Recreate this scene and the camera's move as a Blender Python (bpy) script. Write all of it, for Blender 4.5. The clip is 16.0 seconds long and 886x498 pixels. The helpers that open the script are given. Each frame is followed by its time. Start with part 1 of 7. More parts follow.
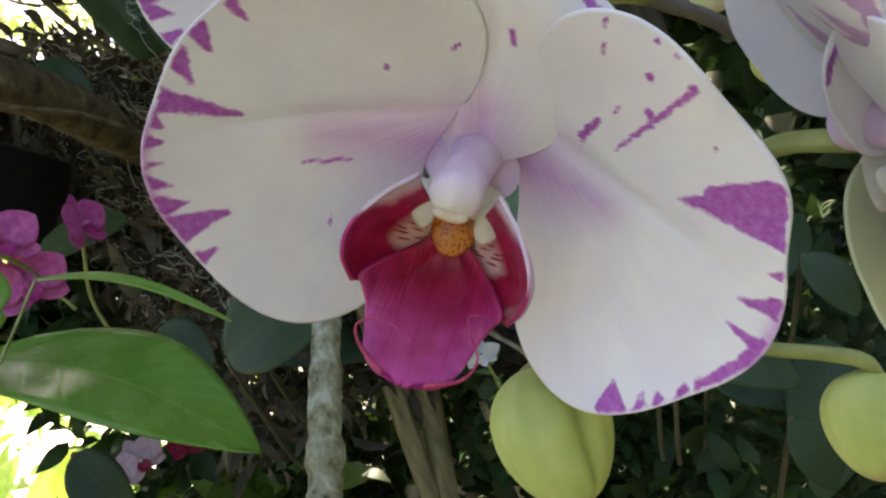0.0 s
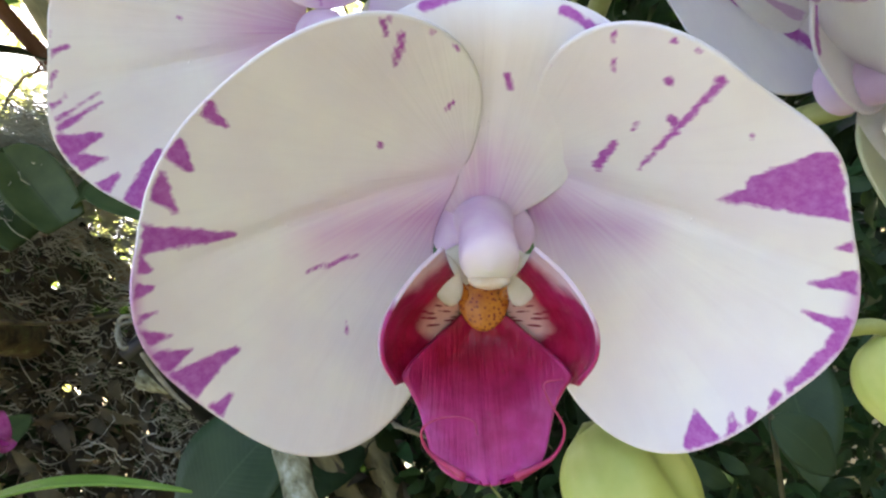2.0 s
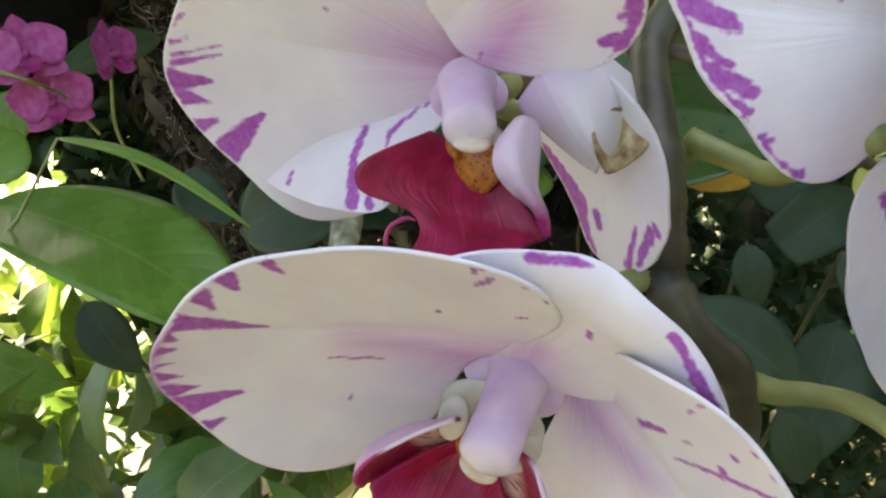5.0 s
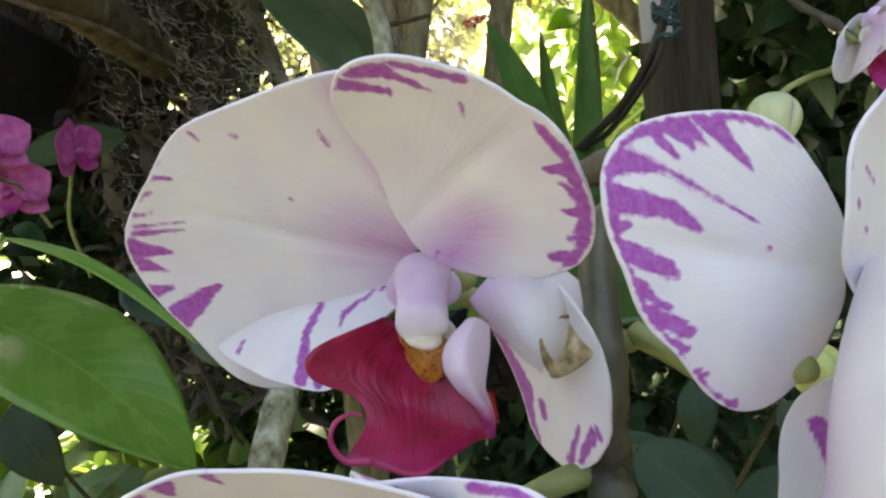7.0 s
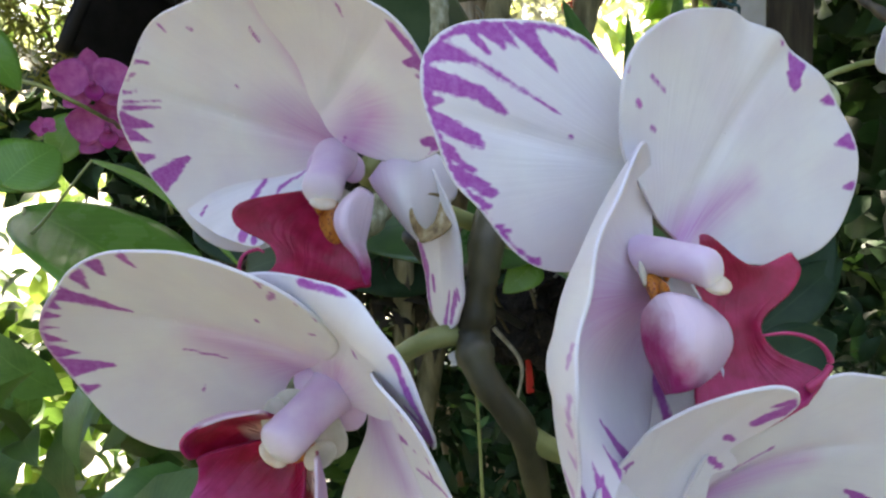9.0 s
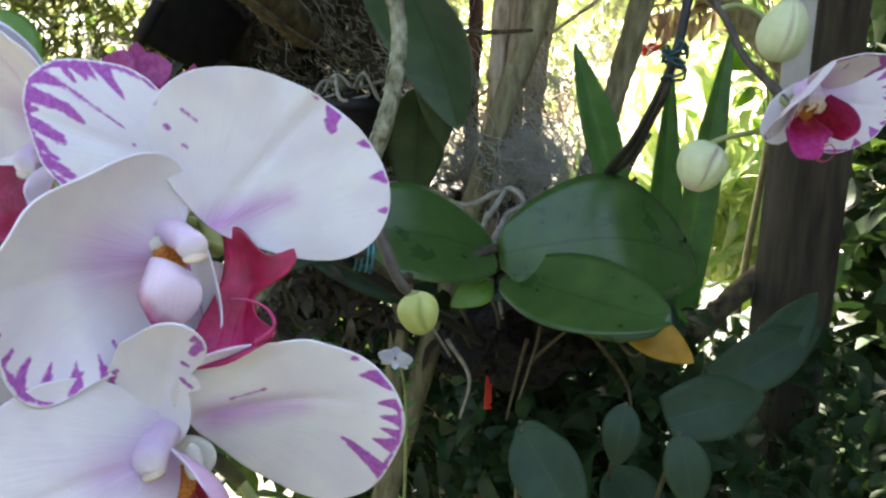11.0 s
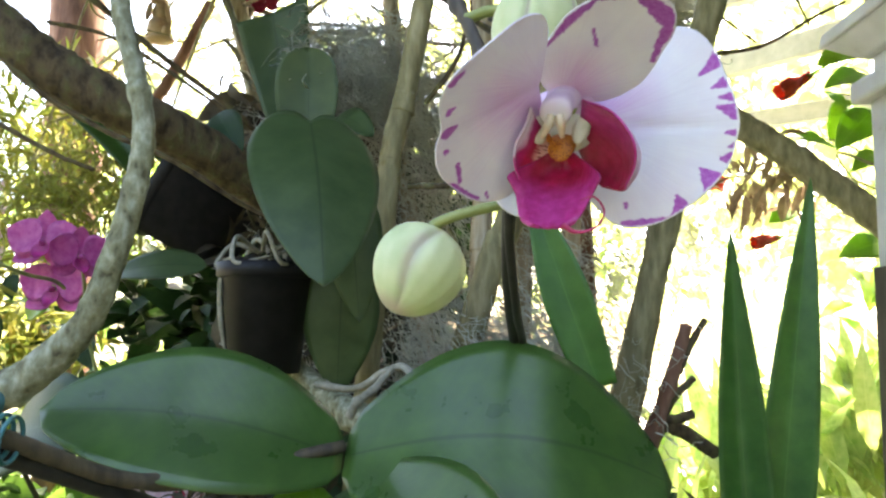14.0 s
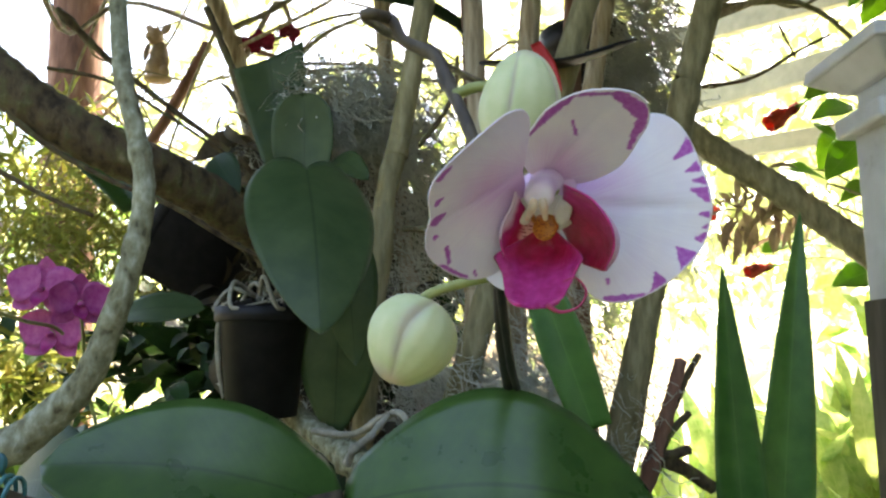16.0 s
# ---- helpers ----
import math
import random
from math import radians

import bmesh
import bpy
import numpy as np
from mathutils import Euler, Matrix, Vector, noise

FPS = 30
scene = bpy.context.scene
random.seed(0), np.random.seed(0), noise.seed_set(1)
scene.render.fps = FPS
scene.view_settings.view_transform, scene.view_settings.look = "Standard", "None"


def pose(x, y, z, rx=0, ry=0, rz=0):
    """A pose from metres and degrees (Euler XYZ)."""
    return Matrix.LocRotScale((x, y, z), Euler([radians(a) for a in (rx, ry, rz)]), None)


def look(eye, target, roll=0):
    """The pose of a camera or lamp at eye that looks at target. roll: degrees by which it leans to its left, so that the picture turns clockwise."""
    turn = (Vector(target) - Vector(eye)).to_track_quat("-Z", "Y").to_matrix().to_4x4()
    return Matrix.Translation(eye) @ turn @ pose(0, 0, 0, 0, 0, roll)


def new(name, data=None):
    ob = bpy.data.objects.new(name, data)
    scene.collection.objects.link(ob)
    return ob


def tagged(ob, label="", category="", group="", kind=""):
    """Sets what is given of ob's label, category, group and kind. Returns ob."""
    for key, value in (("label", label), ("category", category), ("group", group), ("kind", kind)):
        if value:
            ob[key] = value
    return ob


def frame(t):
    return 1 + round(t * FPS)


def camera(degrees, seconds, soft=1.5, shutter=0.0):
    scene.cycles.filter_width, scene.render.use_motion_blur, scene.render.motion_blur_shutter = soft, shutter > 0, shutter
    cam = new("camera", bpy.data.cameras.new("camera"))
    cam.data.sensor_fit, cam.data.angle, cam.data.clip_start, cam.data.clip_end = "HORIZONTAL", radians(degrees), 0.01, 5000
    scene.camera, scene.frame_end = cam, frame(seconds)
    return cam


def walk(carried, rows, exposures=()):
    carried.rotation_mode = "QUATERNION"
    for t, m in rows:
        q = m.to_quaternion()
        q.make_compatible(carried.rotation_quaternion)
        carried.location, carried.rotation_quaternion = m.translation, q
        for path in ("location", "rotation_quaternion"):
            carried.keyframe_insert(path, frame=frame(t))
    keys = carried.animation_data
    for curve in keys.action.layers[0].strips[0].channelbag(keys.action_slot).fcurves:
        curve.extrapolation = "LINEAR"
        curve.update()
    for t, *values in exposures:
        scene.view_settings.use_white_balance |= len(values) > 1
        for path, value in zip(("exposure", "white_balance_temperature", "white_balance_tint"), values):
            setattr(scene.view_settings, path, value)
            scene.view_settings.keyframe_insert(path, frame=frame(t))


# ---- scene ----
cam = camera(63.52, 16.0, soft=2.4)

# seconds, x, y, z, turn about x, y, z
PATH = [
    (0, -0.38545, -0.03562, 1.24476, 81.384, 23.560, -31.143),
    (0.5, -0.39655, -0.03019, 1.24687, 81.203, 29.611, -36.632),
    (1, -0.40258, -0.02266, 1.24440, 80.631, 34.257, -40.815),
    (1.5, -0.39678, -0.01953, 1.24567, 81.762, 35.876, -42.384),
    (2, -0.39497, -0.01648, 1.25048, 83.468, 37.990, -42.352),
    (2.5, -0.39474, -0.01524, 1.25008, 84.584, 38.291, -41.846),
    (3, -0.38873, -0.01700, 1.24962, 83.378, 35.732, -41.528),
    (3.2, -0.38709, -0.01925, 1.25293, 82.748, 34.404, -40.946),
    (5.3, -0.35827, -0.01842, 1.30529, 68.536, 12.178, -25.865),
    (5.5, -0.36016, -0.01388, 1.30902, 68.936, 11.758, -26.048),
    (6, -0.36341, -0.00634, 1.31016, 72.250, 10.316, -28.183),
    (6.5, -0.36162, -0.01052, 1.31219, 75.228, 9.388, -29.648),
    (7, -0.35600, -0.01850, 1.31114, 76.862, 9.031, -29.120),
    (7.5, -0.35602, -0.02949, 1.30736, 78.036, 7.906, -26.503),
    (8, -0.35245, -0.03927, 1.30584, 77.424, 6.587, -24.174),
    (8.5, -0.34796, -0.04567, 1.30123, 76.863, 5.904, -22.016),
    (9, -0.33953, -0.05923, 1.29518, 76.690, 5.148, -20.999),
    (9.5, -0.32789, -0.08078, 1.29117, 76.772, 3.722, -20.019),
    (9.7, -0.32072, -0.09197, 1.29149, 76.858, 3.000, -19.646),
    (11.8, -0.17618, -0.14030, 1.29591, 82.089, -1.322, -5.759),
    (12, -0.15582, -0.13041, 1.28877, 83.895, -0.790, -4.088),
    (12.5, -0.11633, -0.11480, 1.27956, 88.330, -0.791, -1.381),
    (13, -0.06282, -0.07287, 1.26822, 91.163, -0.951, 0.751),
    (13.5, -0.02531, -0.02386, 1.24927, 94.004, -1.222, 0.492),
    (14, 0.00178, 0.01681, 1.24517, 96.196, -0.775, 0.933),
    (14.5, 0.00603, 0.01896, 1.25386, 98.622, -0.445, -0.166),
    (15, 0.00375, 0.01642, 1.25909, 99.533, 0.129, 0.037),
    (15.5, 0.00585, 0.01133, 1.25906, 98.928, -0.058, 0.364),
    (16, 0.00361, 0.00555, 1.25834, 98.331, -0.051, 0.751),
]
# seconds, stops, kelvin, tint of the clip's camera
LIGHT = [(0.0, 2.56, 8100, 17), (1.0, 2.95, 8100, 17), (2.0, 3.02, 8000, 18), (3.2, 2.86, 8000, 18), (5.3, 2.80, 8800, 20), (7.5, 2.72, 8300, 17), (9.7, 2.55, 7300, 18), (11.8, 3.08, 7500, 16), (12.6, 3.36, 7700, 14), (13.5, 3.48, 7700, 13), (14.0, 3.40, 7700, 13), (14.6, 3.16, 7700, 13), (16.0, 2.90, 7700, 13)]
walk(cam, [(t, pose(x, y, z, a, b, c)) for t, x, y, z, a, b, c in PATH], LIGHT)

# ---------------------------------------------------------------- light
world = bpy.data.worlds.new("sky")
scene.world = world
world.use_nodes = True
wn = world.node_tree
sky = wn.nodes.new("ShaderNodeTexSky")
sky.sky_type = "NISHITA"
sky.sun_disc = False
sky.sun_elevation = radians(52)
sky.sun_rotation = radians(25)
sky.air_density, sky.dust_density = 1.0, 2.0
wn.links.new(sky.outputs[0], wn.nodes["Background"].inputs[0])
wn.nodes["Background"].inputs[1].default_value = 0.15

sun_data = bpy.data.lights.new("sun", "SUN")
sun_data.energy, sun_data.angle, sun_data.color = 5.0, radians(0.6), (1.0, 0.95, 0.86)
sun = new("sun", sun_data)
# the sun stands ahead of the camera, to its right
sun.matrix_world = look((0, 0, 10), (-0.42 * 10 / 0.788 * 0.6, -10 / 0.788 * 0.55, 0))


# ---------------------------------------------------------------- materials
def material(name):
    m = bpy.data.materials.new(name)
    m.use_nodes = True
    nt = m.node_tree
    return m, nt, nt.nodes["Principled BSDF"], nt.nodes["Material Output"]


def noise_ramp(nt, scale, stops, detail=4.0, coord="Object", stretch=(1, 1, 1), rough=0.55):
    tc = nt.nodes.new("ShaderNodeTexCoord")
    mp = nt.nodes.new("ShaderNodeMapping")
    mp.inputs["Scale"].default_value = stretch
    nz = nt.nodes.new("ShaderNodeTexNoise")
    nz.inputs["Scale"].default_value = scale
    nz.inputs["Detail"].default_value = detail
    nz.inputs["Roughness"].default_value = rough
    rp = nt.nodes.new("ShaderNodeValToRGB")
    els = rp.color_ramp.elements
    els[0].position, els[0].color = stops[0][0], (*stops[0][1], 1)
    els[1].position, els[1].color = stops[-1][0], (*stops[-1][1], 1)
    for p, c in stops[1:-1]:
        e = els.new(p)
        e.color = (*c, 1)
    nt.links.new(tc.outputs[coord], mp.inputs[0])
    nt.links.new(mp.outputs[0], nz.inputs[0])
    nt.links.new(nz.outputs[0], rp.inputs[0])
    return rp.outputs[0], nz.outputs[0]


def bump(nt, bsdf, height, strength=0.3, distance=0.002):
    b = nt.nodes.new("ShaderNodeBump")
    b.inputs["Strength"].default_value = strength
    b.inputs["Distance"].default_value = distance
    nt.links.new(height, b.inputs["Height"])
    nt.links.new(b.outputs[0], bsdf.inputs["Normal"])


def mix_rgb(nt, fac, a, b, blend="MIX"):
    mx = nt.nodes.new("ShaderNodeMix")
    mx.data_type, mx.blend_type = "RGBA", blend
    for k, v in ((0, fac), (6, a), (7, b)):
        if isinstance(v, (int, float)):
            mx.inputs[k].default_value = v
        elif isinstance(v, tuple):
            mx.inputs[k].default_value = (*v, 1)
        else:
            nt.links.new(v, mx.inputs[k])
    return mx.outputs[2]


def calc(nt, op, a, b=0.0, clamp=False):
    n = nt.nodes.new("ShaderNodeMath")
    n.operation, n.use_clamp = op, clamp
    for k, v in ((0, a), (1, b)):
        if isinstance(v, (int, float)):
            n.inputs[k].default_value = v
        else:
            nt.links.new(v, n.inputs[k])
    return n.outputs[0]


def translucent(nt, bsdf, out, color, share):
    tr = nt.nodes.new("ShaderNodeBsdfTranslucent")
    mx = nt.nodes.new("ShaderNodeMixShader")
    mx.inputs[0].default_value = share
    if isinstance(color, tuple):
        tr.inputs[0].default_value = (*color, 1)
    else:
        nt.links.new(color, tr.inputs[0])
    nt.links.new(bsdf.outputs[0], mx.inputs[1])
    nt.links.new(tr.outputs[0], mx.inputs[2])
    nt.links.new(mx.outputs[0], out.inputs[0])


def attribute(nt, name):
    a = nt.nodes.new("ShaderNodeAttribute")
    a.attribute_name = name
    return a.outputs["Fac"]


def petal_material(name, white=(0.845, 0.852, 0.845), share=0.22, ink=1.0):
    """White petal flesh with purple splashes (mark, in mm), a pink flush at the base (blush) and fine veins along the petal."""
    m, nt, bsdf, out = material(name)
    uv = nt.nodes.new("ShaderNodeUVMap")
    fine = nt.nodes.new("ShaderNodeTexNoise")
    fine.inputs["Scale"].default_value = 1.1
    fine.inputs["Detail"].default_value = 3
    nt.links.new(uv.outputs[0], fine.inputs[0])
    edge = calc(nt, "ADD", attribute(nt, "mark"), calc(nt, "MULTIPLY", calc(nt, "SUBTRACT", fine.outputs[0], 0.5), 0.6))
    broad = nt.nodes.new("ShaderNodeTexNoise")
    broad.inputs["Scale"].default_value = 0.42
    broad.inputs["Detail"].default_value = 2
    nt.links.new(uv.outputs[0], broad.inputs[0])
    edge = calc(nt, "ADD", edge, calc(nt, "MULTIPLY", calc(nt, "SUBTRACT", broad.outputs[0], 0.5), 0.9))
    # veins run outward from the base
    vein = nt.nodes.new("ShaderNodeTexNoise")
    vein.noise_dimensions = "2D"
    vein.inputs["Scale"].default_value = 1.0
    vein.inputs["Detail"].default_value = 2
    polar = nt.nodes.new("ShaderNodeCombineXYZ")
    nt.links.new(calc(nt, "MULTIPLY", attribute(nt, "fan"), 26.0), polar.inputs[0])
    nt.links.new(calc(nt, "MULTIPLY", attribute(nt, "reach"), 0.06), polar.inputs[1])
    nt.links.new(polar.outputs[0], vein.inputs[0])
    edge = calc(nt, "ADD", edge, calc(nt, "MULTIPLY", calc(nt, "SUBTRACT", vein.outputs[0], 0.5), 1.1))
    mask = calc(nt, "MULTIPLY", calc(nt, "MULTIPLY", calc(nt, "ADD", edge, 0.30), 2.0, True), ink)
    mott = nt.nodes.new("ShaderNodeTexNoise")
    mott.inputs["Scale"].default_value = 0.8
    mott.inputs["Detail"].default_value = 5
    mott.inputs["Roughness"].default_value = 0.7
    nt.links.new(uv.outputs[0], mott.inputs[0])
    purple = mix_rgb(nt, calc(nt, "MULTIPLY", calc(nt, "SUBTRACT", mott.outputs[0], 0.40), 2.2, True), (0.41, 0.08, 0.41), (0.58, 0.24, 0.62))
    vfac = calc(nt, "MULTIPLY", calc(nt, "SUBTRACT", vein.outputs[0], 0.52), 1.6, True)
    # flesh clouded cream and cool lilac, with faint veins
    cloud = nt.nodes.new("ShaderNodeTexNoise")
    cloud.inputs["Scale"].default_value = 0.075
    cloud.inputs["Detail"].default_value = 3
    nt.links.new(uv.outputs[0], cloud.inputs[0])
    flesh = mix_rgb(nt, calc(nt, "MULTIPLY", calc(nt, "SUBTRACT", cloud.outputs[0], 0.34), 3.0, True), (white[0] * 0.93, white[1] * 0.895, white[2] * 0.96), white)
    base = mix_rgb(nt, calc(nt, "MULTIPLY", vfac, 0.6), flesh, (white[0] * 0.90, white[1] * 0.87, white[2] * 0.91))
    flush = calc(nt, "MULTIPLY", attribute(nt, "blush"), calc(nt, "ADD", calc(nt, "MULTIPLY", vein.outputs[0], 0.7), 0.62), True)
    base = mix_rgb(nt, flush, base, (0.60, 0.25, 0.58))
    col = mix_rgb(nt, mask, base, purple)
    nt.links.new(col, bsdf.inputs["Base Color"])
    bsdf.inputs["Roughness"].default_value = 0.48
    bsdf.inputs["Specular IOR Level"].default_value = 0.35
    bsdf.inputs["Sheen Weight"].default_value = 0.08
    bump(nt, bsdf, calc(nt, "ADD", vein.outputs[0], calc(nt, "MULTIPLY", cloud.outputs[0], 2.5)), 0.18, 0.0006)
    translucent(nt, bsdf, out, col, share)
    return m


def lip_material():
    """Lip: dotted flesh-coloured throat (t near 0), crimson further out, magenta at the tip (warm falls to 0), pale rims."""
    m, nt, bsdf, out = material("orchid_lip")
    t, pale, tip = attribute(nt, "t"), attribute(nt, "pale"), attribute(nt, "tip")
    c1, nz = noise_ramp(nt, 260, [(0.3, (0.30, 0.004, 0.030)), (0.7, (0.50, 0.014, 0.070))])
    c2, nz2 = noise_ramp(nt, 320, [(0.3, (0.42, 0.012, 0.15)), (0.7, (0.62, 0.06, 0.31))])
    red = mix_rgb(nt, calc(nt, "ADD", tip, calc(nt, "MULTIPLY", calc(nt, "SUBTRACT", nz, 0.5), 0.5), True), c1, c2)
    uv = nt.nodes.new("ShaderNodeUVMap")
    dots = nt.nodes.new("ShaderNodeTexVoronoi")
    dots.inputs["Scale"].default_value = 1.0
    nt.links.new(uv.outputs[0], dots.inputs[0])
    dot = calc(nt, "MULTIPLY", calc(nt, "SUBTRACT", 0.36, dots.outputs["Distance"]), 9.0, True)
    throat = mix_rgb(nt, dot, (0.74, 0.46, 0.40), (0.24, 0.012, 0.03))
    edge = calc(nt, "MULTIPLY", calc(nt, "SUBTRACT", calc(nt, "ADD", t, calc(nt, "MULTIPLY", nz, 0.10)), 0.36), 8.0, True)
    col = mix_rgb(nt, edge, throat, red)
    col = mix_rgb(nt, calc(nt, "MULTIPLY", calc(nt, "SUBTRACT", calc(nt, "ADD", pale, calc(nt, "MULTIPLY", nz, 0.35)), 0.62), 3.2, True), col, (0.80, 0.66, 0.75))
    nt.links.new(col, bsdf.inputs["Base Color"])
    bsdf.inputs["Roughness"].default_value = 0.30
    grain, gz = noise_ramp(nt, 1.0, [(0.3, (0, 0, 0)), (0.7, (1, 1, 1))], 3, "UV", (1.6, 0.12, 1))
    bump(nt, bsdf, calc(nt, "ADD", nz, calc(nt, "MULTIPLY", gz, 1.5)), 0.35, 0.0007)
    translucent(nt, bsdf, out, col, 0.22)
    return m


def callus_material():
    m, nt, bsdf, out = material("orange_callus")
    tc = nt.nodes.new("ShaderNodeTexCoord")
    dots = nt.nodes.new("ShaderNodeTexVoronoi")
    dots.inputs["Scale"].default_value = 1500
    nt.links.new(tc.outputs["Object"], dots.inputs[0])
    c1, nz = noise_ramp(nt, 500, [(0.3, (0.42, 0.12, 0.010)), (0.7, (0.62, 0.25, 0.03))])
    col = mix_rgb(nt, calc(nt, "MULTIPLY", calc(nt, "SUBTRACT", 0.40, dots.outputs["Distance"]), 7.0, True), c1, (0.20, 0.022, 0.012))
    nt.links.new(col, bsdf.inputs["Base Color"])
    bsdf.inputs["Roughness"].default_value = 0.4
    bump(nt, bsdf, nz, 0.3, 0.0005)
    return m


def plain_material(name, stops, scale=60, rough=0.6, bump_s=0.3, bump_d=0.002, stretch=(1, 1, 1), share=0.0, detail=5, spec=0.4, random_tint=0.0):
    m, nt, bsdf, out = material(name)
    col, nz = noise_ramp(nt, scale, stops, detail, "Object", stretch)
    if random_tint:
        geo = nt.nodes.new("ShaderNodeNewGeometry")
        hsv = nt.nodes.new("ShaderNodeHueSaturation")
        nt.links.new(calc(nt, "ADD", 1 - random_tint, calc(nt, "MULTIPLY", geo.outputs["Random Per Island"], 2 * random_tint)), hsv.inputs["Value"])
        nt.links.new(calc(nt, "ADD", 0.48, calc(nt, "MULTIPLY", geo.outputs["Random Per Island"], 0.04)), hsv.inputs["Hue"])
        nt.links.new(col, hsv.inputs["Color"])
        col = hsv.outputs[0]
    nt.links.new(col, bsdf.inputs["Base Color"])
    bsdf.inputs["Roughness"].default_value = rough
    bsdf.inputs["Specular IOR Level"].default_value = spec
    bump(nt, bsdf, nz, bump_s, bump_d)
    if share:
        translucent(nt, bsdf, out, col, share)
    return m


def leaf_material(name, dark, light, rough=0.38, share=0.12, veins=1.0, tint=0.0, rib_light=True, spec=0.5, relief=1.0):
    """Leaf with a paler midrib, faint side veins and blotches; UV: x across (-1..1), y along (0..1)."""
    m, nt, bsdf, out = material(name)
    col, nz = noise_ramp(nt, 38, [(0.3, dark), (0.72, light)], 5)
    uv = nt.nodes.new("ShaderNodeUVMap")
    sep = nt.nodes.new("ShaderNodeSeparateXYZ")
    nt.links.new(uv.outputs[0], sep.inputs[0])
    across = calc(nt, "ABSOLUTE", sep.outputs[0])
    rib = calc(nt, "MULTIPLY", calc(nt, "SUBTRACT", 0.035, across), 40.0, True)
    wave = nt.nodes.new("ShaderNodeTexWave")
    wave.inputs["Scale"].default_value = 4.5 * veins
    wave.inputs["Distortion"].default_value = 0.6
    cmb = nt.nodes.new("ShaderNodeCombineXYZ")
    nt.links.new(calc(nt, "SUBTRACT", sep.outputs[1], calc(nt, "MULTIPLY", across, 0.22)), cmb.inputs[0])
    nt.links.new(cmb.outputs[0], wave.inputs[0])
    lines = calc(nt, "POWER", wave.outputs["Fac"], 5.0)
    lite = (min(1, light[0] * 1.5), min(1, light[1] * 1.35), min(1, light[2] * 1.4))
    col2 = mix_rgb(nt, calc(nt, "MULTIPLY", rib, 0.55), col, lite if rib_light else (dark[0] * 0.5, dark[1] * 0.5, dark[2] * 0.5))
    bsdf.inputs["Specular IOR Level"].default_value = spec
    col2 = mix_rgb(nt, calc(nt, "MULTIPLY", lines, 0.10 * relief), col2, lite)
    if tint:
        geo = nt.nodes.new("ShaderNodeNewGeometry")
        hsv = nt.nodes.new("ShaderNodeHueSaturation")
        nt.links.new(calc(nt, "ADD", 1 - tint, calc(nt, "MULTIPLY", geo.outputs["Random Per Island"], 2 * tint)), hsv.inputs["Value"])
        nt.links.new(calc(nt, "ADD", 0.475, calc(nt, "MULTIPLY", geo.outputs["Random Per Island"], 0.05)), hsv.inputs["Hue"])
        nt.links.new(col2, hsv.inputs["Color"])
        col2 = hsv.outputs[0]
    nt.links.new(col2, bsdf.inputs["Base Color"])
    rr = calc(nt, "ADD", rough - 0.1, calc(nt, "MULTIPLY", nz, 0.2))
    nt.links.new(rr, bsdf.inputs["Roughness"])
    bump(nt, bsdf, calc(nt, "ADD", nz, calc(nt, "MULTIPLY", lines, -0.22 * relief)), 0.16 + 0.05 * relief, 0.0015)
    translucent(nt, bsdf, out, mix_rgb(nt, 0.5, col2, (light[0] * 1.6, light[1] * 1.6, light[2] * 0.9)), share)
    return m


PETAL = petal_material("white_petal")
PETAL_BACK = petal_material("green_white_sepal", (0.60, 0.68, 0.40), 0.25, 0.3)
PETAL_REAR = petal_material("petal_underside", (0.80, 0.80, 0.77), 0.25, 0.6)
LOBE_REAR = petal_material("pale_lobe_outside", (0.72, 0.52, 0.62), 0.2, 1.0)
LIP = lip_material()
CALLUS = callus_material()
def column_material():
    m, nt, bsdf, out = material("orchid_column")
    c1, nz = noise_ramp(nt, 140, [(0.3, (0.68, 0.47, 0.68)), (0.7, (0.80, 0.68, 0.79))], 3)
    col = mix_rgb(nt, attribute(nt, "tip"), c1, (0.79, 0.76, 0.68))
    nt.links.new(col, bsdf.inputs["Base Color"])
    bsdf.inputs["Roughness"].default_value = 0.42
    bump(nt, bsdf, nz, 0.1, 0.0005)
    translucent(nt, bsdf, out, col, 0.2)
    return m


COLUMN = column_material()
COLUMN_FOOT = plain_material("lilac_shoulder", [(0.3, (0.66, 0.42, 0.66)), (0.7, (0.78, 0.64, 0.77))], 160, 0.45, 0.1, 0.0005, share=0.22)
THROAT = plain_material("pale_throat", [(0.3, (0.62, 0.62, 0.46)), (0.7, (0.78, 0.76, 0.66))], 300, 0.5, 0.1, 0.0005, share=0.2)
COLUMN_TIP = plain_material("anther_cap", [(0.3, (0.66, 0.48, 0.30)), (0.7, (0.78, 0.70, 0.56))], 300, 0.35, 0.1, 0.0004, share=0.2)
TENDRIL = plain_material("tendril", [(0.3, (0.34, 0.012, 0.08)), (0.7, (0.46, 0.05, 0.13))], 300, 0.4, 0.1, 0.0004)
BROWN_SCAR = plain_material("withered_tip", [(0.3, (0.10, 0.055, 0.02)), (0.55, (0.42, 0.32, 0.16)), (0.75, (0.62, 0.58, 0.42))], 420, 0.7, 0.6, 0.001)
STEM = plain_material("spike_stem", [(0.3, (0.030, 0.030, 0.018)), (0.7, (0.085, 0.085, 0.040))], 120, 0.45, 0.3, 0.0008, (1, 1, 0.4))
PEDICEL = plain_material("pedicel", [(0.3, (0.20, 0.24, 0.07)), (0.7, (0.34, 0.38, 0.14))], 90, 0.4, 0.15, 0.0006, share=0.1)
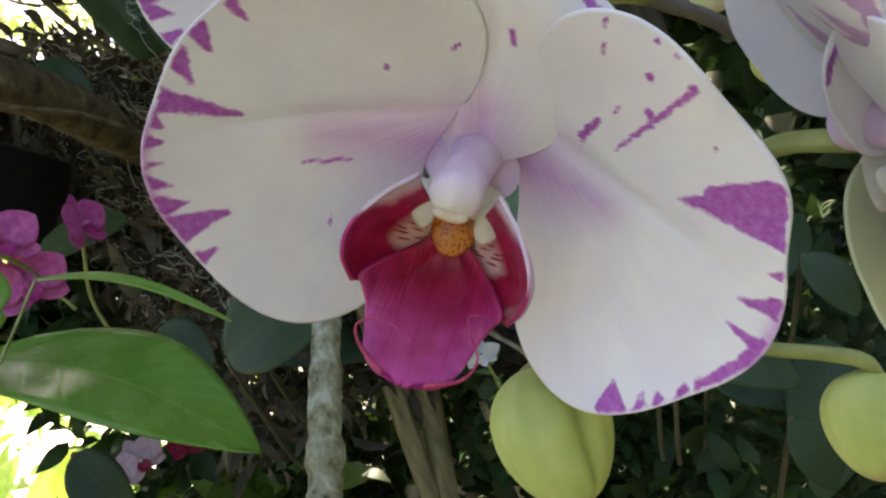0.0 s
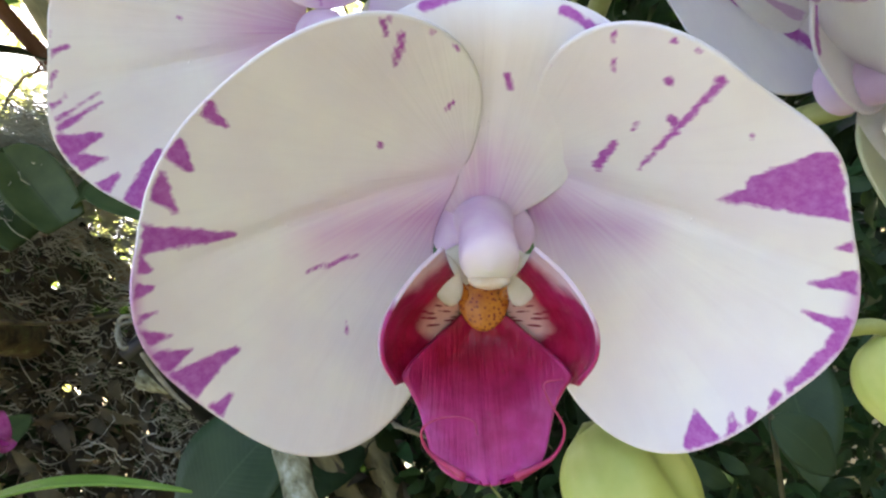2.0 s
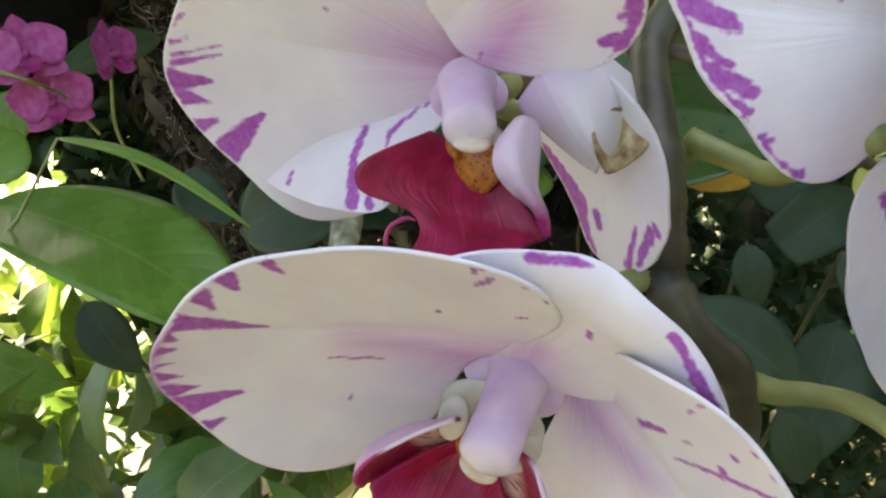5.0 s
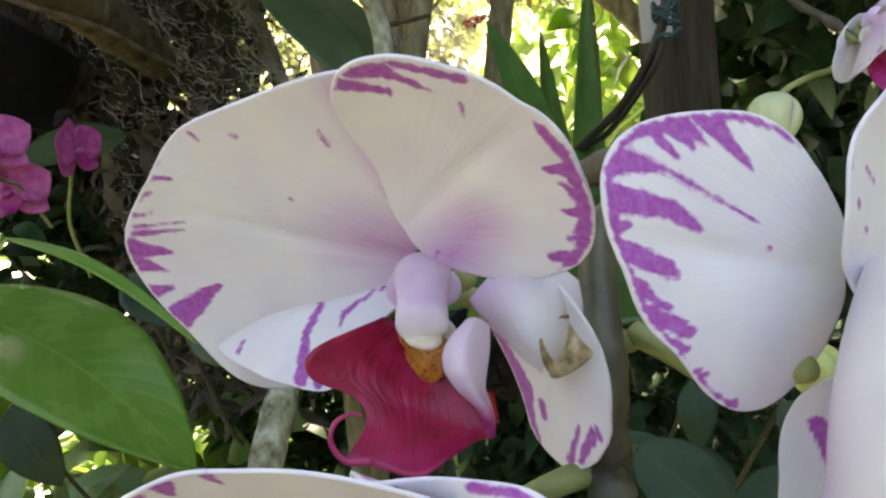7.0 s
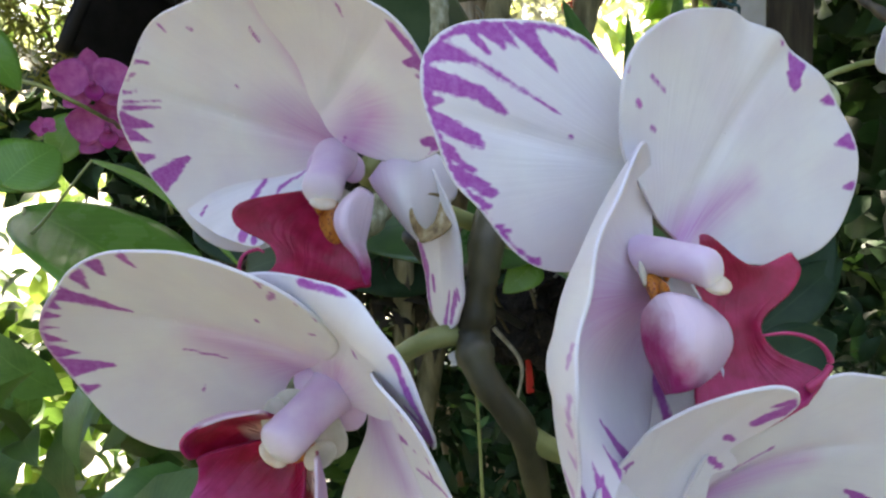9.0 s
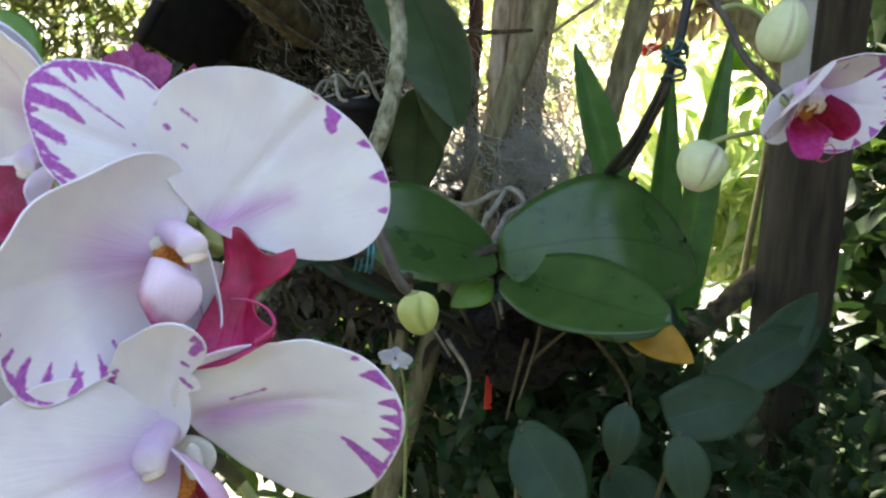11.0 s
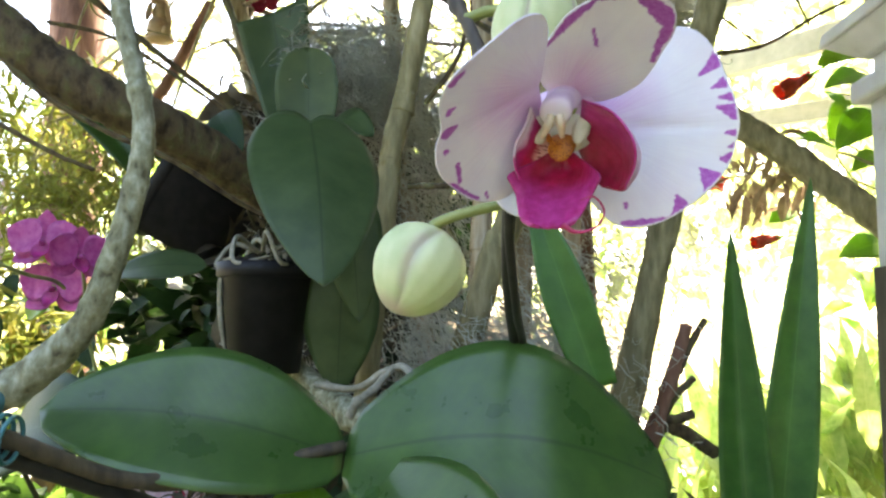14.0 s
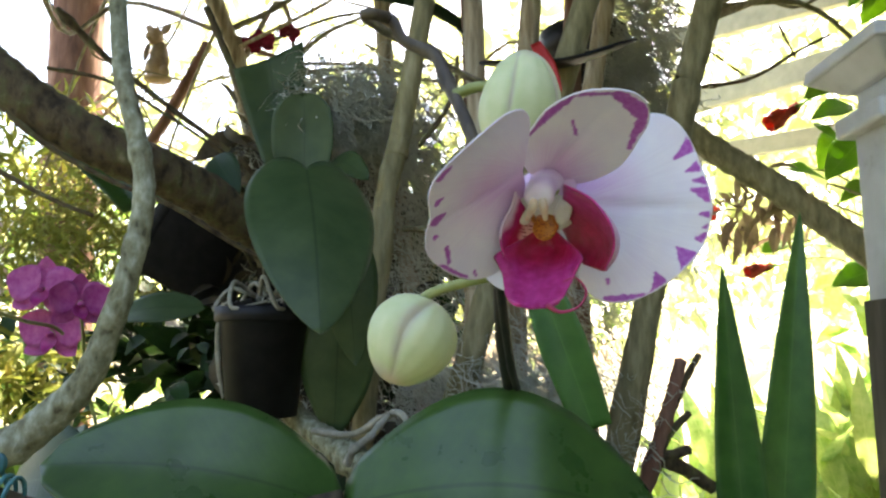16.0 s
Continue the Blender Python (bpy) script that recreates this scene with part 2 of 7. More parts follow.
def bud_material(name, stops, seam_color, tip_color):
    m, nt, bsdf, out = material(name)
    col, nz = noise_ramp(nt, 80, stops, 4)
    col = mix_rgb(nt, calc(nt, "MULTIPLY", attribute(nt, "seam"), calc(nt, "ADD", nz, 0.15), True), col, seam_color)
    col = mix_rgb(nt, calc(nt, "MULTIPLY", attribute(nt, "tip"), nz, True), col, tip_color)
    nt.links.new(col, bsdf.inputs["Base Color"])
    bsdf.inputs["Roughness"].default_value = 0.42
    bump(nt, bsdf, nz, 0.15, 0.0008)
    translucent(nt, bsdf, out, col, 0.22)
    return m


BUD = bud_material("bud_green", [(0.3, (0.42, 0.52, 0.12)), (0.7, (0.58, 0.64, 0.24))], (0.20, 0.26, 0.04), (0.50, 0.30, 0.16))
BUD_PALE = bud_material("bud_pale", [(0.3, (0.55, 0.64, 0.32)), (0.7, (0.68, 0.73, 0.46))], (0.46, 0.34, 0.34), (0.56, 0.34, 0.42))
DARK_STEM = plain_material("purple_brown_spike", [(0.3, (0.034, 0.026, 0.018)), (0.7, (0.105, 0.085, 0.052))], 140, 0.62, 0.35, 0.001, (1, 1, 0.3))
BARK_GREY = plain_material("lichen_bark", [(0.30, (0.05, 0.045, 0.024)), (0.42, (0.17, 0.165, 0.095)), (0.56, (0.25, 0.26, 0.17)), (0.66, (0.36, 0.37, 0.28))], 170, 0.85, 0.8, 0.004, (1, 1, 0.6))
BARK_DARK = plain_material("dark_bark", [(0.32, (0.030, 0.020, 0.011)), (0.50, (0.095, 0.068, 0.036)), (0.62, (0.10, 0.095, 0.04)), (0.75, (0.20, 0.175, 0.10))], 70, 0.9, 0.9, 0.006, (1, 1, 0.6))
BARK_TAN = plain_material("peeling_tan_bark", [(0.3, (0.18, 0.13, 0.08)), (0.5, (0.40, 0.32, 0.21)), (0.75, (0.58, 0.52, 0.39))], 40, 0.8, 0.7, 0.004, (3, 3, 0.35))
BARK_OLIVE = plain_material("olive_bark", [(0.3, (0.12, 0.105, 0.05)), (0.55, (0.25, 0.22, 0.115)), (0.8, (0.40, 0.36, 0.22))], 45, 0.8, 0.6, 0.004, (2, 2, 0.5))
BARK_RED = plain_material("reddish_trunk", [(0.3, (0.10, 0.045, 0.03)), (0.6, (0.24, 0.12, 0.08)), (0.8, (0.34, 0.22, 0.16))], 22, 0.85, 0.7, 0.006, (2, 2, 0.4))
POT = plain_material("black_plastic", [(0.3, (0.006, 0.006, 0.007)), (0.7, (0.016, 0.015, 0.016))], 60, 0.5, 0.1, 0.001, spec=0.25)
# Chips darkened nearly to black; shadow under the leaves is in the colour.
SOIL = plain_material("bark_chips", [(0.3, (0.005, 0.004, 0.003)), (0.6, (0.018, 0.013, 0.008)), (0.8, (0.05, 0.036, 0.022))], 160, 0.95, 1.0, 0.006)
BROWN_WOOD = plain_material("brown_front_wood", [(0.3, (0.020, 0.015, 0.010)), (0.55, (0.055, 0.042, 0.026)), (0.8, (0.085, 0.080, 0.045))], 30, 0.85, 0.5, 0.003, (2, 2, 0.3))
ROOT = plain_material("aerial_root", [(0.3, (0.15, 0.14, 0.09)), (0.7, (0.34, 0.32, 0.25))], 120, 0.8, 0.4, 0.001)
MOSS = plain_material("spanish_moss", [(0.3, (0.42, 0.43, 0.34)), (0.7, (0.68, 0.69, 0.60))], 30, 0.9, 0.2, 0.001, share=0.1)
WHITE_PAINT = plain_material("weathered_white_paint", [(0.28, (0.28, 0.28, 0.25)), (0.42, (0.48, 0.49, 0.49)), (0.7, (0.60, 0.61, 0.62))], 16, 0.55, 0.25, 0.002)
TWINE = plain_material("dark_teal_twine", [(0.3, (0.010, 0.035, 0.036)), (0.7, (0.028, 0.090, 0.092))], 120, 0.7, 0.3, 0.001)
TEAL = plain_material("teal_clip", [(0.3, (0.02, 0.10, 0.11)), (0.7, (0.06, 0.22, 0.23))], 80, 0.4, 0.1, 0.001)
BLACK = plain_material("black_stake", [(0.3, (0.010, 0.010, 0.009)), (0.7, (0.030, 0.027, 0.022))], 90, 0.5, 0.3, 0.001)
RED = plain_material("red_plastic", [(0.3, (0.38, 0.012, 0.012)), (0.7, (0.52, 0.03, 0.02))], 30, 0.45, 0.1, 0.001)
# Dark khaki for the post's side, with the shade painted in.
SIDE_SHADE = plain_material("post_side_shade", [(0.3, (0.040, 0.034, 0.024)), (0.55, (0.078, 0.066, 0.046)), (0.8, (0.12, 0.105, 0.08))], 24, 0.85, 0.5, 0.003, (2, 2, 0.3))
CREAM_PAINT = plain_material("cream_rail_paint", [(0.3, (0.34, 0.33, 0.25)), (0.7, (0.46, 0.44, 0.34))], 20, 0.6, 0.2, 0.002)
HIBISCUS = plain_material("red_hibiscus", [(0.3, (0.46, 0.03, 0.015)), (0.7, (0.66, 0.09, 0.04))], 120, 0.5, 0.2, 0.001, share=0.3)
MAGENTA = plain_material("magenta_petal", [(0.3, (0.46, 0.05, 0.266)), (0.7, (0.64, 0.16, 0.407))], 140, 0.45, 0.15, 0.0008, share=0.3)
MAGENTA_DARK = plain_material("magenta_lip", [(0.3, (0.25, 0.01, 0.10)), (0.7, (0.42, 0.03, 0.20))], 140, 0.45, 0.15, 0.0008)
PINK = plain_material("pale_pink_petal", [(0.3, (0.60, 0.36, 0.46)), (0.7, (0.76, 0.62, 0.68))], 160, 0.5, 0.1, 0.0008, share=0.25)
CRIMSON = plain_material("crimson_petal", [(0.3, (0.26, 0.008, 0.03)), (0.7, (0.44, 0.03, 0.09))], 160, 0.5, 0.1, 0.0008, share=0.2)
YELLOW_LEAF = plain_material("yellow_dying_leaf", [(0.3, (0.50, 0.26, 0.02)), (0.7, (0.66, 0.44, 0.06))], 40, 0.5, 0.2, 0.001, share=0.3)
BLUE_WHITE = plain_material("pale_blue_petal", [(0.3, (0.50, 0.56, 0.74)), (0.7, (0.74, 0.77, 0.84))], 100, 0.5, 0.1, 0.001, share=0.25)
CLAY = plain_material("tan_ornament", [(0.3, (0.30, 0.19, 0.10)), (0.7, (0.50, 0.38, 0.25))], 45, 0.8, 0.4, 0.002)
LEAF_DARK = leaf_material("broad_dark_leaf", (0.027, 0.072, 0.015), (0.060, 0.128, 0.027), 0.30, 0.06, 1.6, rib_light=False, relief=0.3)
LEAF_BLUE = leaf_material("broad_bluegreen_leaf", (0.032, 0.060, 0.020), (0.062, 0.098, 0.036), 0.42, 0.06, 1.0, rib_light=False, relief=0.25, spec=0.3)
# Broad leaf with the dimness of shade painted into a darker green.
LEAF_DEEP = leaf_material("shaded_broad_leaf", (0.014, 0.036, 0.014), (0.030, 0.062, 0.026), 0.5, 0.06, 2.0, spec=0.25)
LEAF_FRESH = leaf_material("fresh_leaf", (0.12, 0.28, 0.04), (0.19, 0.36, 0.07), 0.26, 0.40, 1.0, relief=1.6)
LEAF_LIME = leaf_material("lime_leaf", (0.14, 0.30, 0.04), (0.24, 0.42, 0.09), 0.42, 0.38, 2.4)
# Pale and desaturated: the washed-out glare on far trees is in this colour.
LEAF_LIME2 = leaf_material("glare_pale_tree_leaf", (0.26, 0.32, 0.13), (0.46, 0.50, 0.28), 0.45, 0.5, 2.0, 0.3)
LEAF_STRAP = leaf_material("strap_leaf", (0.035, 0.12, 0.020), (0.07, 0.20, 0.035), 0.40, 0.25, 0.2)
# Near-black green: the gloom of shaded foliage is put into this colour.
LEAF_SHADE = leaf_material("shade_dark_leaf", (0.010, 0.030, 0.009), (0.027, 0.060, 0.019), 0.5, 0.12, 2.0, 0.4, spec=0.22)
# Step between the shaded and sunlit greens; half shade is in the colour.
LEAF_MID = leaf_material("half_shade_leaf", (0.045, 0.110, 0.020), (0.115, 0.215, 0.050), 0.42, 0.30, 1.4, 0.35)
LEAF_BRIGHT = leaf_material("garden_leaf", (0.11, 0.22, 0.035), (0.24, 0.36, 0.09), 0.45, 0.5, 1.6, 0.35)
LEAF_VARI = leaf_material("variegated_leaf", (0.16, 0.32, 0.07), (0.48, 0.56, 0.24), 0.45, 0.35, 0.6, 0.25)
NEEDLE = plain_material("yellow_green_sprigs", [(0.3, (0.15, 0.19, 0.03)), (0.6, (0.30, 0.30, 0.06)), (0.85, (0.46, 0.30, 0.06))], 12, 0.6, 0.1, 0.001, share=0.3, random_tint=0.3)
STRAW = plain_material("straw_dry_leaf", [(0.3, (0.16, 0.11, 0.06)), (0.7, (0.40, 0.31, 0.19))], 30, 0.8, 0.3, 0.001, share=0.4, random_tint=0.3)
# Brown kept very dark, with the shade between the stems painted in.
DRY = plain_material("shade_brown_leaf", [(0.3, (0.030, 0.024, 0.015)), (0.6, (0.085, 0.070, 0.044)), (0.8, (0.18, 0.155, 0.105))], 30, 0.8, 0.3, 0.001, share=0.1, random_tint=0.4)
GROUND = plain_material("garden_soil_and_grass", [(0.25, (0.05, 0.06, 0.02)), (0.45, (0.16, 0.15, 0.07)), (0.62, (0.34, 0.31, 0.22)), (0.8, (0.46, 0.43, 0.33))], 1.6, 0.95, 0.6, 0.02)
PATHWAY = plain_material("pale_gravel_path", [(0.3, (0.46, 0.43, 0.37)), (0.7, (0.62, 0.60, 0.54))], 30, 0.95, 0.6, 0.01)


# ---------------------------------------------------------------- mesh helpers
def mesh_object(name, verts, faces, mat, parent=None, label="", smooth=True, uv=None, attrs=None, thick=0.0, back=None):
    me = bpy.data.meshes.new(name)
    me.from_pydata(verts if isinstance(verts, list) else verts.tolist(), [], faces if isinstance(faces, list) else faces.tolist())
    me.materials.append(mat)
    if back is not None:
        me.materials.append(back)
    if smooth:
        me.polygons.foreach_set("use_smooth", [True] * len(me.polygons))
    if uv is not None:
        layer = me.uv_layers.new(name="UVMap")
        idx = np.empty(len(me.loops), dtype=np.int64)
        me.loops.foreach_get("vertex_index", idx)
        layer.data.foreach_set("uv", np.asarray(uv, dtype=np.float32)[idx].ravel())
    for key, values in (attrs or {}).items():
        at = me.attributes.new(key, "FLOAT", "POINT")
        at.data.foreach_set("value", np.asarray(values, dtype=np.float32))
    me.update()
    ob = new(name, me)
    if parent is not None:
        ob.parent = parent
    if label:
        ob["label"] = label
    if thick:
        so = ob.modifiers.new("thickness", "SOLIDIFY")
        so.thickness, so.offset = thick, -1.0
        if back is not None:
            so.material_offset = 1
    return ob


def thing(name, at, label, category, group="", kind=""):
    e = new(name)
    e.location = at
    e.empty_display_size = 0.02
    return tagged(e, label, category, group, kind)


def grid_faces(n, m, wrap=False):
    """Faces of an n x m grid of vertices, m running fastest; wrap closes m."""
    i, j = np.meshgrid(np.arange(n - 1), np.arange(m if wrap else m - 1), indexing="ij")
    k = (j + 1) % m
    return np.stack([i * m + j, i * m + k, (i + 1) * m + k, (i + 1) * m + j], -1).reshape(-1, 4)


def spline(points, count):
    """Catmull-Rom through the points (rows), sampled evenly in its parameter."""
    p = np.asarray(points, float)
    p = np.vstack([2 * p[0] - p[1], p, 2 * p[-1] - p[-2]])
    s = np.linspace(0, len(p) - 3 - 1e-9, count)
    i = s.astype(int)
    f = (s - i)[:, None]
    a, b, c, d = p[i], p[i + 1], p[i + 2], p[i + 3]
    return 0.5 * (2 * b + (c - a) * f + (2 * a - 5 * b + 4 * c - d) * f**2 + (3 * b - a - 3 * c + d) * f**3)


def tube_geo(points, radii, count=40, sides=12, rough=0.0, knots=0.0, seed=0):
    """Verts and faces of a tube along a spline, its radius varying, with capped ends and lumps."""
    rng = np.random.RandomState(seed)
    c = spline(points, count)
    r = spline(np.asarray(radii, float)[:, None], count)[:, 0]
    tan = np.gradient(c, axis=0)
    tan /= np.linalg.norm(tan, axis=1)[:, None] + 1e-12
    ref = np.array([0.31, 0.17, 0.93]) if abs(tan[:, 2]).mean() < 0.8 else np.array([0.9, 0.3, 0.1])
    u = np.cross(tan, ref)
    u /= np.linalg.norm(u, axis=1)[:, None]
    v = np.cross(tan, u)
    ang = np.linspace(0, 2 * np.pi, sides, endpoint=False)
    lump = 1 + rough * (rng.rand(count, sides) - 0.5) * 2
    if knots:
        for k in rng.randint(2, max(3, count - 2), max(1, count // 9)):
            lump[max(0, k - 1) : k + 2] *= 1 + knots * rng.rand()
    ring = u[:, None] * np.cos(ang)[None, :, None] + v[:, None] * np.sin(ang)[None, :, None]
    verts = (c[:, None] + ring * (r[:, None] * lump)[..., None]).reshape(-1, 3)
    faces = grid_faces(count, sides, True).tolist()
    n = len(verts)
    verts = np.vstack([verts, c[0] - tan[0] * r[0] * 0.4, c[-1] + tan[-1] * r[-1] * 0.4])
    for j in range(sides):
        k = (j + 1) % sides
        faces.append([n, k, j])
        faces.append([n + 1, (count - 1) * sides + j, (count - 1) * sides + k])
    return verts, faces


def tube(name, points, radii, mat, parent=None, label="", **kw):
    pts = np.asarray(points, float)
    if parent is not None:
        pts = pts - np.array(parent.location)
    v, f = tube_geo(pts, radii, **kw)
    return mesh_object(name, v, f, mat, parent, label)


def blob_geo(center, axes, n=16, m=20, ridges=0, depth=0.0, taper=0.0):
    """An egg: axes = three half-axis vectors, the third its length; grooves run along it."""
    th = np.linspace(0.02, np.pi - 0.02, n)
    ph = np.linspace(0, 2 * np.pi, m, endpoint=False)
    a, b, c = (np.asarray(v, float) for v in axes)
    t, p = np.meshgrid(th, ph, indexing="ij")
    s = np.sin(t) * (1 - taper * np.cos(t)) * (1 - depth * np.abs(np.cos(ridges * p / 2)) ** 14 if ridges else 1)
    v = np.asarray(center, float) + s[..., None] * (np.cos(p)[..., None] * a + np.sin(p)[..., None] * b) + np.cos(t)[..., None] * c
    v = v.reshape(-1, 3)
    f = grid_faces(n, m, True).tolist()
    f.append(list(range(m))[::-1])
    f.append(list(range((n - 1) * m, n * m)))
    return v, f


def join_geo(parts):
    verts, faces, n = [], [], 0
    for v, f in parts:
        verts.append(np.asarray(v, float))
        faces += [[k + n for k in q] for q in (f if isinstance(f, list) else f.tolist())]
        n += len(v)
    return np.vstack(verts), faces


# ---------------------------------------------------------------- orchid flowers
def stroke_field(u, v, strokes):
    """Signed distance (mm, positive inside) to the nearest of some tapered strokes (u0, v0, u1, v1, half width there, half width here)."""
    best = np.full(u.shape, -9.0)
    for u0, v0, u1, v1, w0, w1 in strokes:
        du, dv = u1 - u0, v1 - v0
        k = np.clip(((u - u0) * du + (v - v0) * dv) / (du * du + dv * dv + 1e-9), 0, 1)
        d = np.hypot(u - u0 - k * du, v - v0 - k * dv)
        best = np.maximum(best, w0 + (w1 - w0) * k - d)
    return best


def tepal(name, spec, parent, marks=(), blush=(), base=None, label="", fine=True, mat=None, ripple=0.5, extra=(0, 0, 0), seed=1, hood=False, back=None, cup=0.0, roll=None):
    """A petal or sepal: an outline in polar form about its middle, laid on a gently bent sheet.
    spec: middle, turn, (uu, uv, vv, u, v) bend, harmonics of the outline in mm."""
    place, turn, bend, wave = spec
    rings, spokes = (64, 300) if fine else (28, 110)
    ang = np.linspace(-np.pi, np.pi, spokes, endpoint=False)
    rad = np.full(spokes, wave[0])
    for h in range(1, (len(wave) - 1) // 2 + 1):
        rad = rad + wave[2 * h - 1] * np.cos(h * ang) + wave[2 * h] * np.sin(h * ang)
    rng = np.random.RandomState(seed)
    nick = sum(rng.randn() * np.cos(h * ang + rng.rand() * 6.28) / h for h in range(9, 40, 3))
    rad = rad + 0.18 * nick
    frac = np.linspace(0, 1, rings)[:, None]
    u, v = frac * rad * np.cos(ang), frac * rad * np.sin(ang)
    um, vm = u / 1000, v / 1000
    tipward = np.clip(0.55 + 0.75 * v / rad.mean(), 0.0, 1.4) if hood else 1.0
    w = (bend[0] + extra[0]) * um**2 * tipward + (bend[1] + extra[1]) * um * vm + (bend[2] + extra[2]) * vm**2 * (np.where(v > 0, 1.0, 0.25) if hood else 1.0) + bend[3] * um + bend[4] * vm
    w = w - cup * (rad.mean() / 1000) ** 2 * (1 - frac**2)
    wav = sum(rng.randn() * np.cos(h * ang + rng.rand() * 6.28) / h**0.8 for h in range(3, 12))
    w = w + frac**4 * ripple * 0.001 * wav * 1.0
    # crease along the midrib, from the base outward
    bu, bv = base if base else (0.0, -rad.mean())
    L = math.hypot(bu, bv) + 1e-6
    side = (u * (-bv) + v * bu) / L
    along = -(u * bu + v * bv) / L
    w = w - 0.0006 * np.exp(-((side / 2.0) ** 2)) * np.clip(1 - along / 25, 0, 1)
    # broad soft dents in the flesh
    for _ in range(5):
        cu, cv, cw = rng.uniform(-0.7, 0.7) * rad.mean(), rng.uniform(-0.7, 0.7) * rad.mean(), rng.uniform(0.22, 0.42) * rad.mean()
        w = w + rng.choice([-1, 1]) * 0.012 * cw * 0.001 * ripple * 2.2 * np.exp(-(((u - cu) ** 2 + (v - cv) ** 2) / cw**2))
    if roll:
        # beyond a line across it the tip curls backward
        over = np.clip(vm - roll[0] / 1000, 0, None) * 1000 / roll[1]
        vm, w = vm - over * roll[1] / 1000 + np.sin(over) * roll[1] / 1000, w - (1 - np.cos(over)) * roll[1] / 1000
    rot = np.array(Euler([radians(a) for a in turn]).to_matrix())
    local = np.stack([um, vm, w], -1).reshape(-1, 3)
    verts = local @ rot.T + np.array(place) - np.array(parent.location)
    faces = grid_faces(rings, spokes, True)[:, ::-1]
    fu, fv = u.ravel(), v.ravel()
    fan = np.arctan2(side.ravel(), along.ravel() + L + 4)
    reach = np.hypot(side.ravel(), along.ravel() + L)
    field = stroke_field(fu, fv, marks) if len(marks) else np.full(fu.shape, -9.0)
    # a thin white rim stays outside the purple
    rim = (1 - np.repeat(np.linspace(0, 1, rings), spokes)) * np.tile(rad, rings)
    field = np.minimum(field, (rim - 0.45) * 1.2)
    glow = np.zeros(fu.shape)
    for s in blush:
        f = stroke_field(fu, fv, [s])
        glow = np.maximum(glow, np.clip(0.5 + f / (2.4 * max(s[4], s[5])), 0, 1) ** 1.35)
    return mesh_object(name, verts, faces, mat or PETAL, parent, label, uv=np.stack([fu, fv], -1), attrs={"mark": field, "blush": glow * 0.95, "fan": fan, "reach": reach}, thick=0.0005, back=back or PETAL_REAR)


def round_spec(frame, center, normal_tilt, half, bend, point=0.0, twist=0.0, narrow=0.0):
    """A sepal laid out in a flower's own frame: frame = (origin, right, up, out); center in cm; tilt (about right, about up) in degrees; half width and length in mm."""
    o, x, y, z = (np.array(q, float) for q in frame)
    mid = o + (x * center[0] + y * center[1] + z * center[2]) / 100
    m = Matrix((x, y, z)).transposed() @ Euler((radians(normal_tilt[0]), radians(normal_tilt[1]), radians(twist))).to_matrix()
    e = m.to_euler()
    ang = np.linspace(-np.pi, np.pi, 360, endpoint=False)
    a, b = half
    r = 1 / np.sqrt((np.cos(ang) / a) ** 2 + (np.sin(ang) / b) ** 2)
    r = r * (1 - narrow * np.clip(-np.sin(ang) + 0.25, 0, 1) * np.abs(np.cos(ang)) ** 0.5)
    r = r * (1 + point * np.exp(-(((ang - np.pi / 2) / 0.35) ** 2)) - 0.10 * np.exp(-(((np.abs(ang + np.pi / 2)) / 0.5) ** 2)))
    wave = [r.mean()] + [2 * (r * f(h * ang)).mean() for h in range(1, 6) for f in (np.cos, np.sin)]
    return (tuple(mid), tuple(math.degrees(k) for k in e), (*bend, 0.0, 0.0), tuple(wave))


def frame_of(origin, right, up):
    x = np.array(right, float)
    x /= np.linalg.norm(x)
    y = np.array(up, float)
    y -= x * (x @ y)
    y /= np.linalg.norm(y)
    return np.array(origin, float), x, y, np.cross(x, y)


def lip(parent, frame, size=1.0, loops=(1, 1), flare=(1.0, 1.0), cap=True, lobe=(1.0, 1.0), throat=1.0, column=None, reach=1.0, margin=(0.5, 0.95), column_size=1.0, corner=(1.25, 1.25), solid=(0.0, 0.0), girth=1.0, push=(0.0, 0.0), blaze=1.0, shoulders=True, lobes=True):
    """The lip of a moth orchid: mid lobe with two tendrils, two side lobes, callus, and the column over it. Lengths in cm of the flower's frame.
    loops: 1 a ring, 0.5 a tendril bent back up, 0 none; flare: how far each side lobe reaches."""
    o, x, y, z = frame

    def straight(p):
        p = np.asarray(p, float) * size * column_size
        co, cx, cy, cz = column or frame
        return co + (p[..., 0:1] * cx + p[..., 1:2] * cy + p[..., 2:3] * cz * reach) / 100 - np.array(parent.location)

    def at(p):
        p = np.asarray(p, float) * size
        return o + (p[..., 0:1] * x + p[..., 1:2] * y + p[..., 2:3] * z) / 100 - np.array(parent.location)

    # mid lobe: sections from the throat over the shoulders to the blunt tip: (height, forward, half width, rise of the rims)
    secs = np.array([(-1.28, -0.26, 0.36, 0.10), (-1.58, -0.30, 0.74, 0.42), (-1.86, -0.16, 1.12, 0.74), (-2.08, 0.04, 1.30, 0.80), (-2.30, 0.28, 1.20, 0.50), (-2.58, 0.58, 1.06, 0.18), (-2.90, 0.90, 0.94, 0.06), (-3.16, 1.16, 0.82, 0.0), (-3.32, 1.32, 0.58, -0.08), (-3.38, 1.40, 0.25, -0.04)])
    sm = spline(secs, 44)
    k = np.linspace(-1, 1, 33)
    P = np.zeros((44, 33, 3))
    P[..., 0] = sm[:, 2:3] * k * (1 - 0.06 * np.abs(k) ** 3)
    P[..., 1] = sm[:, 0:1] + 0.10 * np.abs(k) ** 2.5
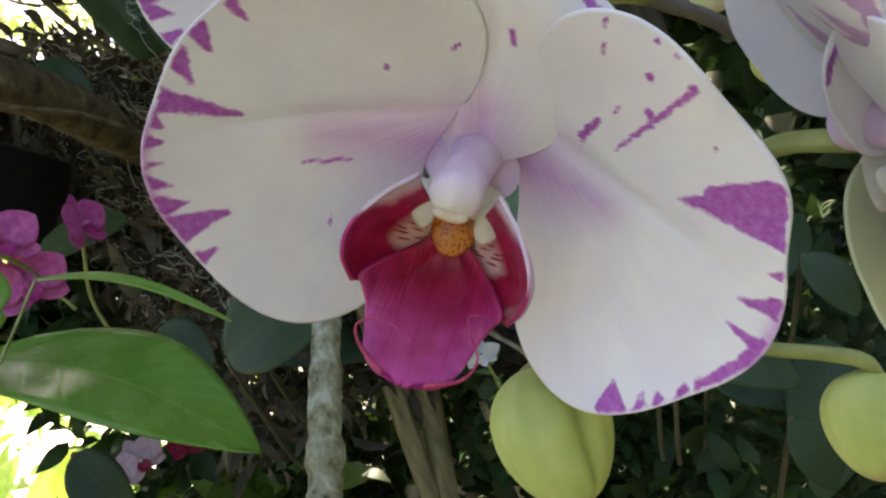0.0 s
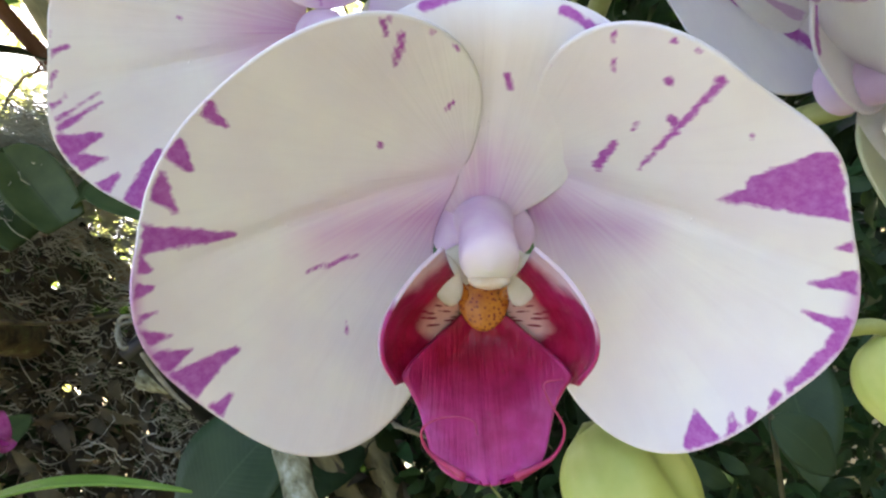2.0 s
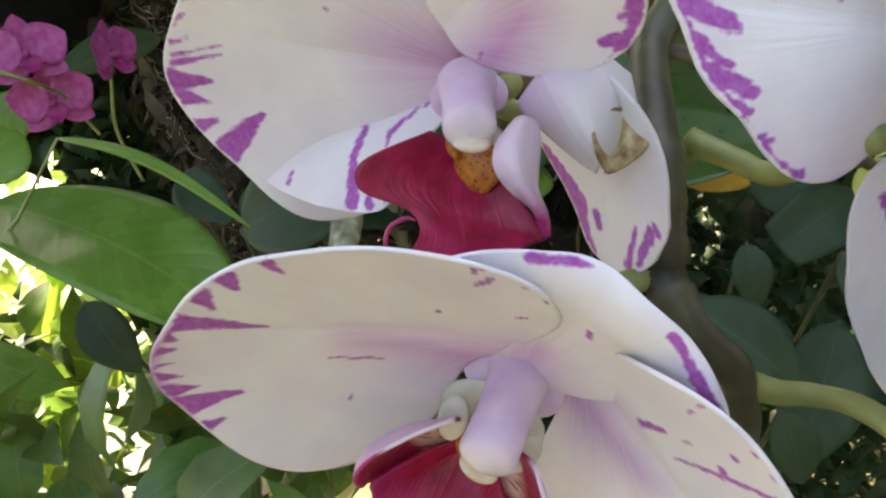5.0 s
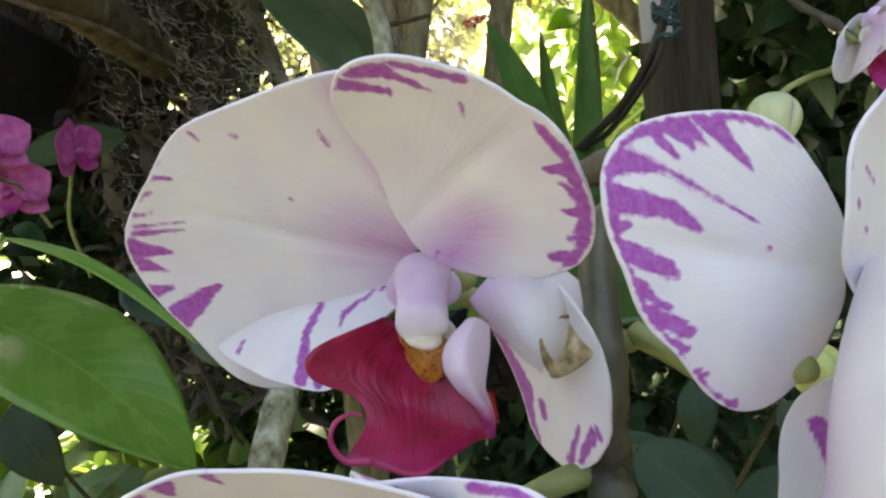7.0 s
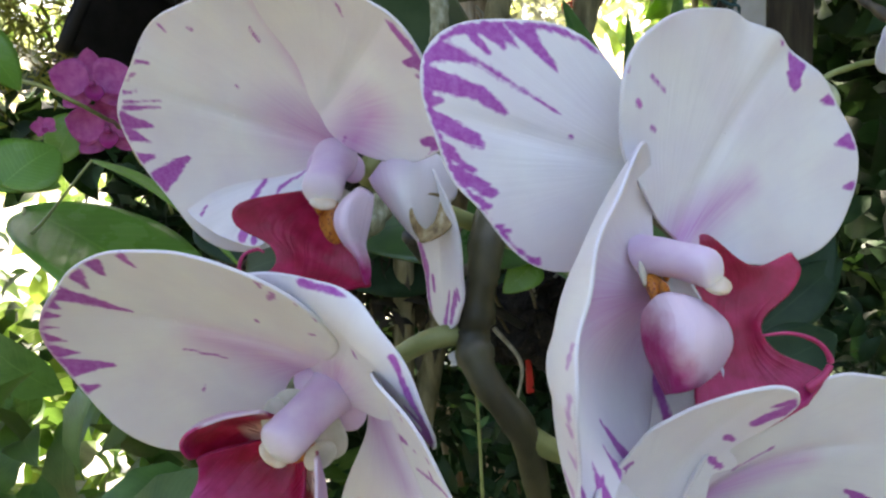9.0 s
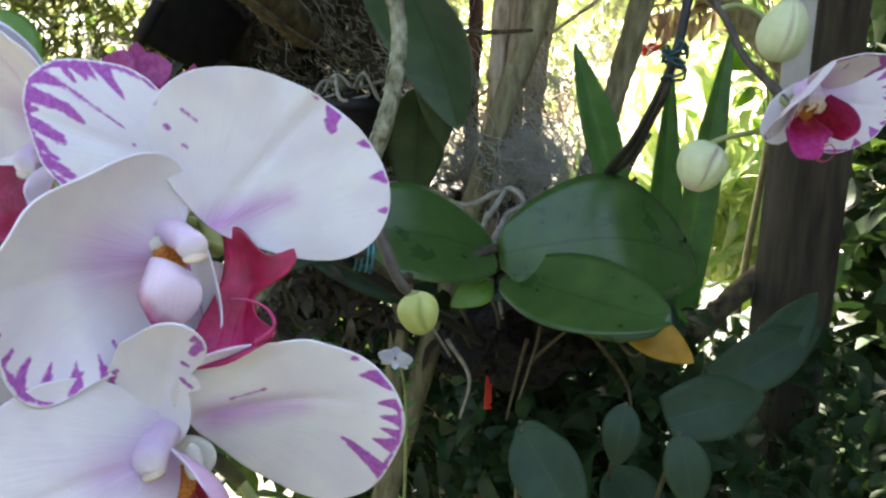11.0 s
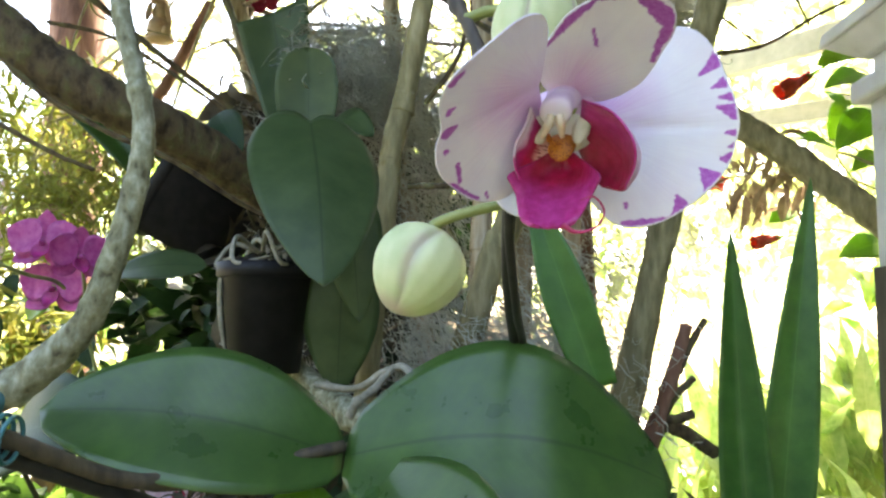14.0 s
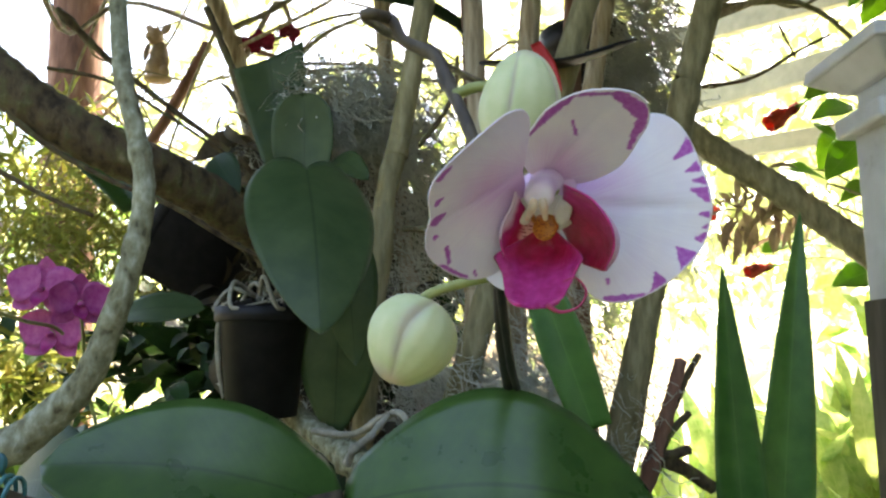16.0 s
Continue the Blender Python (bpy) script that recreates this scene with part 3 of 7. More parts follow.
    P[..., 2] = sm[:, 1:2] + sm[:, 3:4] * np.abs(k) ** 2.2 - 0.06 * np.exp(-((k / 0.09) ** 2)) + 0.03 * np.cos(k * 9)
    along = np.linspace(0, 1, 44)[:, None]
    t = (0.26 + along * 3 + 0.25 * np.abs(k)).ravel()
    pale = (0.30 * np.abs(k) ** 8 * np.clip(along * 2 - 0.6, 0, 1)).ravel()
    tip = blaze * np.clip(along * 1.7 - 0.55 + 0.5 * np.abs(k) ** 2, 0, 1).ravel()
    if lobes:
        mesh_object("mid_lobe", at(P).reshape(-1, 3), grid_faces(44, 33), LIP, parent, "deep magenta mid lobe", uv=P.reshape(-1, 3)[:, :2] * 10 * 1.3, attrs={"t": t, "pale": pale, "tip": tip}, thick=0.0006)
    for sg, wide, q in ((-1, flare[0], loops[0]), (1, flare[1], loops[1])) if lobes else ():
        # side lobe: a wing from beside the callus out to its rim, its upper corner standing white beside the column
        rows = np.array([
            [(0.22, -0.80, -0.15), (0.34, -1.10, -0.20), (0.46, -1.40, -0.22), (0.62, -1.70, -0.15), (0.80, -1.98, 0.05)],
            [(0.42, -0.62, 0.20), (0.70, -1.02, 0.10), (0.90, -1.42, 0.06), (1.00, -1.78, 0.14), (1.02, -2.06, 0.30)],
            [(0.54, -0.42, 0.55), (0.98, -0.92, 0.46), (1.24, -1.38, 0.44), (1.28, -1.80, 0.48), (1.16, -2.12, 0.52)],
            [(0.60, -0.24, 0.86), (1.12, -0.72, 0.90), (1.46, -1.28, 0.94), (1.46, -1.76, 0.90), (1.26, -2.12, 0.72)],
            [(0.62, -0.16, 1.00), (1.04, -0.58, 1.24), (1.38, -1.14, 1.38), (1.44, -1.64, 1.24), (1.28, -2.06, 0.88)],
        ])
        rows = (rows - np.array([0.5, -1.1, 0.0])) * lobe[sg > 0] + np.array([0.5, -1.1, 0.0])
        rows[:, 1:, :] *= np.array([wide, 1, wide])
        rows[..., 2] += push[sg > 0]
        rr = np.stack([spline(q_, 26) for q_ in rows])
        rr = np.stack([spline(rr[:, j], 26) for j in range(26)], 1)
        rr[..., 0] *= sg
        f = grid_faces(26, 26)
        if sg < 0:
            f = f[:, ::-1]
        a = np.linspace(0, 1, 26)[:, None]
        b = np.linspace(0, 1, 26)[None, :]
        te = (0.10 + solid[sg > 0] + 0.88 * a + 0.6 * np.clip(b - 0.5, 0, 1) * 2).ravel()
        pl = (np.clip((a - 0.35) * 2, 0, 1) * np.clip(corner[sg > 0] - 3.4 * b, 0, 1) + margin[sg > 0] * np.clip(a - 0.76, 0, 1) * 4.2 * np.clip(1.5 - 1.5 * b, 0, 1)).ravel()
        tp = blaze * np.clip(a * 1.5 - 0.45 - 0.5 * b, 0, 1).ravel()
        mesh_object("side_lobe", at(rr).reshape(-1, 3), f, LIP, parent, "crimson side lobe with a dotted inside", uv=np.stack([a * 5.5 + 0 * b, b * 24 + 0 * a], -1).reshape(-1, 2), attrs={"t": te, "pale": pl, "tip": tp, "mark": np.full(676, -3.0), "blush": (np.clip(1.2 - 1.1 * a, 0.1, 1) * np.clip(0.15 + 1.2 * b, 0, 1)).ravel(), "fan": (b * 0.8 + 0 * a).ravel(), "reach": (a * 15 + 0 * b).ravel()}, thick=0.0006, back=LOBE_REAR)
        if q:
            if q >= 0.8:
                cur = np.array([(0.40, -3.26, 1.38), (0.75, -3.42, 1.30), (1.20, -3.25, 1.15), (1.36, -2.85, 1.10), (1.10, -2.52, 1.15), (0.78, -2.62, 1.22)])
                rad = np.array([0.0008, 0.00048, 0.00034, 0.0003, 0.00028, 0.0002])
            elif sg > 0:
                cur = np.array([(0.35, -3.24, 1.42), (0.86, -3.02, 1.30), (1.02, -2.62, 1.35), (0.80, -2.22, 1.45), (0.72, -1.98, 1.42), (0.98, -1.92, 1.40)])
                rad = np.array([0.00055, 0.0003, 0.00018, 0.00016, 0.00015, 0.00012])
            else:
                cur = np.array([(0.35, -3.24, 1.42), (0.82, -2.94, 1.32), (0.92, -2.60, 1.42), (0.62, -2.40, 1.55), (0.26, -2.42, 1.62), (0.18, -2.62, 1.62)])
                rad = np.array([0.00055, 0.0003, 0.00016, 0.00015, 0.00012, 0.00012])
            cur[:, 0] *= sg
            v, fc = tube_geo(at(cur), rad * size, 40, 8)
            mesh_object("tendril", v, fc, TENDRIL, parent, "thin curled tendril")
    # throat floor and callus
    v, f = blob_geo(at(np.array([0, -0.62, -0.30])), (x * 0.0088 * size * throat, y * 0.0058 * size * throat, z * 0.0014 * size * throat), 14, 24)
    mesh_object("throat", v, f, THROAT, parent, "pale greenish throat")
    parts = [blob_geo(at(np.array([0, -1.06, -0.14])), (x * 0.0040 * size, (z * 0.0014) * size, (y * 0.0040 - z * 0.0008) * size), 20, 32, 6, 0.12, taper=-0.18)]
    for sg in (-1, 1):
        parts.append(blob_geo(at(np.array([sg * 0.36, -0.80, -0.02])), ((x * 0.0009 - y * 0.0004 * sg) * size, z * 0.0007 * size, (y * 0.0016 + x * 0.0009 * sg) * size), 8, 10))
    for sg in (-1, 1) if throat > 0.5 else ():
        v, f = blob_geo(at(np.array([sg * 0.58, -0.64, 0.22])), ((x * 0.0023 - y * 0.0006 * sg) * size, z * 0.0009 * size, (y * 0.0040 + x * 0.0010 * sg) * size), 12, 16)
        mesh_object("throat_edge", v, f, THROAT, parent, "pale cream edge of the throat")
    v, f = join_geo(parts)
    mesh_object("callus", v, f, CALLUS, parent, "orange dotted callus")
    # column, widening at its foot where the petals join it
    n, m = 34, 32
    k = np.linspace(0, 1, n)[:, None]
    ring = np.linspace(0, 2 * np.pi, m, endpoint=False)[None, :]
    line = spline([(0, 0.36, -0.30), (0, 0.28, -0.10), (0, 0.14, 0.20), (0, -0.04, 0.48), (0, -0.20, 0.74), (0, -0.36, 0.92), (0, -0.47, 1.02)], n)
    across = spline([[0.50], [0.46], [0.42], [0.41], [0.42], [0.38], [0.01]], n)
    tall = spline([[0.44], [0.40], [0.37], [0.36], [0.36], [0.31], [0.01]], n)
    P = np.zeros((n, m, 3))
    P[..., 0] = across * girth * np.cos(ring)
    P[..., 1] = line[:, 1:2] + tall * girth * np.sin(ring)
    P[..., 2] = line[:, 2:3] + 0.45 * tall * np.sin(ring) * k
    fade = np.clip((k - 0.56 - 0.12 * np.sin(ring)) * 2.4, 0, 1) ** 1.3
    mesh_object("column", straight(P).reshape(-1, 3), grid_faces(n, m, True)[:, ::-1], COLUMN, parent, "lilac column with a cream tip", attrs={"tip": fade.ravel()})
    # lilac flush where the petals meet the column
    for sg in (-1, 1) if shoulders else ():
        co, cx, cy, cz = column or frame
        k = size * column_size
        v, f = blob_geo(straight(np.array([sg * 0.46, 0.12, -0.30])), ((cx * 0.0036 + cy * 0.0008 * sg) * k, (cy * 0.0042 - cx * 0.0010 * sg) * k, cz * 0.0006 * k), 14, 20)
        mesh_object("shoulder", v, f, COLUMN_FOOT, parent, "lilac shoulder of the column")
    if cap:
        v, f = blob_geo(straight(np.array([0, -0.60, 0.84])), (x * 0.0030 * size, (y * 0.0008 + z * 0.0008) * size, (z * 0.0018 - y * 0.0010) * size), 12, 18)
        mesh_object("anther_cap", v, f, COLUMN_TIP, parent, "cream anther cap, tan at its rim")
    else:
        for sg in (-1, 1):
            v, f = tube_geo(straight(np.array([(0.10 * sg, -0.42, 0.95), (0.16 * sg, -0.66, 0.96), (0.26 * sg - 0.08, -0.95, 0.74)])), np.array([0.0011, 0.0012, 0.0006]) * size, 12, 10)
            mesh_object("horn", v, f, COLUMN_TIP, parent, "pale yellow horn under the column")


def lip_sheet(name, parent, frame, rows, label, mat=None, pale=(0, 0, 0), tip=(0.2, 0.5, 0.0), flush=(0, 0, 0), bulge=0.0):
    """A lobe or rolled petal of its own shape: rows of points in cm of the flower's frame, rounded both ways.
    pale, tip and flush are each a start, a rise down the rows and a rise across them."""
    o, x, y, z = frame
    n = 30
    g = np.stack([spline(np.array(r, float), n) for r in rows])
    g = np.stack([spline(g[:, j], n) for j in range(n)], 1)
    a, b = np.linspace(0, 1, n)[:, None], np.linspace(0, 1, n)[None, :]
    g[..., 2] += bulge * np.sin(np.pi * a) * np.sin(np.pi * b)
    v = o + (g[..., 0:1] * x + g[..., 1:2] * y + g[..., 2:3] * z) / 100 - np.array(parent.location)

    def ramp(q):
        return np.clip(q[0] + q[1] * a + q[2] * b, 0, 1).ravel()
    attrs = {"t": np.full(n * n, 1.2), "pale": ramp(pale), "tip": ramp(tip), "mark": np.full(n * n, -3.0), "blush": ramp(flush), "fan": (b * 0.8 + 0 * a).ravel(), "reach": (a * 15 + 0 * b).ravel()}
    return mesh_object(name, v.reshape(-1, 3), grid_faces(n, n), mat or LIP, parent, label, uv=np.stack([b * 14 + 0 * a, a * 14 + 0 * b], -1).reshape(-1, 2), attrs=attrs, thick=0.0005)


GROUP = "moth orchid blooms on the spike"


def flower(frame, label):
    return thing("orchid_flower", tuple(frame[0]), label, "flower", GROUP)


# --- the bloom seen first, facing the camera
FA = frame_of((-0.322, 0.066, 1.238), (0.585, -0.524, -0.62), (0.523, -0.341, 0.781))
fa = flower(FA, "white moth orchid bloom with purple-splashed rim and magenta lip, fully open")
tepal("petal", ((-0.3441, 0.0723, 1.2573), (126.8, 23.4, -18.3), (4.774, 3.452, 5.472, -0.086, 0.013), (27.53, 4.22, -3.52, -4.12, 2.51, -2.25, 2.43, -0.06, 1.10, 0.39, -0.18)), fa, [
    (-8.1, 19.8, -5.8, 17.0, 1.19, 0.28), (-12.4, 15.5, -11.1, 12.1, 1.50, 0.29), (-15.8, 11.3, -13.9, 7.3, 2.04, 0.29), (-18.3, 4.6, -7.5, 1.1, 1.95, 0.30),
    (-20.2, 2.1, -18.8, 0.4, 1.52, 0.45), (-21.0, -1.3, -19.2, -2.1, 1.15, 0.31), (-21.5, -5.4, -19.4, -5.5, 0.70, 0.12), (-21.6, -8.8, -18.6, -9.7, 1.35, 0.20),
    (-20.5, -13.4, -16.2, -13.1, 2.03, 0.24), (-18.7, -17.7, -10.7, -15.5, 2.74, 0.33), (-16.3, -23.6, -13.2, -21.8, 1.71, 0.43), (1.9, -8.0, 9.7, -7.6, 0.29, 0.16),
    (6.3, -17.8, 6.2, -20.2, 0.26, 0.22), (14.5, 27.8, 14.8, 25.5, 0.62, 0.28), (16.8, 25.4, 16.2, 21.3, 0.53, 0.18), (23.4, 13.8, 24.4, 14.8, 0.27, 0.19),
    (8.0, -38.2, 8.4, -38.0, 0.47, 0.38), (20.9, 25.7, 21.0, 25.5, 0.35, 0.35), (23.7, 23.4, 24.2, 22.7, 0.29, 0.22), (14.2, 9.6, 14.4, 9.2, 0.27, 0.27),
], [(24.9, -4.1, 5.0, -3.2, 5.50, 1.69), (24.9, -4.6, 19.1, -4.5, 7.21, 5.09), (-20.2, 4.4, -22.4, -7.5, 0.67, 0.75), (-22.4, -7.5, -18.2, -21.7, 0.79, 0.79)], base=(24, 2), label="white petal, left edge splashed purple", seed=11, ripple=0.6)
tepal("petal", ((-0.3094, 0.0430, 1.2226), (93.4, 40.1, -67.8), (-0.379, -3.598, 7.716, 0.144, 0.143), (27.14, -3.43, -4.58, -4.35, -1.48, 2.02, 1.16, -0.06, -0.23, -0.93, -0.48)), fa, [
    (1.4, 21.6, -7.9, 7.4, 0.64, 0.28), (-4.1, 15.7, -3.7, 15.2, 0.67, 0.67), (-11.5, 11.0, -13.8, 7.1, 0.47, 0.86), (-9.0, 13.5, -8.5, 14.6, 0.34, 0.27),
    (17.6, 8.1, 2.5, 3.9, 4.56, 0.12), (15.1, 9.6, 8.0, 6.8, 3.44, 1.91), (20.2, -0.1, 18.0, -0.9, 0.89, 0.24), (21.4, -5.5, 16.2, -6.5, 1.74, 0.21), (21.3, -11.8, 16.0, -10.9, 1.27, 0.21),
    (21.4, -10.8, 20.6, -16.6, 0.59, 1.69), (20.6, -16.6, 16.8, -22.7, 1.90, 1.12), (17.0, -22.9, 15.7, -21.2, 1.32, 0.35), (15.5, -25.6, 14.4, -23.3, 1.78, 0.36), (12.7, -28.7, 11.3, -27.1, 1.98, 0.36),
    (10.0, -31.1, 9.0, -28.8, 1.46, 0.36), (5.7, -33.9, 4.1, -30.4, 3.23, 0.65), (-11.7, 27.2, -11.5, 25.9, 0.31, 0.28), (-11.6, 23.7, -11.6, 22.2, 0.32, 0.21), (-4.9, 21.3, -4.7, 20.8, 0.32, 0.32),
    (-20.6, 23.5, -19.9, 22.6, 0.26, 0.18), (-22.7, 18.5, -22.4, 16.6, 0.23, 0.19), (-1.8, 25.4, -1.7, 25.3, 0.38, 0.38), (-4.6, 26.4, -4.4, 26.2, 0.34, 0.34), (5.8, 14.2, 5.9, 14.0, 0.30, 0.30), (-24.2, 2.2, -24.9, 0.7, 0.34, 0.26),
], [(-26.3, -3.2, -8.7, -3.2, 5.32, 1.60), (-26.3, -3.2, -19.2, -3.0, 7.54, 5.32), (22.3, -5.1, 21.7, -18.5, 0.83, 0.91), (21.8, -18.6, 13.0, -30.5, 0.96, 0.96), (13.1, -30.6, 5.2, -35.6, 1.00, 0.82)], base=(-22, 5), label="white petal with one large purple wedge", seed=12, ripple=0.6)
tepal("sepal", round_spec(FA, (0.0, 1.62, 0.85), (42, 0), (22.5, 22), (8.0, 0.0, 9.0), narrow=0.34), fa, [
    (-22, 3, -19.5, 9.5, 1.6, 2.2), (-19.5, 9.5, -16, 13.5, 1.6, 0.6), (-13.2, 8.2, -11.6, 7.2, 1.0, 0.5), (-12.4, 6.0, -10.4, 5.2, 0.5, 0.3),
    (21.8, -3, 20.5, 6, 1.2, 2.6), (20.5, 6, 17, 12.5, 2.6, 1.2), (20.5, 3, 14.8, 1.5, 1.7, 0.4), (19, 8, 14.0, 6.0, 1.7, 0.4), (16.5, 12.5, 9, 18.2, 1.0, 0.8), (-9, 18.8, -3, 20.6, 0.8, 0.6), (2, 8, 2.6, 6, 0.3, 0.2),
], [(0, -20, 0, -8, 6, 3)], base=(0, -21), label="broad upper sepal arching forward, its rim curled back", seed=13, hood=True, roll=(11.0, 7.5))
lip(fa, FA, loops=(0.5, 0.5), reach=1.25, corner=(1.7, 1.7), margin=(0.35, 0.9))

# --- the bloom above it
FB = frame_of((-0.3020, 0.0830, 1.2795), (0.655, -0.743, -0.137), (0.077, -0.115, 0.99))
fb = flower(FB, "white moth orchid bloom with magenta lip and one withered petal")
tepal("petal", ((-0.3268, 0.0933, 1.2917), (120.6, 11.0, -32.5), (0.518, 1.866, 4.337, -0.020, -0.078), (27.07, 1.03, 0.04, -2.61, 5.16, -1.93, 2.20, -0.45, 0.09, -0.59, -1.00)), fb, [
    (-20.2, 10.3, -15.8, 10.5, 0.84, 0.28), (-21.8, 6.8, -19.4, 7.7, 0.95, 0.29), (-23.5, 3.0, -20.5, 3.5, 0.68, 0.19), (-23.6, 1.1, -15.6, 1.9, 0.34, 0.20), (-24.3, -0.6, -16.1, 0.5, 0.45, 0.20),
    (-25.2, -3.5, -19.4, -4.3, 2.32, 0.30), (-25.8, -6.9, -20.5, -8.0, 2.05, 0.20), (-24.7, -12.6, -20.4, -11.4, 1.57, 0.26), (-21.1, -17.9, -12.5, -11.0, 2.96, 0.53), (-3.1, 25.2, -1.9, 24.7, 0.65, 0.24),
    (8.1, 20.6, 9.2, 18.0, 0.32, 0.20), (-10.6, 18.8, -9.7, 17.6, 0.22, 0.17), (-4.6, 19.1, -4.0, 18.7, 0.21, 0.17), (-17.5, 13.3, -16.5, 13.8, 0.32, 0.23), (27.0, 15.7, 26.8, 15.0, 0.24, 0.24), (26.4, 13.9, 26.8, 14.5, 0.25, 0.25),
    (25.4, 11.3, 26.0, 12.0, 0.25, 0.25), (24.0, 8.7, 23.4, 5.9, 0.25, 0.21), (2.1, 7.3, 2.3, 7.1, 0.22, 0.22),
], [(21.0, -3.0, 13.3, -0.5, 7.5, 4.5), (18.5, 10.8, 12.1, 28.0, 2.11, 1.68)], base=(21, -5), label="broad white petal, rim flecked purple", seed=21, ripple=0.7)
tepal("sepal", ((-0.3251, 0.0980, 1.2771), (65.3, 2.6, -43.6), (0.998, -14.773, -1.044, 0.010, -0.015), (14.91, -0.20, 0.19, 3.07, 1.57, -1.24, 1.43, 0.70, 1.23, -0.53, 0.88)), fb, [
    (0.0, -12.1, 0.8, -3.8, 1.35, 0.77), (0.8, -3.8, 3.8, 3.1, 0.77, 0.39), (3.8, 3.1, 9.0, 5.8, 0.38, 0.24), (7.3, -2.8, 7.7, -0.3, 0.38, 0.24), (8.3, -0.2, 10.3, 1.8, 0.38, 0.24), (11.1, 2.0, 12.7, 3.7, 0.33, 0.23),
    (3.4, -12.0, 3.9, -7.5, 0.86, 0.24), (7.2, -12.4, 7.0, -9.8, 0.84, 0.28), (-12.8, -6.6, -11.7, -4.7, 0.41, 0.26), (0.9, 8.1, 1.3, 7.7, 0.34, 0.34), (-4.6, 9.1, -4.2, 8.9, 0.30, 0.30), (14.0, 3.4, 15.8, 4.8, 0.28, 0.19),
], [(19.7, 8.1, 15.6, 6.3, 1.87, 0.93)], base=(16, 6), label="lower white sepal with purple dashes", seed=22, ripple=0.3)
tepal("sepal", ((-0.3068, 0.0626, 1.3010), (126.2, 21.3, -45.1), (-0.532, -0.797, 5.865, 0.030, 0.054), (18.14, -2.09, -2.83, -0.79, -2.35, 0.09, 0.68, -0.29, -0.47, -0.37, 0.21)), fb, [
    (-19.3, 8.8, -12.2, 8.9, 1.50, 0.75), (-16.7, 11.8, -11.6, 13.2, 1.44, 1.44), (-11.6, 12.9, -6.8, 10.8, 1.26, 0.28), (-10.6, 14.9, -2.1, 14.8, 0.68, 0.89), (-7.7, 14.8, -5.6, 14.7, 0.34, 0.14),
    (6.5, 9.3, 12.4, 4.0, 0.48, 1.24), (12.4, 4.0, 15.3, -3.3, 1.57, 1.57), (15.3, -3.3, 15.7, -10.1, 1.67, 0.99), (15.7, -10.1, 13.1, -18.9, 0.96, 0.56), (13.1, 3.7, 9.2, 1.3, 1.58, 0.72),
    (13.1, -1.3, 11.1, -0.7, 1.12, 0.37), (14.8, -4.9, 12.4, -5.2, 1.15, 0.38), (14.2, -13.1, 12.1, -14.3, 1.06, 0.65), (15.7, -7.8, 13.8, -9.7, 0.78, 0.31), (-2.7, 9.7, -2.3, 6.9, 0.21, 0.17), (-5.2, -19.9, -5.9, -23.4, 0.26, 0.18),
], [(-3.4, -20.6, 0.6, -13.1, 4.6, 3.2)], base=(-10, -16), label="upper white sepal with a broad purple shoulder", seed=23, ripple=0.4, extra=(5.0, 0, 5.0))
lip_sheet("petal", fb, FB, [
        [(0.39, -0.1, 0.69), (0.9, 0.4, 0.67), (1.52, 0.5, 0.41), (1.97, 0.15, 0.16)],
        [(0.53, -0.27, 0.7), (1.13, 0.17, 1.01), (1.7, 0.18, 0.8), (2.05, -0.26, 0.27)],
        [(0.88, -0.61, 0.7), (1.36, -0.22, 1.17), (1.73, -0.16, 1.02), (2.01, -0.41, 0.45)],
        [(1.32, -0.96, 0.78), (1.56, -0.61, 1.13), (1.78, -0.51, 1.01), (1.98, -0.57, 0.52)],
        [(1.58, -1.16, 0.76), (1.67, -0.92, 0.97), (1.81, -0.79, 0.88), (2.0, -0.69, 0.55)],
    ], "short rolled petal, flushed lilac", mat=PETAL, flush=(0.60, -0.65, -0.75))
tepal("sepal", ((-0.2936, 0.0717, 1.2626), (90.9, 21.4, -92.7), (-0.001, -0.000, 0.004, 0.000, 0.000), (16.17, -1.14, 0.53, -0.34, -0.34, -1.26, -0.18, 0.78, -0.03, -0.17, 0.03)), fb, [(-18.3, -4.9, -7.3, -9.9, 2.65, 2.97), (-7.3, -9.9, -1.1, -16.8, 1.76, 0.83), (-5.7, -8.5, -4.1, -14.0, 0.81, 0.41), (-2.1, -8.8, -1.0, -10.5, 1.10, 0.60), (11.0, -3.9, 9.4, -11.2, 1.01, 0.74), (7.6, -5.2, 7.4, -12.7, 0.47, 0.94), (11.4, -2.2, 12.3, -3.3, 0.55, 0.55)], [], base=(-4, 14), label="hanging lower sepal with purple patches", seed=25, ripple=0.3, extra=(0.0, 0, 3.0))
lip(fb, frame_of((-0.3113, 0.0756, 1.2801), (0.52, -0.80, -0.30), (0.16, -0.24, 0.95)), size=1.06, column=frame_of((-0.3113, 0.0785, 1.2795), (0.86, -0.51, -0.10), (0.0, 0.0, 1.0)), column_size=0.68, girth=1.3, throat=0.4, lobes=False)
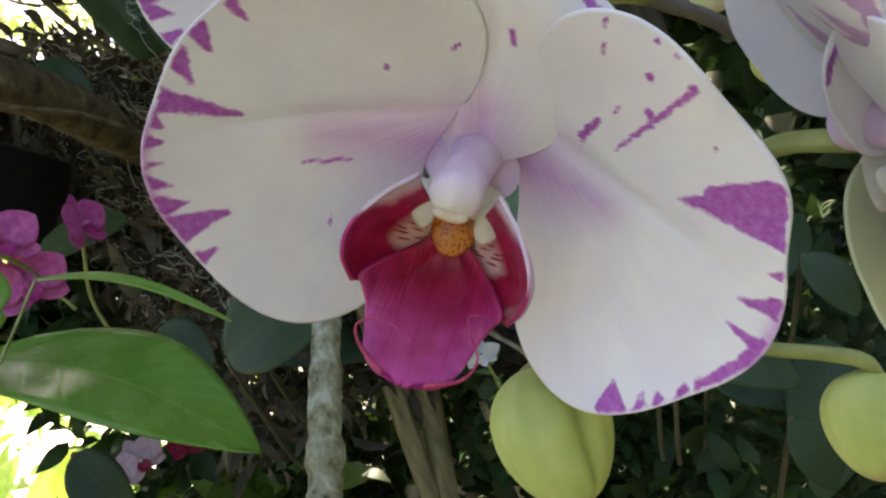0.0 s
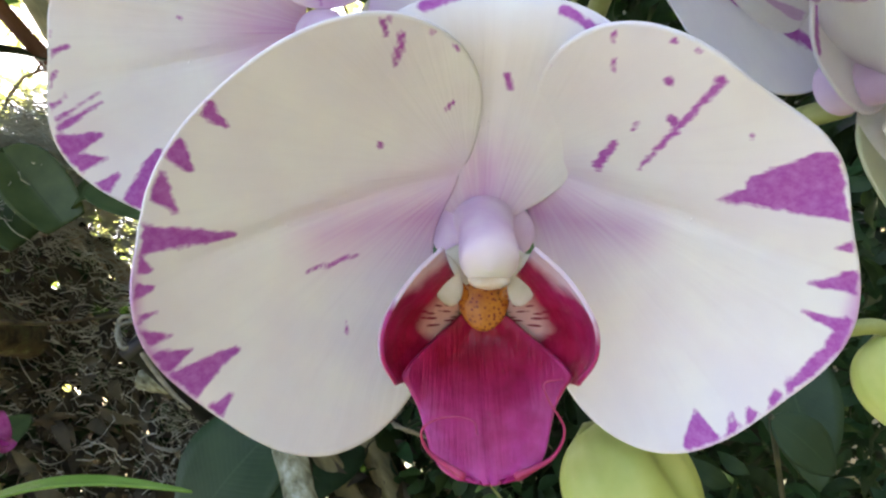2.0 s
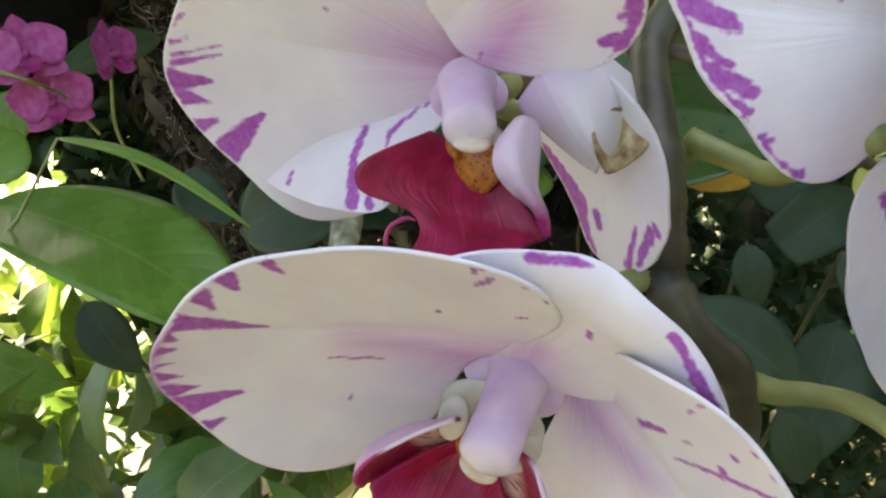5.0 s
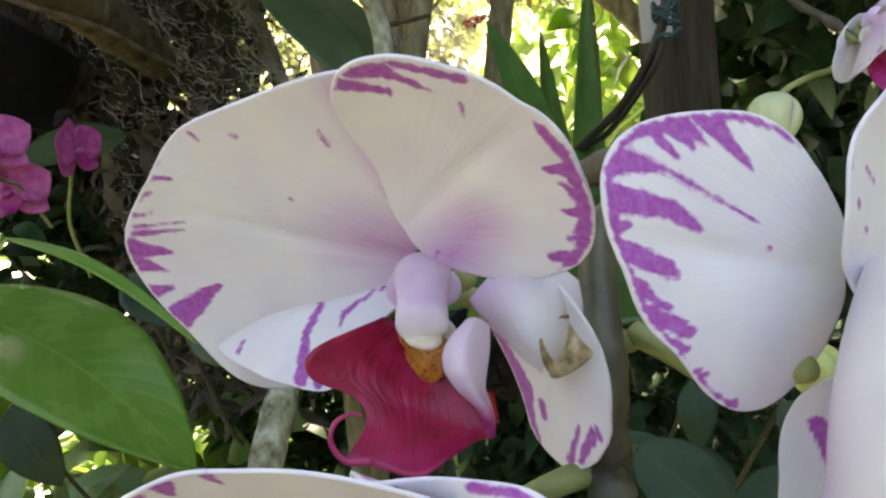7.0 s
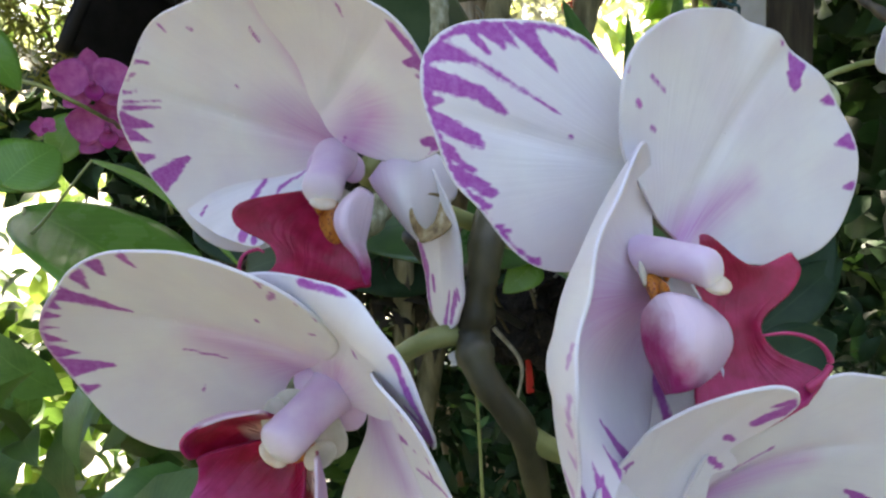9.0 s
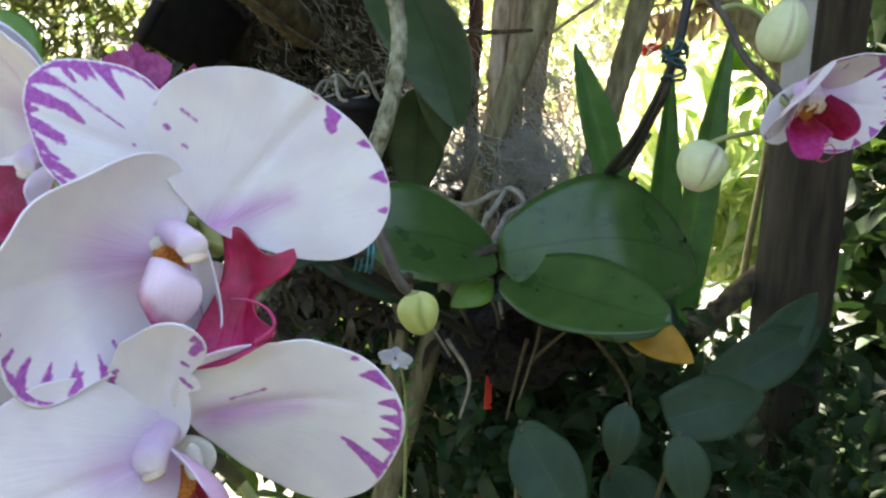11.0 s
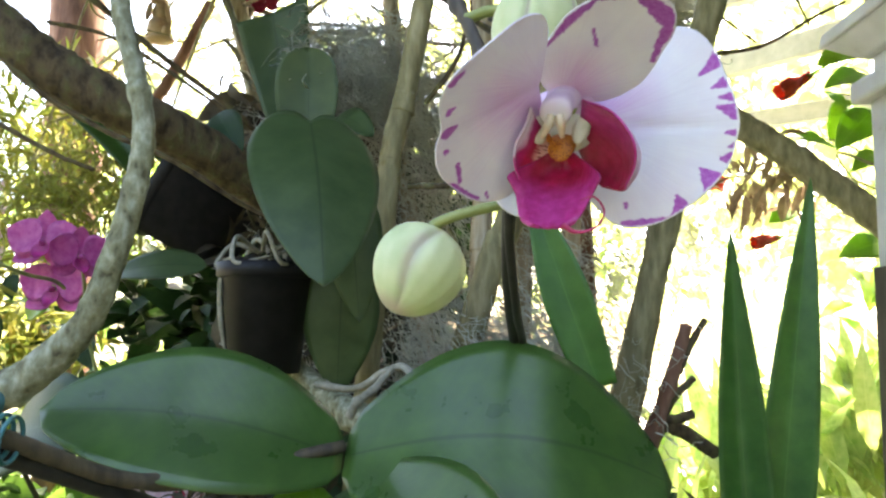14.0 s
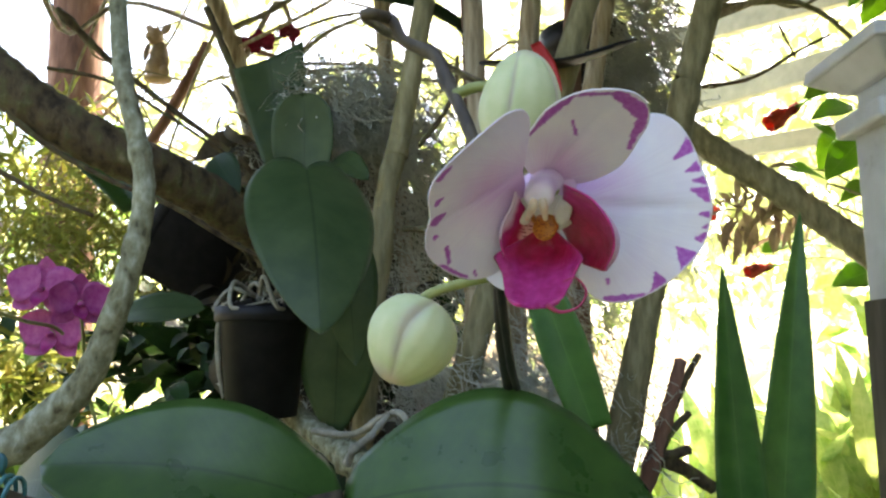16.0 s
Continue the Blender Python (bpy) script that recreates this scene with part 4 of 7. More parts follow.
lip_sheet("mid_lobe", fb, FB, [
        [(-1.04, -0.49, 0.88), (-0.77, -0.67, 0.74), (-0.33, -0.98, 0.69), (0.16, -0.91, 0.61)],
        [(-1.62, -0.55, 2.11), (-0.99, -0.96, 1.36), (-0.24, -1.35, 1.02), (0.3, -1.16, 0.98)],
        [(-1.65, -0.96, 2.27), (-0.98, -1.21, 1.67), (-0.17, -1.58, 1.3), (0.56, -1.55, 1.25)],
        [(-1.07, -1.37, 1.98), (-0.68, -1.54, 1.8), (-0.1, -1.8, 1.57), (0.92, -1.94, 1.48)],
        [(-0.83, -1.69, 2.13), (-0.44, -1.78, 2.13), (0.03, -1.98, 2.03), (0.74, -1.99, 1.68)],
        [(-0.86, -1.9, 2.77), (-0.34, -2.0, 2.73), (0.18, -2.14, 2.59), (0.49, -2.01, 2.22)],
    ], "crimson lip drawn out into a side lobe", tip=(-0.7, 0.95, 0.0))
lip_sheet("side_lobe", fb, FB, [
        [(0.53, -0.19, 1.45), (0.68, -0.13, 1.38), (0.84, -0.26, 1.26)],
        [(0.32, -0.5, 1.64), (0.62, -0.37, 1.71), (0.86, -0.58, 1.37)],
        [(0.33, -0.8, 1.74), (0.67, -0.67, 1.91), (0.84, -0.89, 1.48)],
        [(0.54, -1.09, 1.77), (0.74, -0.99, 1.88), (0.84, -1.17, 1.58)],
        [(0.84, -1.37, 1.76), (0.93, -1.34, 1.83), (0.97, -1.48, 1.64)],
        [(0.97, -1.81, 1.75), (1.01, -1.82, 1.74), (1.04, -1.81, 1.73)],
    ], "pale pink side lobe, crimson at its point", pale=(1.25, -0.9, 0.0), tip=(0.6, 0.2, 0.0))
tube("tendril", [(-0.0256, -0.0131, -0.018), (-0.0286, -0.0114, -0.0174), (-0.0297, -0.01, -0.0146), (-0.0285, -0.0099, -0.0121), (-0.0262, -0.0109, -0.0112), (-0.025, -0.0116, -0.0118)], [0.0006, 0.0005, 0.0004, 0.00035, 0.0003, 0.0002], TENDRIL, None, count=30, sides=8).parent = fb

# --- the bloom that faces away to the side
FC = frame_of((-0.2732, 0.0335, 1.2645), (0.80, 0.58, 0.12), (-0.20, 0.10, 0.975))
fc = flower(FC, "white moth orchid bloom turned aside, its upper sepal ringed purple")
tepal("sepal", ((-0.2895, 0.0403, 1.2860), (93.4, 8.4, -1.7), (0.122, 4.373, -4.211, 0.078, -0.095), (18.38, 4.35, -0.59, 0.19, -3.65, -0.70, -0.13, -0.73, 0.10, 0.37, -0.00)), fc, [
    (-12.7, 13.7, -15.5, 8.8, 0.86, 1.00), (-15.5, 8.8, -14.3, 1.2, 0.97, 0.97), (-14.3, 1.2, -11.0, -5.4, 0.92, 0.85), (-11.0, -5.4, -6.7, -11.1, 0.81, 0.61), (-6.7, -11.1, 0.6, -17.8, 0.57, 0.43), (0.6, -17.8, 6.6, -21.7, 0.39, 0.31),
    (-12.7, 13.7, -6.2, 16.3, 0.86, 0.60), (-6.2, 16.3, 0.1, 16.9, 0.63, 0.56), (0.1, 16.9, 7.4, 15.5, 0.58, 0.44), (7.4, 15.5, 15.1, 12.2, 0.46, 0.31),
    (-13.2, 11.8, -6.9, 10.3, 1.65, 0.46), (-6.9, 10.3, 6.5, 3.3, 0.41, 0.10), (-14.4, 7.5, -6.5, 5.7, 1.83, 0.98), (-6.5, 5.7, -2.6, 3.3, 1.04, 0.35), (-14.8, 3.8, -12.9, 4.3, 1.30, 0.52), (-14.2, 1.9, -7.3, -1.2, 1.31, 1.11), (-8.5, -0.5, -6.0, -2.1, 1.16, 0.55),
    (-12.5, -2.4, -7.3, -5.7, 1.13, 0.33), (-10.2, -6.3, -4.0, -8.9, 1.23, 0.75), (-7.1, -10.5, -4.4, -11.1, 0.92, 0.35), (-2.7, -14.8, -0.2, -15.1, 0.74, 0.19), (-6.3, 15.8, -2.9, 12.7, 1.53, 0.42), (-8.6, 15.4, -5.5, 11.8, 1.03, 0.21),
    (-0.7, 16.5, 5.7, 9.7, 1.81, 0.18), (-4.1, 15.7, -0.6, 12.9, 1.20, 0.18), (13.0, -24.0, 11.5, -21.6, 1.30, 0.17), (5.7, -21.5, 5.1, -19.9, 0.65, 0.16), (8.5, 0.2, 8.8, 0.0, 0.27, 0.27),
], [], base=(20, -4), label="upper sepal with a jagged purple margin", seed=31, ripple=0.3)
tepal("petal", ((-0.2516, 0.0377, 1.2822), (89.8, 4.2, 6.4), (0.101, 0.065, -0.005, -0.000, 0.004), (23.58, 1.18, -2.06, 2.89, -3.93, -0.19, -0.44, -0.39, -0.71, -0.11, 0.24)), fc, [
    (-18.9, 9.2, -16.1, 7.1, 0.46, 0.36), (-25.2, 10.6, -24.6, 10.3, 0.60, 0.50), (-22.3, 5.4, -21.7, 4.9, 0.46, 0.40), (-18.4, 1.6, -17.8, 1.1, 0.46, 0.36), (14.8, 12.9, 14.1, 8.0, 2.03, 1.19), (13.2, 9.6, 12.8, 8.3, 0.83, 0.36),
    (23.1, 5.4, 20.8, 4.8, 1.49, 0.37), (27.4, -2.3, 24.1, -3.0, 1.77, 0.25), (9.9, 15.6, 11.1, 14.6, 0.82, 0.47), (29.6, -10.7, 26.7, -10.8, 1.66, 0.26),
], [(-11.7, -16.3, 4.7, -9.2, 3.21, 1.07)], base=(-14, -19), label="broad white petal with small purple nicks", seed=32, ripple=0.9, extra=(4.0, 0, 3.0))
tepal("petal", ((-0.2880, 0.0182, 1.2578), (92.3, 3.5, 42.5), (0.000, -0.000, 0.000, 0.000, -0.000), (23.81, 4.89, -0.78, -0.75, 1.01, -1.62, -1.05, -2.27, -1.97, -1.94, -0.68)), fc, [
    (-16.8, 5.2, -16.8, 3.1, 0.53, 0.30), (-18.3, -0.3, -17.7, -4.5, 0.61, 0.46), (-15.2, -15.4, -10.4, -22.1, 0.82, 0.82), (-7.6, -23.4, 0.6, -19.5, 0.63, 0.36), (-18.5, -5.8, -17.8, -9.3, 0.39, 0.31),
] + [(24 * math.cos(q), 24 * math.sin(q), 17.5 * math.cos(q + 0.06), 17.5 * math.sin(q + 0.06), 1.7, 0.3) for q in np.arange(3.3, 5.3, 0.27)], [(25.4, -0.7, 9.0, 3.6, 7.98, 4.79), (28.4, -0.2, 19.5, 0.5, 3.26, 2.17)], base=(20, 2), label="white petal seen edge-on with a lilac flush", seed=33, ripple=0.5, cup=14.0)
tepal("sepal", round_spec(frame_of((-0.2735, 0.035, 1.2645), (0.62, -0.76, 0.1), (0.03, 0.07, 1.0)), (0.0, -2.25, -0.7), (0, 0), (11, 22.5), (18.0, 0, 4.0), 0.0), fc, [(-4, 15, 2, -14, 1.2, 0.8)], [], base=(0, 20), label="hanging lower sepal, greenish outside", back=PETAL_BACK, seed=34)
lip(fc, frame_of((-0.2743, 0.0286, 1.2703), (0.60, 0.78, 0.12), (-0.20, 0.10, 0.975)), size=1.02, column=frame_of((-0.271, 0.0304, 1.2636), (0.8809, 0.4689, 0.0646), (-0.238, 0.3207, 0.9168)), column_size=0.80, throat=0.35, girth=1.0, shoulders=False, lobes=False)
lip_sheet("side_lobe", fc, FC, [
        [(-0.77, -0.55, 0.17), (-0.73, -0.33, 0.48), (-0.54, -0.48, 0.77), (-0.23, -0.81, 0.95)],
        [(-0.87, -0.79, 0.12), (-1.05, -0.63, 0.67), (-0.82, -0.79, 1.02), (-0.19, -1.14, 1.12)],
        [(-0.96, -1.1, 0.13), (-1.29, -0.96, 0.65), (-1.05, -1.1, 1.0), (-0.27, -1.44, 1.12)],
        [(-0.92, -1.56, 0.17), (-1.21, -1.44, 0.59), (-1.02, -1.51, 0.85), (-0.47, -1.67, 0.95)],
        [(-0.94, -1.86, 0.24), (-1.1, -1.72, 0.49), (-0.94, -1.72, 0.7), (-0.6, -1.76, 0.81)],
    ], "plump pale pink side lobe", pale=(0.62, -0.60, 0.75), tip=(0.7, 0.3, 0.0))
lip_sheet("mid_lobe", fc, FC, [
        [(1.05, -0.25, 0.4), (1.31, -0.14, 0.7), (1.52, -0.86, 1.22), (1.94, -0.87, 1.76)],
        [(0.93, -0.72, 0.41), (1.32, -0.88, 0.8), (1.5, -1.07, 1.27), (1.82, -1.15, 1.88)],
        [(0.73, -1.11, 0.46), (1.16, -1.28, 0.74), (1.31, -1.33, 1.12), (1.51, -1.41, 1.73)],
        [(0.49, -1.46, 0.44), (0.83, -1.56, 0.75), (1.01, -1.67, 1.01), (0.98, -1.68, 1.31)],
        [(0.09, -1.86, 0.4), (0.42, -2.06, 0.73), (0.64, -2.19, 1.06), (0.75, -2.08, 1.49)],
        [(-0.44, -2.38, 0.41), (-0.06, -2.61, 0.8), (0.29, -2.67, 1.28), (0.72, -2.5, 2.1)],
        [(-0.8, -2.86, 0.6), (-0.5, -2.89, 1.0), (-0.19, -2.88, 1.4), (0.13, -2.7, 1.91)],
    ], "crimson lip with its far lobe spread under the petal", tip=(-0.8, 1.3, 0.0))
tube("tendril", [(0.0134, -0.012, -0.0118), (0.0175, -0.0135, -0.0119), (0.021, -0.0151, -0.0135), (0.0225, -0.0163, -0.0162), (0.0215, -0.0165, -0.0183), (0.0185, -0.016, -0.0205)], [0.0002, 0.0003, 0.0004, 0.0005, 0.0006, 0.0008], TENDRIL, None, count=30, sides=8).parent = fc

# --- the lowest bloom of the spike
FD = frame_of((-0.2752, 0.0267, 1.2190), (0.90, -0.30, 0.33), (-0.27, 0.32, 0.90))
fd = flower(FD, "white moth orchid bloom low on the spike, rim toothed with purple")
tepal("petal", ((-0.2460, 0.0260, 1.2265), (112.7, -1.0, -8.6), (9.287, -5.501, 2.014, 0.059, -0.065), (24.26, -0.57, -4.30, 0.87, -1.70, -0.44, 2.14, 0.18, -0.19, 0.50, 0.22)), fd, [
    (21.6, 9.6, 14.8, 8.9, 2.75, 0.24), (23.4, 4.1, 19.0, 2.6, 1.59, 0.24), (24.4, -0.2, 19.4, -1.1, 2.12, 0.25), (24.0, -4.3, 19.3, -4.4, 1.90, 0.25), (23.4, -8.5, 17.2, -8.3, 2.82, 0.32), (19.4, -17.0, 10.3, -10.4, 2.63, 0.53),
    (23.5, 5.4, 24.8, -3.4, 0.98, 0.98), (23.3, -9.2, 19.4, -17.2, 1.03, 1.03), (-14.8, 2.1, -7.1, 3.9, 0.39, 0.28), (-21.9, 16.8, -20.7, 15.3, 0.40, 0.30), (-23.9, 12.8, -21.2, 8.7, 0.40, 0.61), (13.7, 13.5, 14.5, 13.1, 0.52, 0.40),
], [(-19.0, -2.9, 0.4, -2.0, 3.62, 1.02)], base=(-20, -2), label="white petal with purple teeth along the rim", seed=41, ripple=0.5)
tepal("sepal", ((-0.2737, 0.0210, 1.2362), (113.6, 1.6, -15.2), (-0.001, 0.000, 0.006, -0.000, -0.000), (13.15, -3.20, 0.04, -3.66, 3.84, -0.37, 0.08, 0.27, -1.62, 0.01, -1.34)), fd, [(11.1, 17.5, 11.8, 13.1, 1.40, 1.40), (11.3, 13.1, 7.3, 8.3, 1.44, 0.67), (10.6, 15.1, 8.1, 12.8, 0.95, 0.28), (-14.1, -5.1, -10.4, 1.8, 0.92, 0.41), (4.4, 4.4, 5.2, 3.8, 0.40, 0.30), (2.7, -0.5, 4.6, -2.5, 0.41, 0.61)], [], base=(-6, -16), label="hooded upper sepal with purple shoulders", seed=42, ripple=0.3, extra=(10.0, 0, 10.0))
tepal("petal", round_spec(FD, (-1.0, -0.3, 2.1), (0, 66), (23, 22), (5.0, 0.0, 5.0)), fd, [(-24, 4, -16, 3, 2.2, 0.4), (-24, -2, -17, -2, 2.0, 0.4), (-22, -9, -15, -7, 2.2, 0.4)], [(24, 0, 8, 0, 7, 2)], base=(24, 0), label="white petal with a lilac base", seed=43)
tepal("sepal", round_spec(FD, (-1.2, -2.2, -0.2), (-8, 14), (13, 22), (14.0, 0, 5.0), 0.0, -24), fd, [], [], base=(0, 20), label="lower sepal, greenish outside", mat=PETAL_BACK, back=PETAL_BACK, seed=44, fine=False)
lip(fd, FD, loops=(0.5, 0.5), shoulders=False)

# --- the single bloom on the second spike
FE = frame_of((0.0345, 0.2085, 1.3055), (0.95, -0.24, -0.06), (0.08, -0.10, 0.98))
fe = flower(FE, "white moth orchid bloom with purple-nicked rim and magenta lip")
tepal("petal", ((0.0090, 0.1956, 1.2983), (132.2, -28.5, 27.9), (-0.085, -4.506, 5.740, -0.007, 0.001), (21.84, 3.20, 0.48, -3.66, 0.22, -1.07, 0.25, -1.06, -0.15, 0.14, -0.92)), fe, [
    (-12.3, 0.6, -9.8, 1.6, 2.08, 0.42), (-12.8, 16.0, -10.0, 17.7, 1.30, 0.65), (-12.6, 7.1, -10.9, 7.5, 1.08, 0.27), (-9.0, -10.6, -8.7, -15.7, 0.73, 0.51), (-11.5, -17.1, -4.4, -23.5, 1.77, 1.33), (-0.9, -22.1, -0.7, -23.5, 0.54, 0.46), (-12.8, -4.9, -11.5, -5.1, 0.85, 0.28),
], [(21.9, -4.8, 5.8, 2.2, 11.5, 6.0)], base=(17, 2), label="white petal with a purple-nicked edge", seed=51, ripple=0.4)
tepal("petal", ((0.0593, 0.2085, 1.3003), (92.9, 1.1, -30.1), (-0.001, 0.004, 0.001, -0.000, 0.000), (22.71, -2.22, -0.42, -3.44, 1.21, 1.12, -0.22, -0.16, -1.40, 0.39, 0.78)), fe, [
    (13.6, 16.6, 8.8, 12.9, 2.40, 0.32), (16.3, 10.4, 11.9, 9.0, 2.38, 0.32), (17.1, 5.8, 13.6, 6.1, 1.26, 0.32), (17.7, 1.9, 13.1, 3.7, 2.36, 0.31), (17.8, -3.5, 15.1, -3.2, 1.25, 0.31), (17.4, -6.8, 15.7, -7.2, 0.94, 0.31), (16.3, -10.4, 13.8, -10.0, 2.34, 0.47),
    (12.1, -16.4, 8.6, -12.6, 3.43, 0.31), (3.9, -23.5, 2.5, -19.4, 3.14, 0.47), (-11.6, -26.6, 2.4, -25.7, 0.96, 0.96), (-11.4, -20.8, -11.1, -21.8, 0.56, 0.48),
], [(-22.5, 7.8, -10.8, 7.4, 9.97, 4.15)], base=(-19, 2), label="white petal with purple nicks along the rim", seed=52, ripple=0.9, extra=(2.0, 0, 3.0))
tepal("sepal", ((0.0397, 0.1945, 1.3173), (151.7, 4.6, -2.4), (5.252, 0.983, 4.206, 0.001, -0.006), (16.73, -0.26, -0.52, -1.32, 2.31, -0.36, -0.02, -0.54, -0.04, -0.06, -0.17)), fe, [
    (-18.1, -1.9, -10.5, 8.1, 1.49, 1.78), (-10.5, 8.1, -5.8, 13.7, 1.59, 0.87), (-5.8, 14.3, 7.7, 16.9, 0.57, 0.57), (6.6, 15.7, 13.9, 10.0, 1.84, 2.55), (13.9, 10.0, 12.4, -2.7, 1.60, 0.58), (-3.9, 5.1, -2.2, -0.4, 0.44, 0.37),
], [(-5.3, -17.3, -5.3, -9.6, 9.5, 5.0)], base=(-8, -15), label="upper sepal edged purple", seed=53, ripple=0.3)
tepal("sepal", round_spec(FE, (-1.1, -1.4, -1.0), (-6, 10), (12, 19), (8.0, 0, 4.0), 0.1, -30), fe, [], [], base=(0, 18), label="lower sepal behind, pink at its tip", back=PETAL_BACK, seed=54, fine=False)
tepal("sepal", round_spec(FE, (1.1, -1.4, -1.7), (-6, -8), (12, 19), (8.0, 0, 4.0), 0.1, 34), fe, [(-3, -18, 4, -17, 1.4, 1.4)], [], base=(0, 18), label="lower sepal behind, edged purple", back=PETAL_BACK, seed=55, fine=False)
lip(fe, frame_of(tuple(np.array(FE[0]) + np.array((-0.004, 0.0, 0.0))), (0.94, -0.30, -0.06), (0.08, -0.10, 0.98)), size=1.02, loops=(0, 1), cap=False, flare=(0.72, 1.30), margin=(1.0, 0.05), corner=(2.4, 0.2), solid=(0.0, 0.4), lobe=(0.95, 1.15), push=(0.0, -0.35), blaze=2.2)


# ---------------------------------------------------------------- spikes, buds
def bud(at, along, long, wide, mat, label, side=(1, 0, 0)):
    e = thing("orchid_bud", at, label, "flower bud", "buds on the spikes")
    c = np.array(along, float)
    c /= np.linalg.norm(c)
    a = np.array(side, float)
    a -= c * (a @ c)
    a /= np.linalg.norm(a)
    b = np.cross(c, a)
    # the sepals meet along sunken seams, one lapping over the next
    n, m = 40, 96
    th, ph = np.meshgrid(np.linspace(0.02, np.pi - 0.02, n), np.linspace(0, 2 * np.pi, m, endpoint=False), indexing="ij")
    saw = (ph * 3 / (2 * np.pi) + 0.25 * np.sin(ph + 1.0) + 0.06 * np.cos(th * 2) + 0.15) % 1.0
    groove = np.exp(-(np.minimum(saw, 1 - saw) / 0.040) ** 2)
    lap = 0.07 * np.clip(1 - saw * 2.2, 0, 1)
    s = np.sin(th) * (1 - 0.16 * np.cos(th)) * (1 - 0.10 * groove + lap + 0.012 * np.cos(ph * 15))
    v = s[..., None] * (np.cos(ph)[..., None] * a * wide + np.sin(ph)[..., None] * b * wide * 0.94) + np.cos(th)[..., None] * c * long
    f = grid_faces(n, m, True).tolist() + [list(range(m))[::-1], list(range((n - 1) * m, n * m))]
    mesh_object("bud_body", v.reshape(-1, 3), f, mat, e, attrs={"seam": (groove * np.sin(th)).ravel(), "tip": np.clip(1.6 - th * 2.2, 0, 1).ravel()})
    v, f = tube_geo([-c * long * 1.0 + a * 0, -c * long * 0.75], [0.0022, 0.0030], 6, 10)
    mesh_object("neck", v, f, PEDICEL, e)
    return e


bud((-0.3194, 0.0789, 1.1841), (-0.20, -0.22, -0.95), 0.0140, 0.0118, BUD, "plump yellow-green orchid bud below the open bloom")
bud((-0.2486, 0.0652, 1.1457), (-0.5, -0.2, -0.8), 0.0125, 0.0108, BUD, "yellow-green orchid bud on a curved stalk")
bud((-0.2062, 0.0860, 1.2281), (0.25, -0.1, -0.95), 0.0072, 0.0066, BUD, "small green bud hanging at the end of the spike")
bud((-0.0104, 0.2422, 1.2626), (-0.45, -0.25, -0.82), 0.0152, 0.0142, BUD_PALE, "large pale green bud flushed pink at its tip")
bud((0.0258, 0.2305, 1.3395), (0.12, -0.15, 0.95), 0.0172, 0.0130, BUD_PALE, "tall pale green bud behind the single bloom")

spike = thing("orchid_spike", (-0.2906, 0.0596, 1.2513), "dark green jointed flower spike carrying the white blooms", "flower spike")
tube("stem", [(-0.0657, 0.4662, 1.1711), (-0.1532, 0.4030, 1.1615), (-0.1982, 0.3350, 1.1945), (-0.2189, 0.2564, 1.2266), (-0.2368, 0.1976, 1.2543), (-0.2385, 0.1631, 1.2706), (-0.2360, 0.1184, 1.2847), (-0.2431, 0.0877, 1.2889)], [0.0040, 0.0042, 0.0042, 0.0040, 0.0040, 0.0040, 0.0038, 0.0036], DARK_STEM, spike, "purplish brown lower stem", count=90, rough=0.04, knots=0.25, seed=3)
tube("stem", [(-0.2431, 0.0877, 1.2889), (-0.2560, 0.0890, 1.2840), (-0.2669, 0.0886, 1.2771), (-0.2794, 0.0758, 1.2670), (-0.2857, 0.0680, 1.2570), (-0.2896, 0.0665, 1.2454), (-0.2900, 0.0615, 1.2376), (-0.2835, 0.0592, 1.2250), (-0.2760, 0.0680, 1.2000), (-0.2639, 0.0836, 1.1755)], [0.0036, 0.0036, 0.0035, 0.0036, 0.0033, 0.0036, 0.0032, 0.0030, 0.0026, 0.0020], STEM, spike, "olive zigzag upper stem", count=90, rough=0.03, knots=0.2, seed=4)
tube("pedicel", [(-0.2891, 0.0674, 1.2454), (-0.2979, 0.0694, 1.2450), (-0.3053, 0.0741, 1.2404), (-0.3205, 0.070, 1.237)], [0.0024, 0.0022, 0.0021, 0.0022], PEDICEL, spike, "pale green flower stalk", count=24)
tube("pedicel", [(-0.2704, 0.0783, 1.2610), (-0.2676, 0.0711, 1.2573), (-0.2666, 0.0630, 1.2553), (-0.2745, 0.040, 1.266)], [0.0024, 0.0021, 0.0020, 0.0020], PEDICEL, spike, "pale green flower stalk", count=24)
tube("pedicel", [(-0.2792, 0.0746, 1.2626), (-0.2669, 0.0855, 1.2566), (-0.300, 0.088, 1.275), (-0.3035, 0.0785, 1.2805)], [0.0022, 0.0020, 0.0020, 0.0020], PEDICEL, spike, "pale green flower stalk", count=24)
tube("pedicel", [(-0.2840, 0.0597, 1.2255), (-0.2775, 0.0575, 1.2205), (-0.2726, 0.0540, 1.2190), (-0.2718, 0.0450, 1.2200), (-0.2745, 0.0310, 1.2185)], [0.0026, 0.0023, 0.0021, 0.0020, 0.0020], PEDICEL, spike, "pale green flower stalk", count=24)
tube("pedicel", [(-0.2310, 0.1351, 1.2682), (-0.2254, 0.1377, 1.2673), (-0.2215, 0.1124, 1.2610), (-0.2163, 0.0969, 1.2489), (-0.2125, 0.0895, 1.2388), (-0.2078, 0.0862, 1.2331)], [0.0034, 0.0024, 0.0020, 0.0021, 0.0018, 0.0012], DARK_STEM, spike, "thin drooping end of the spike", count=40, rough=0.05, knots=0.4, seed=6)
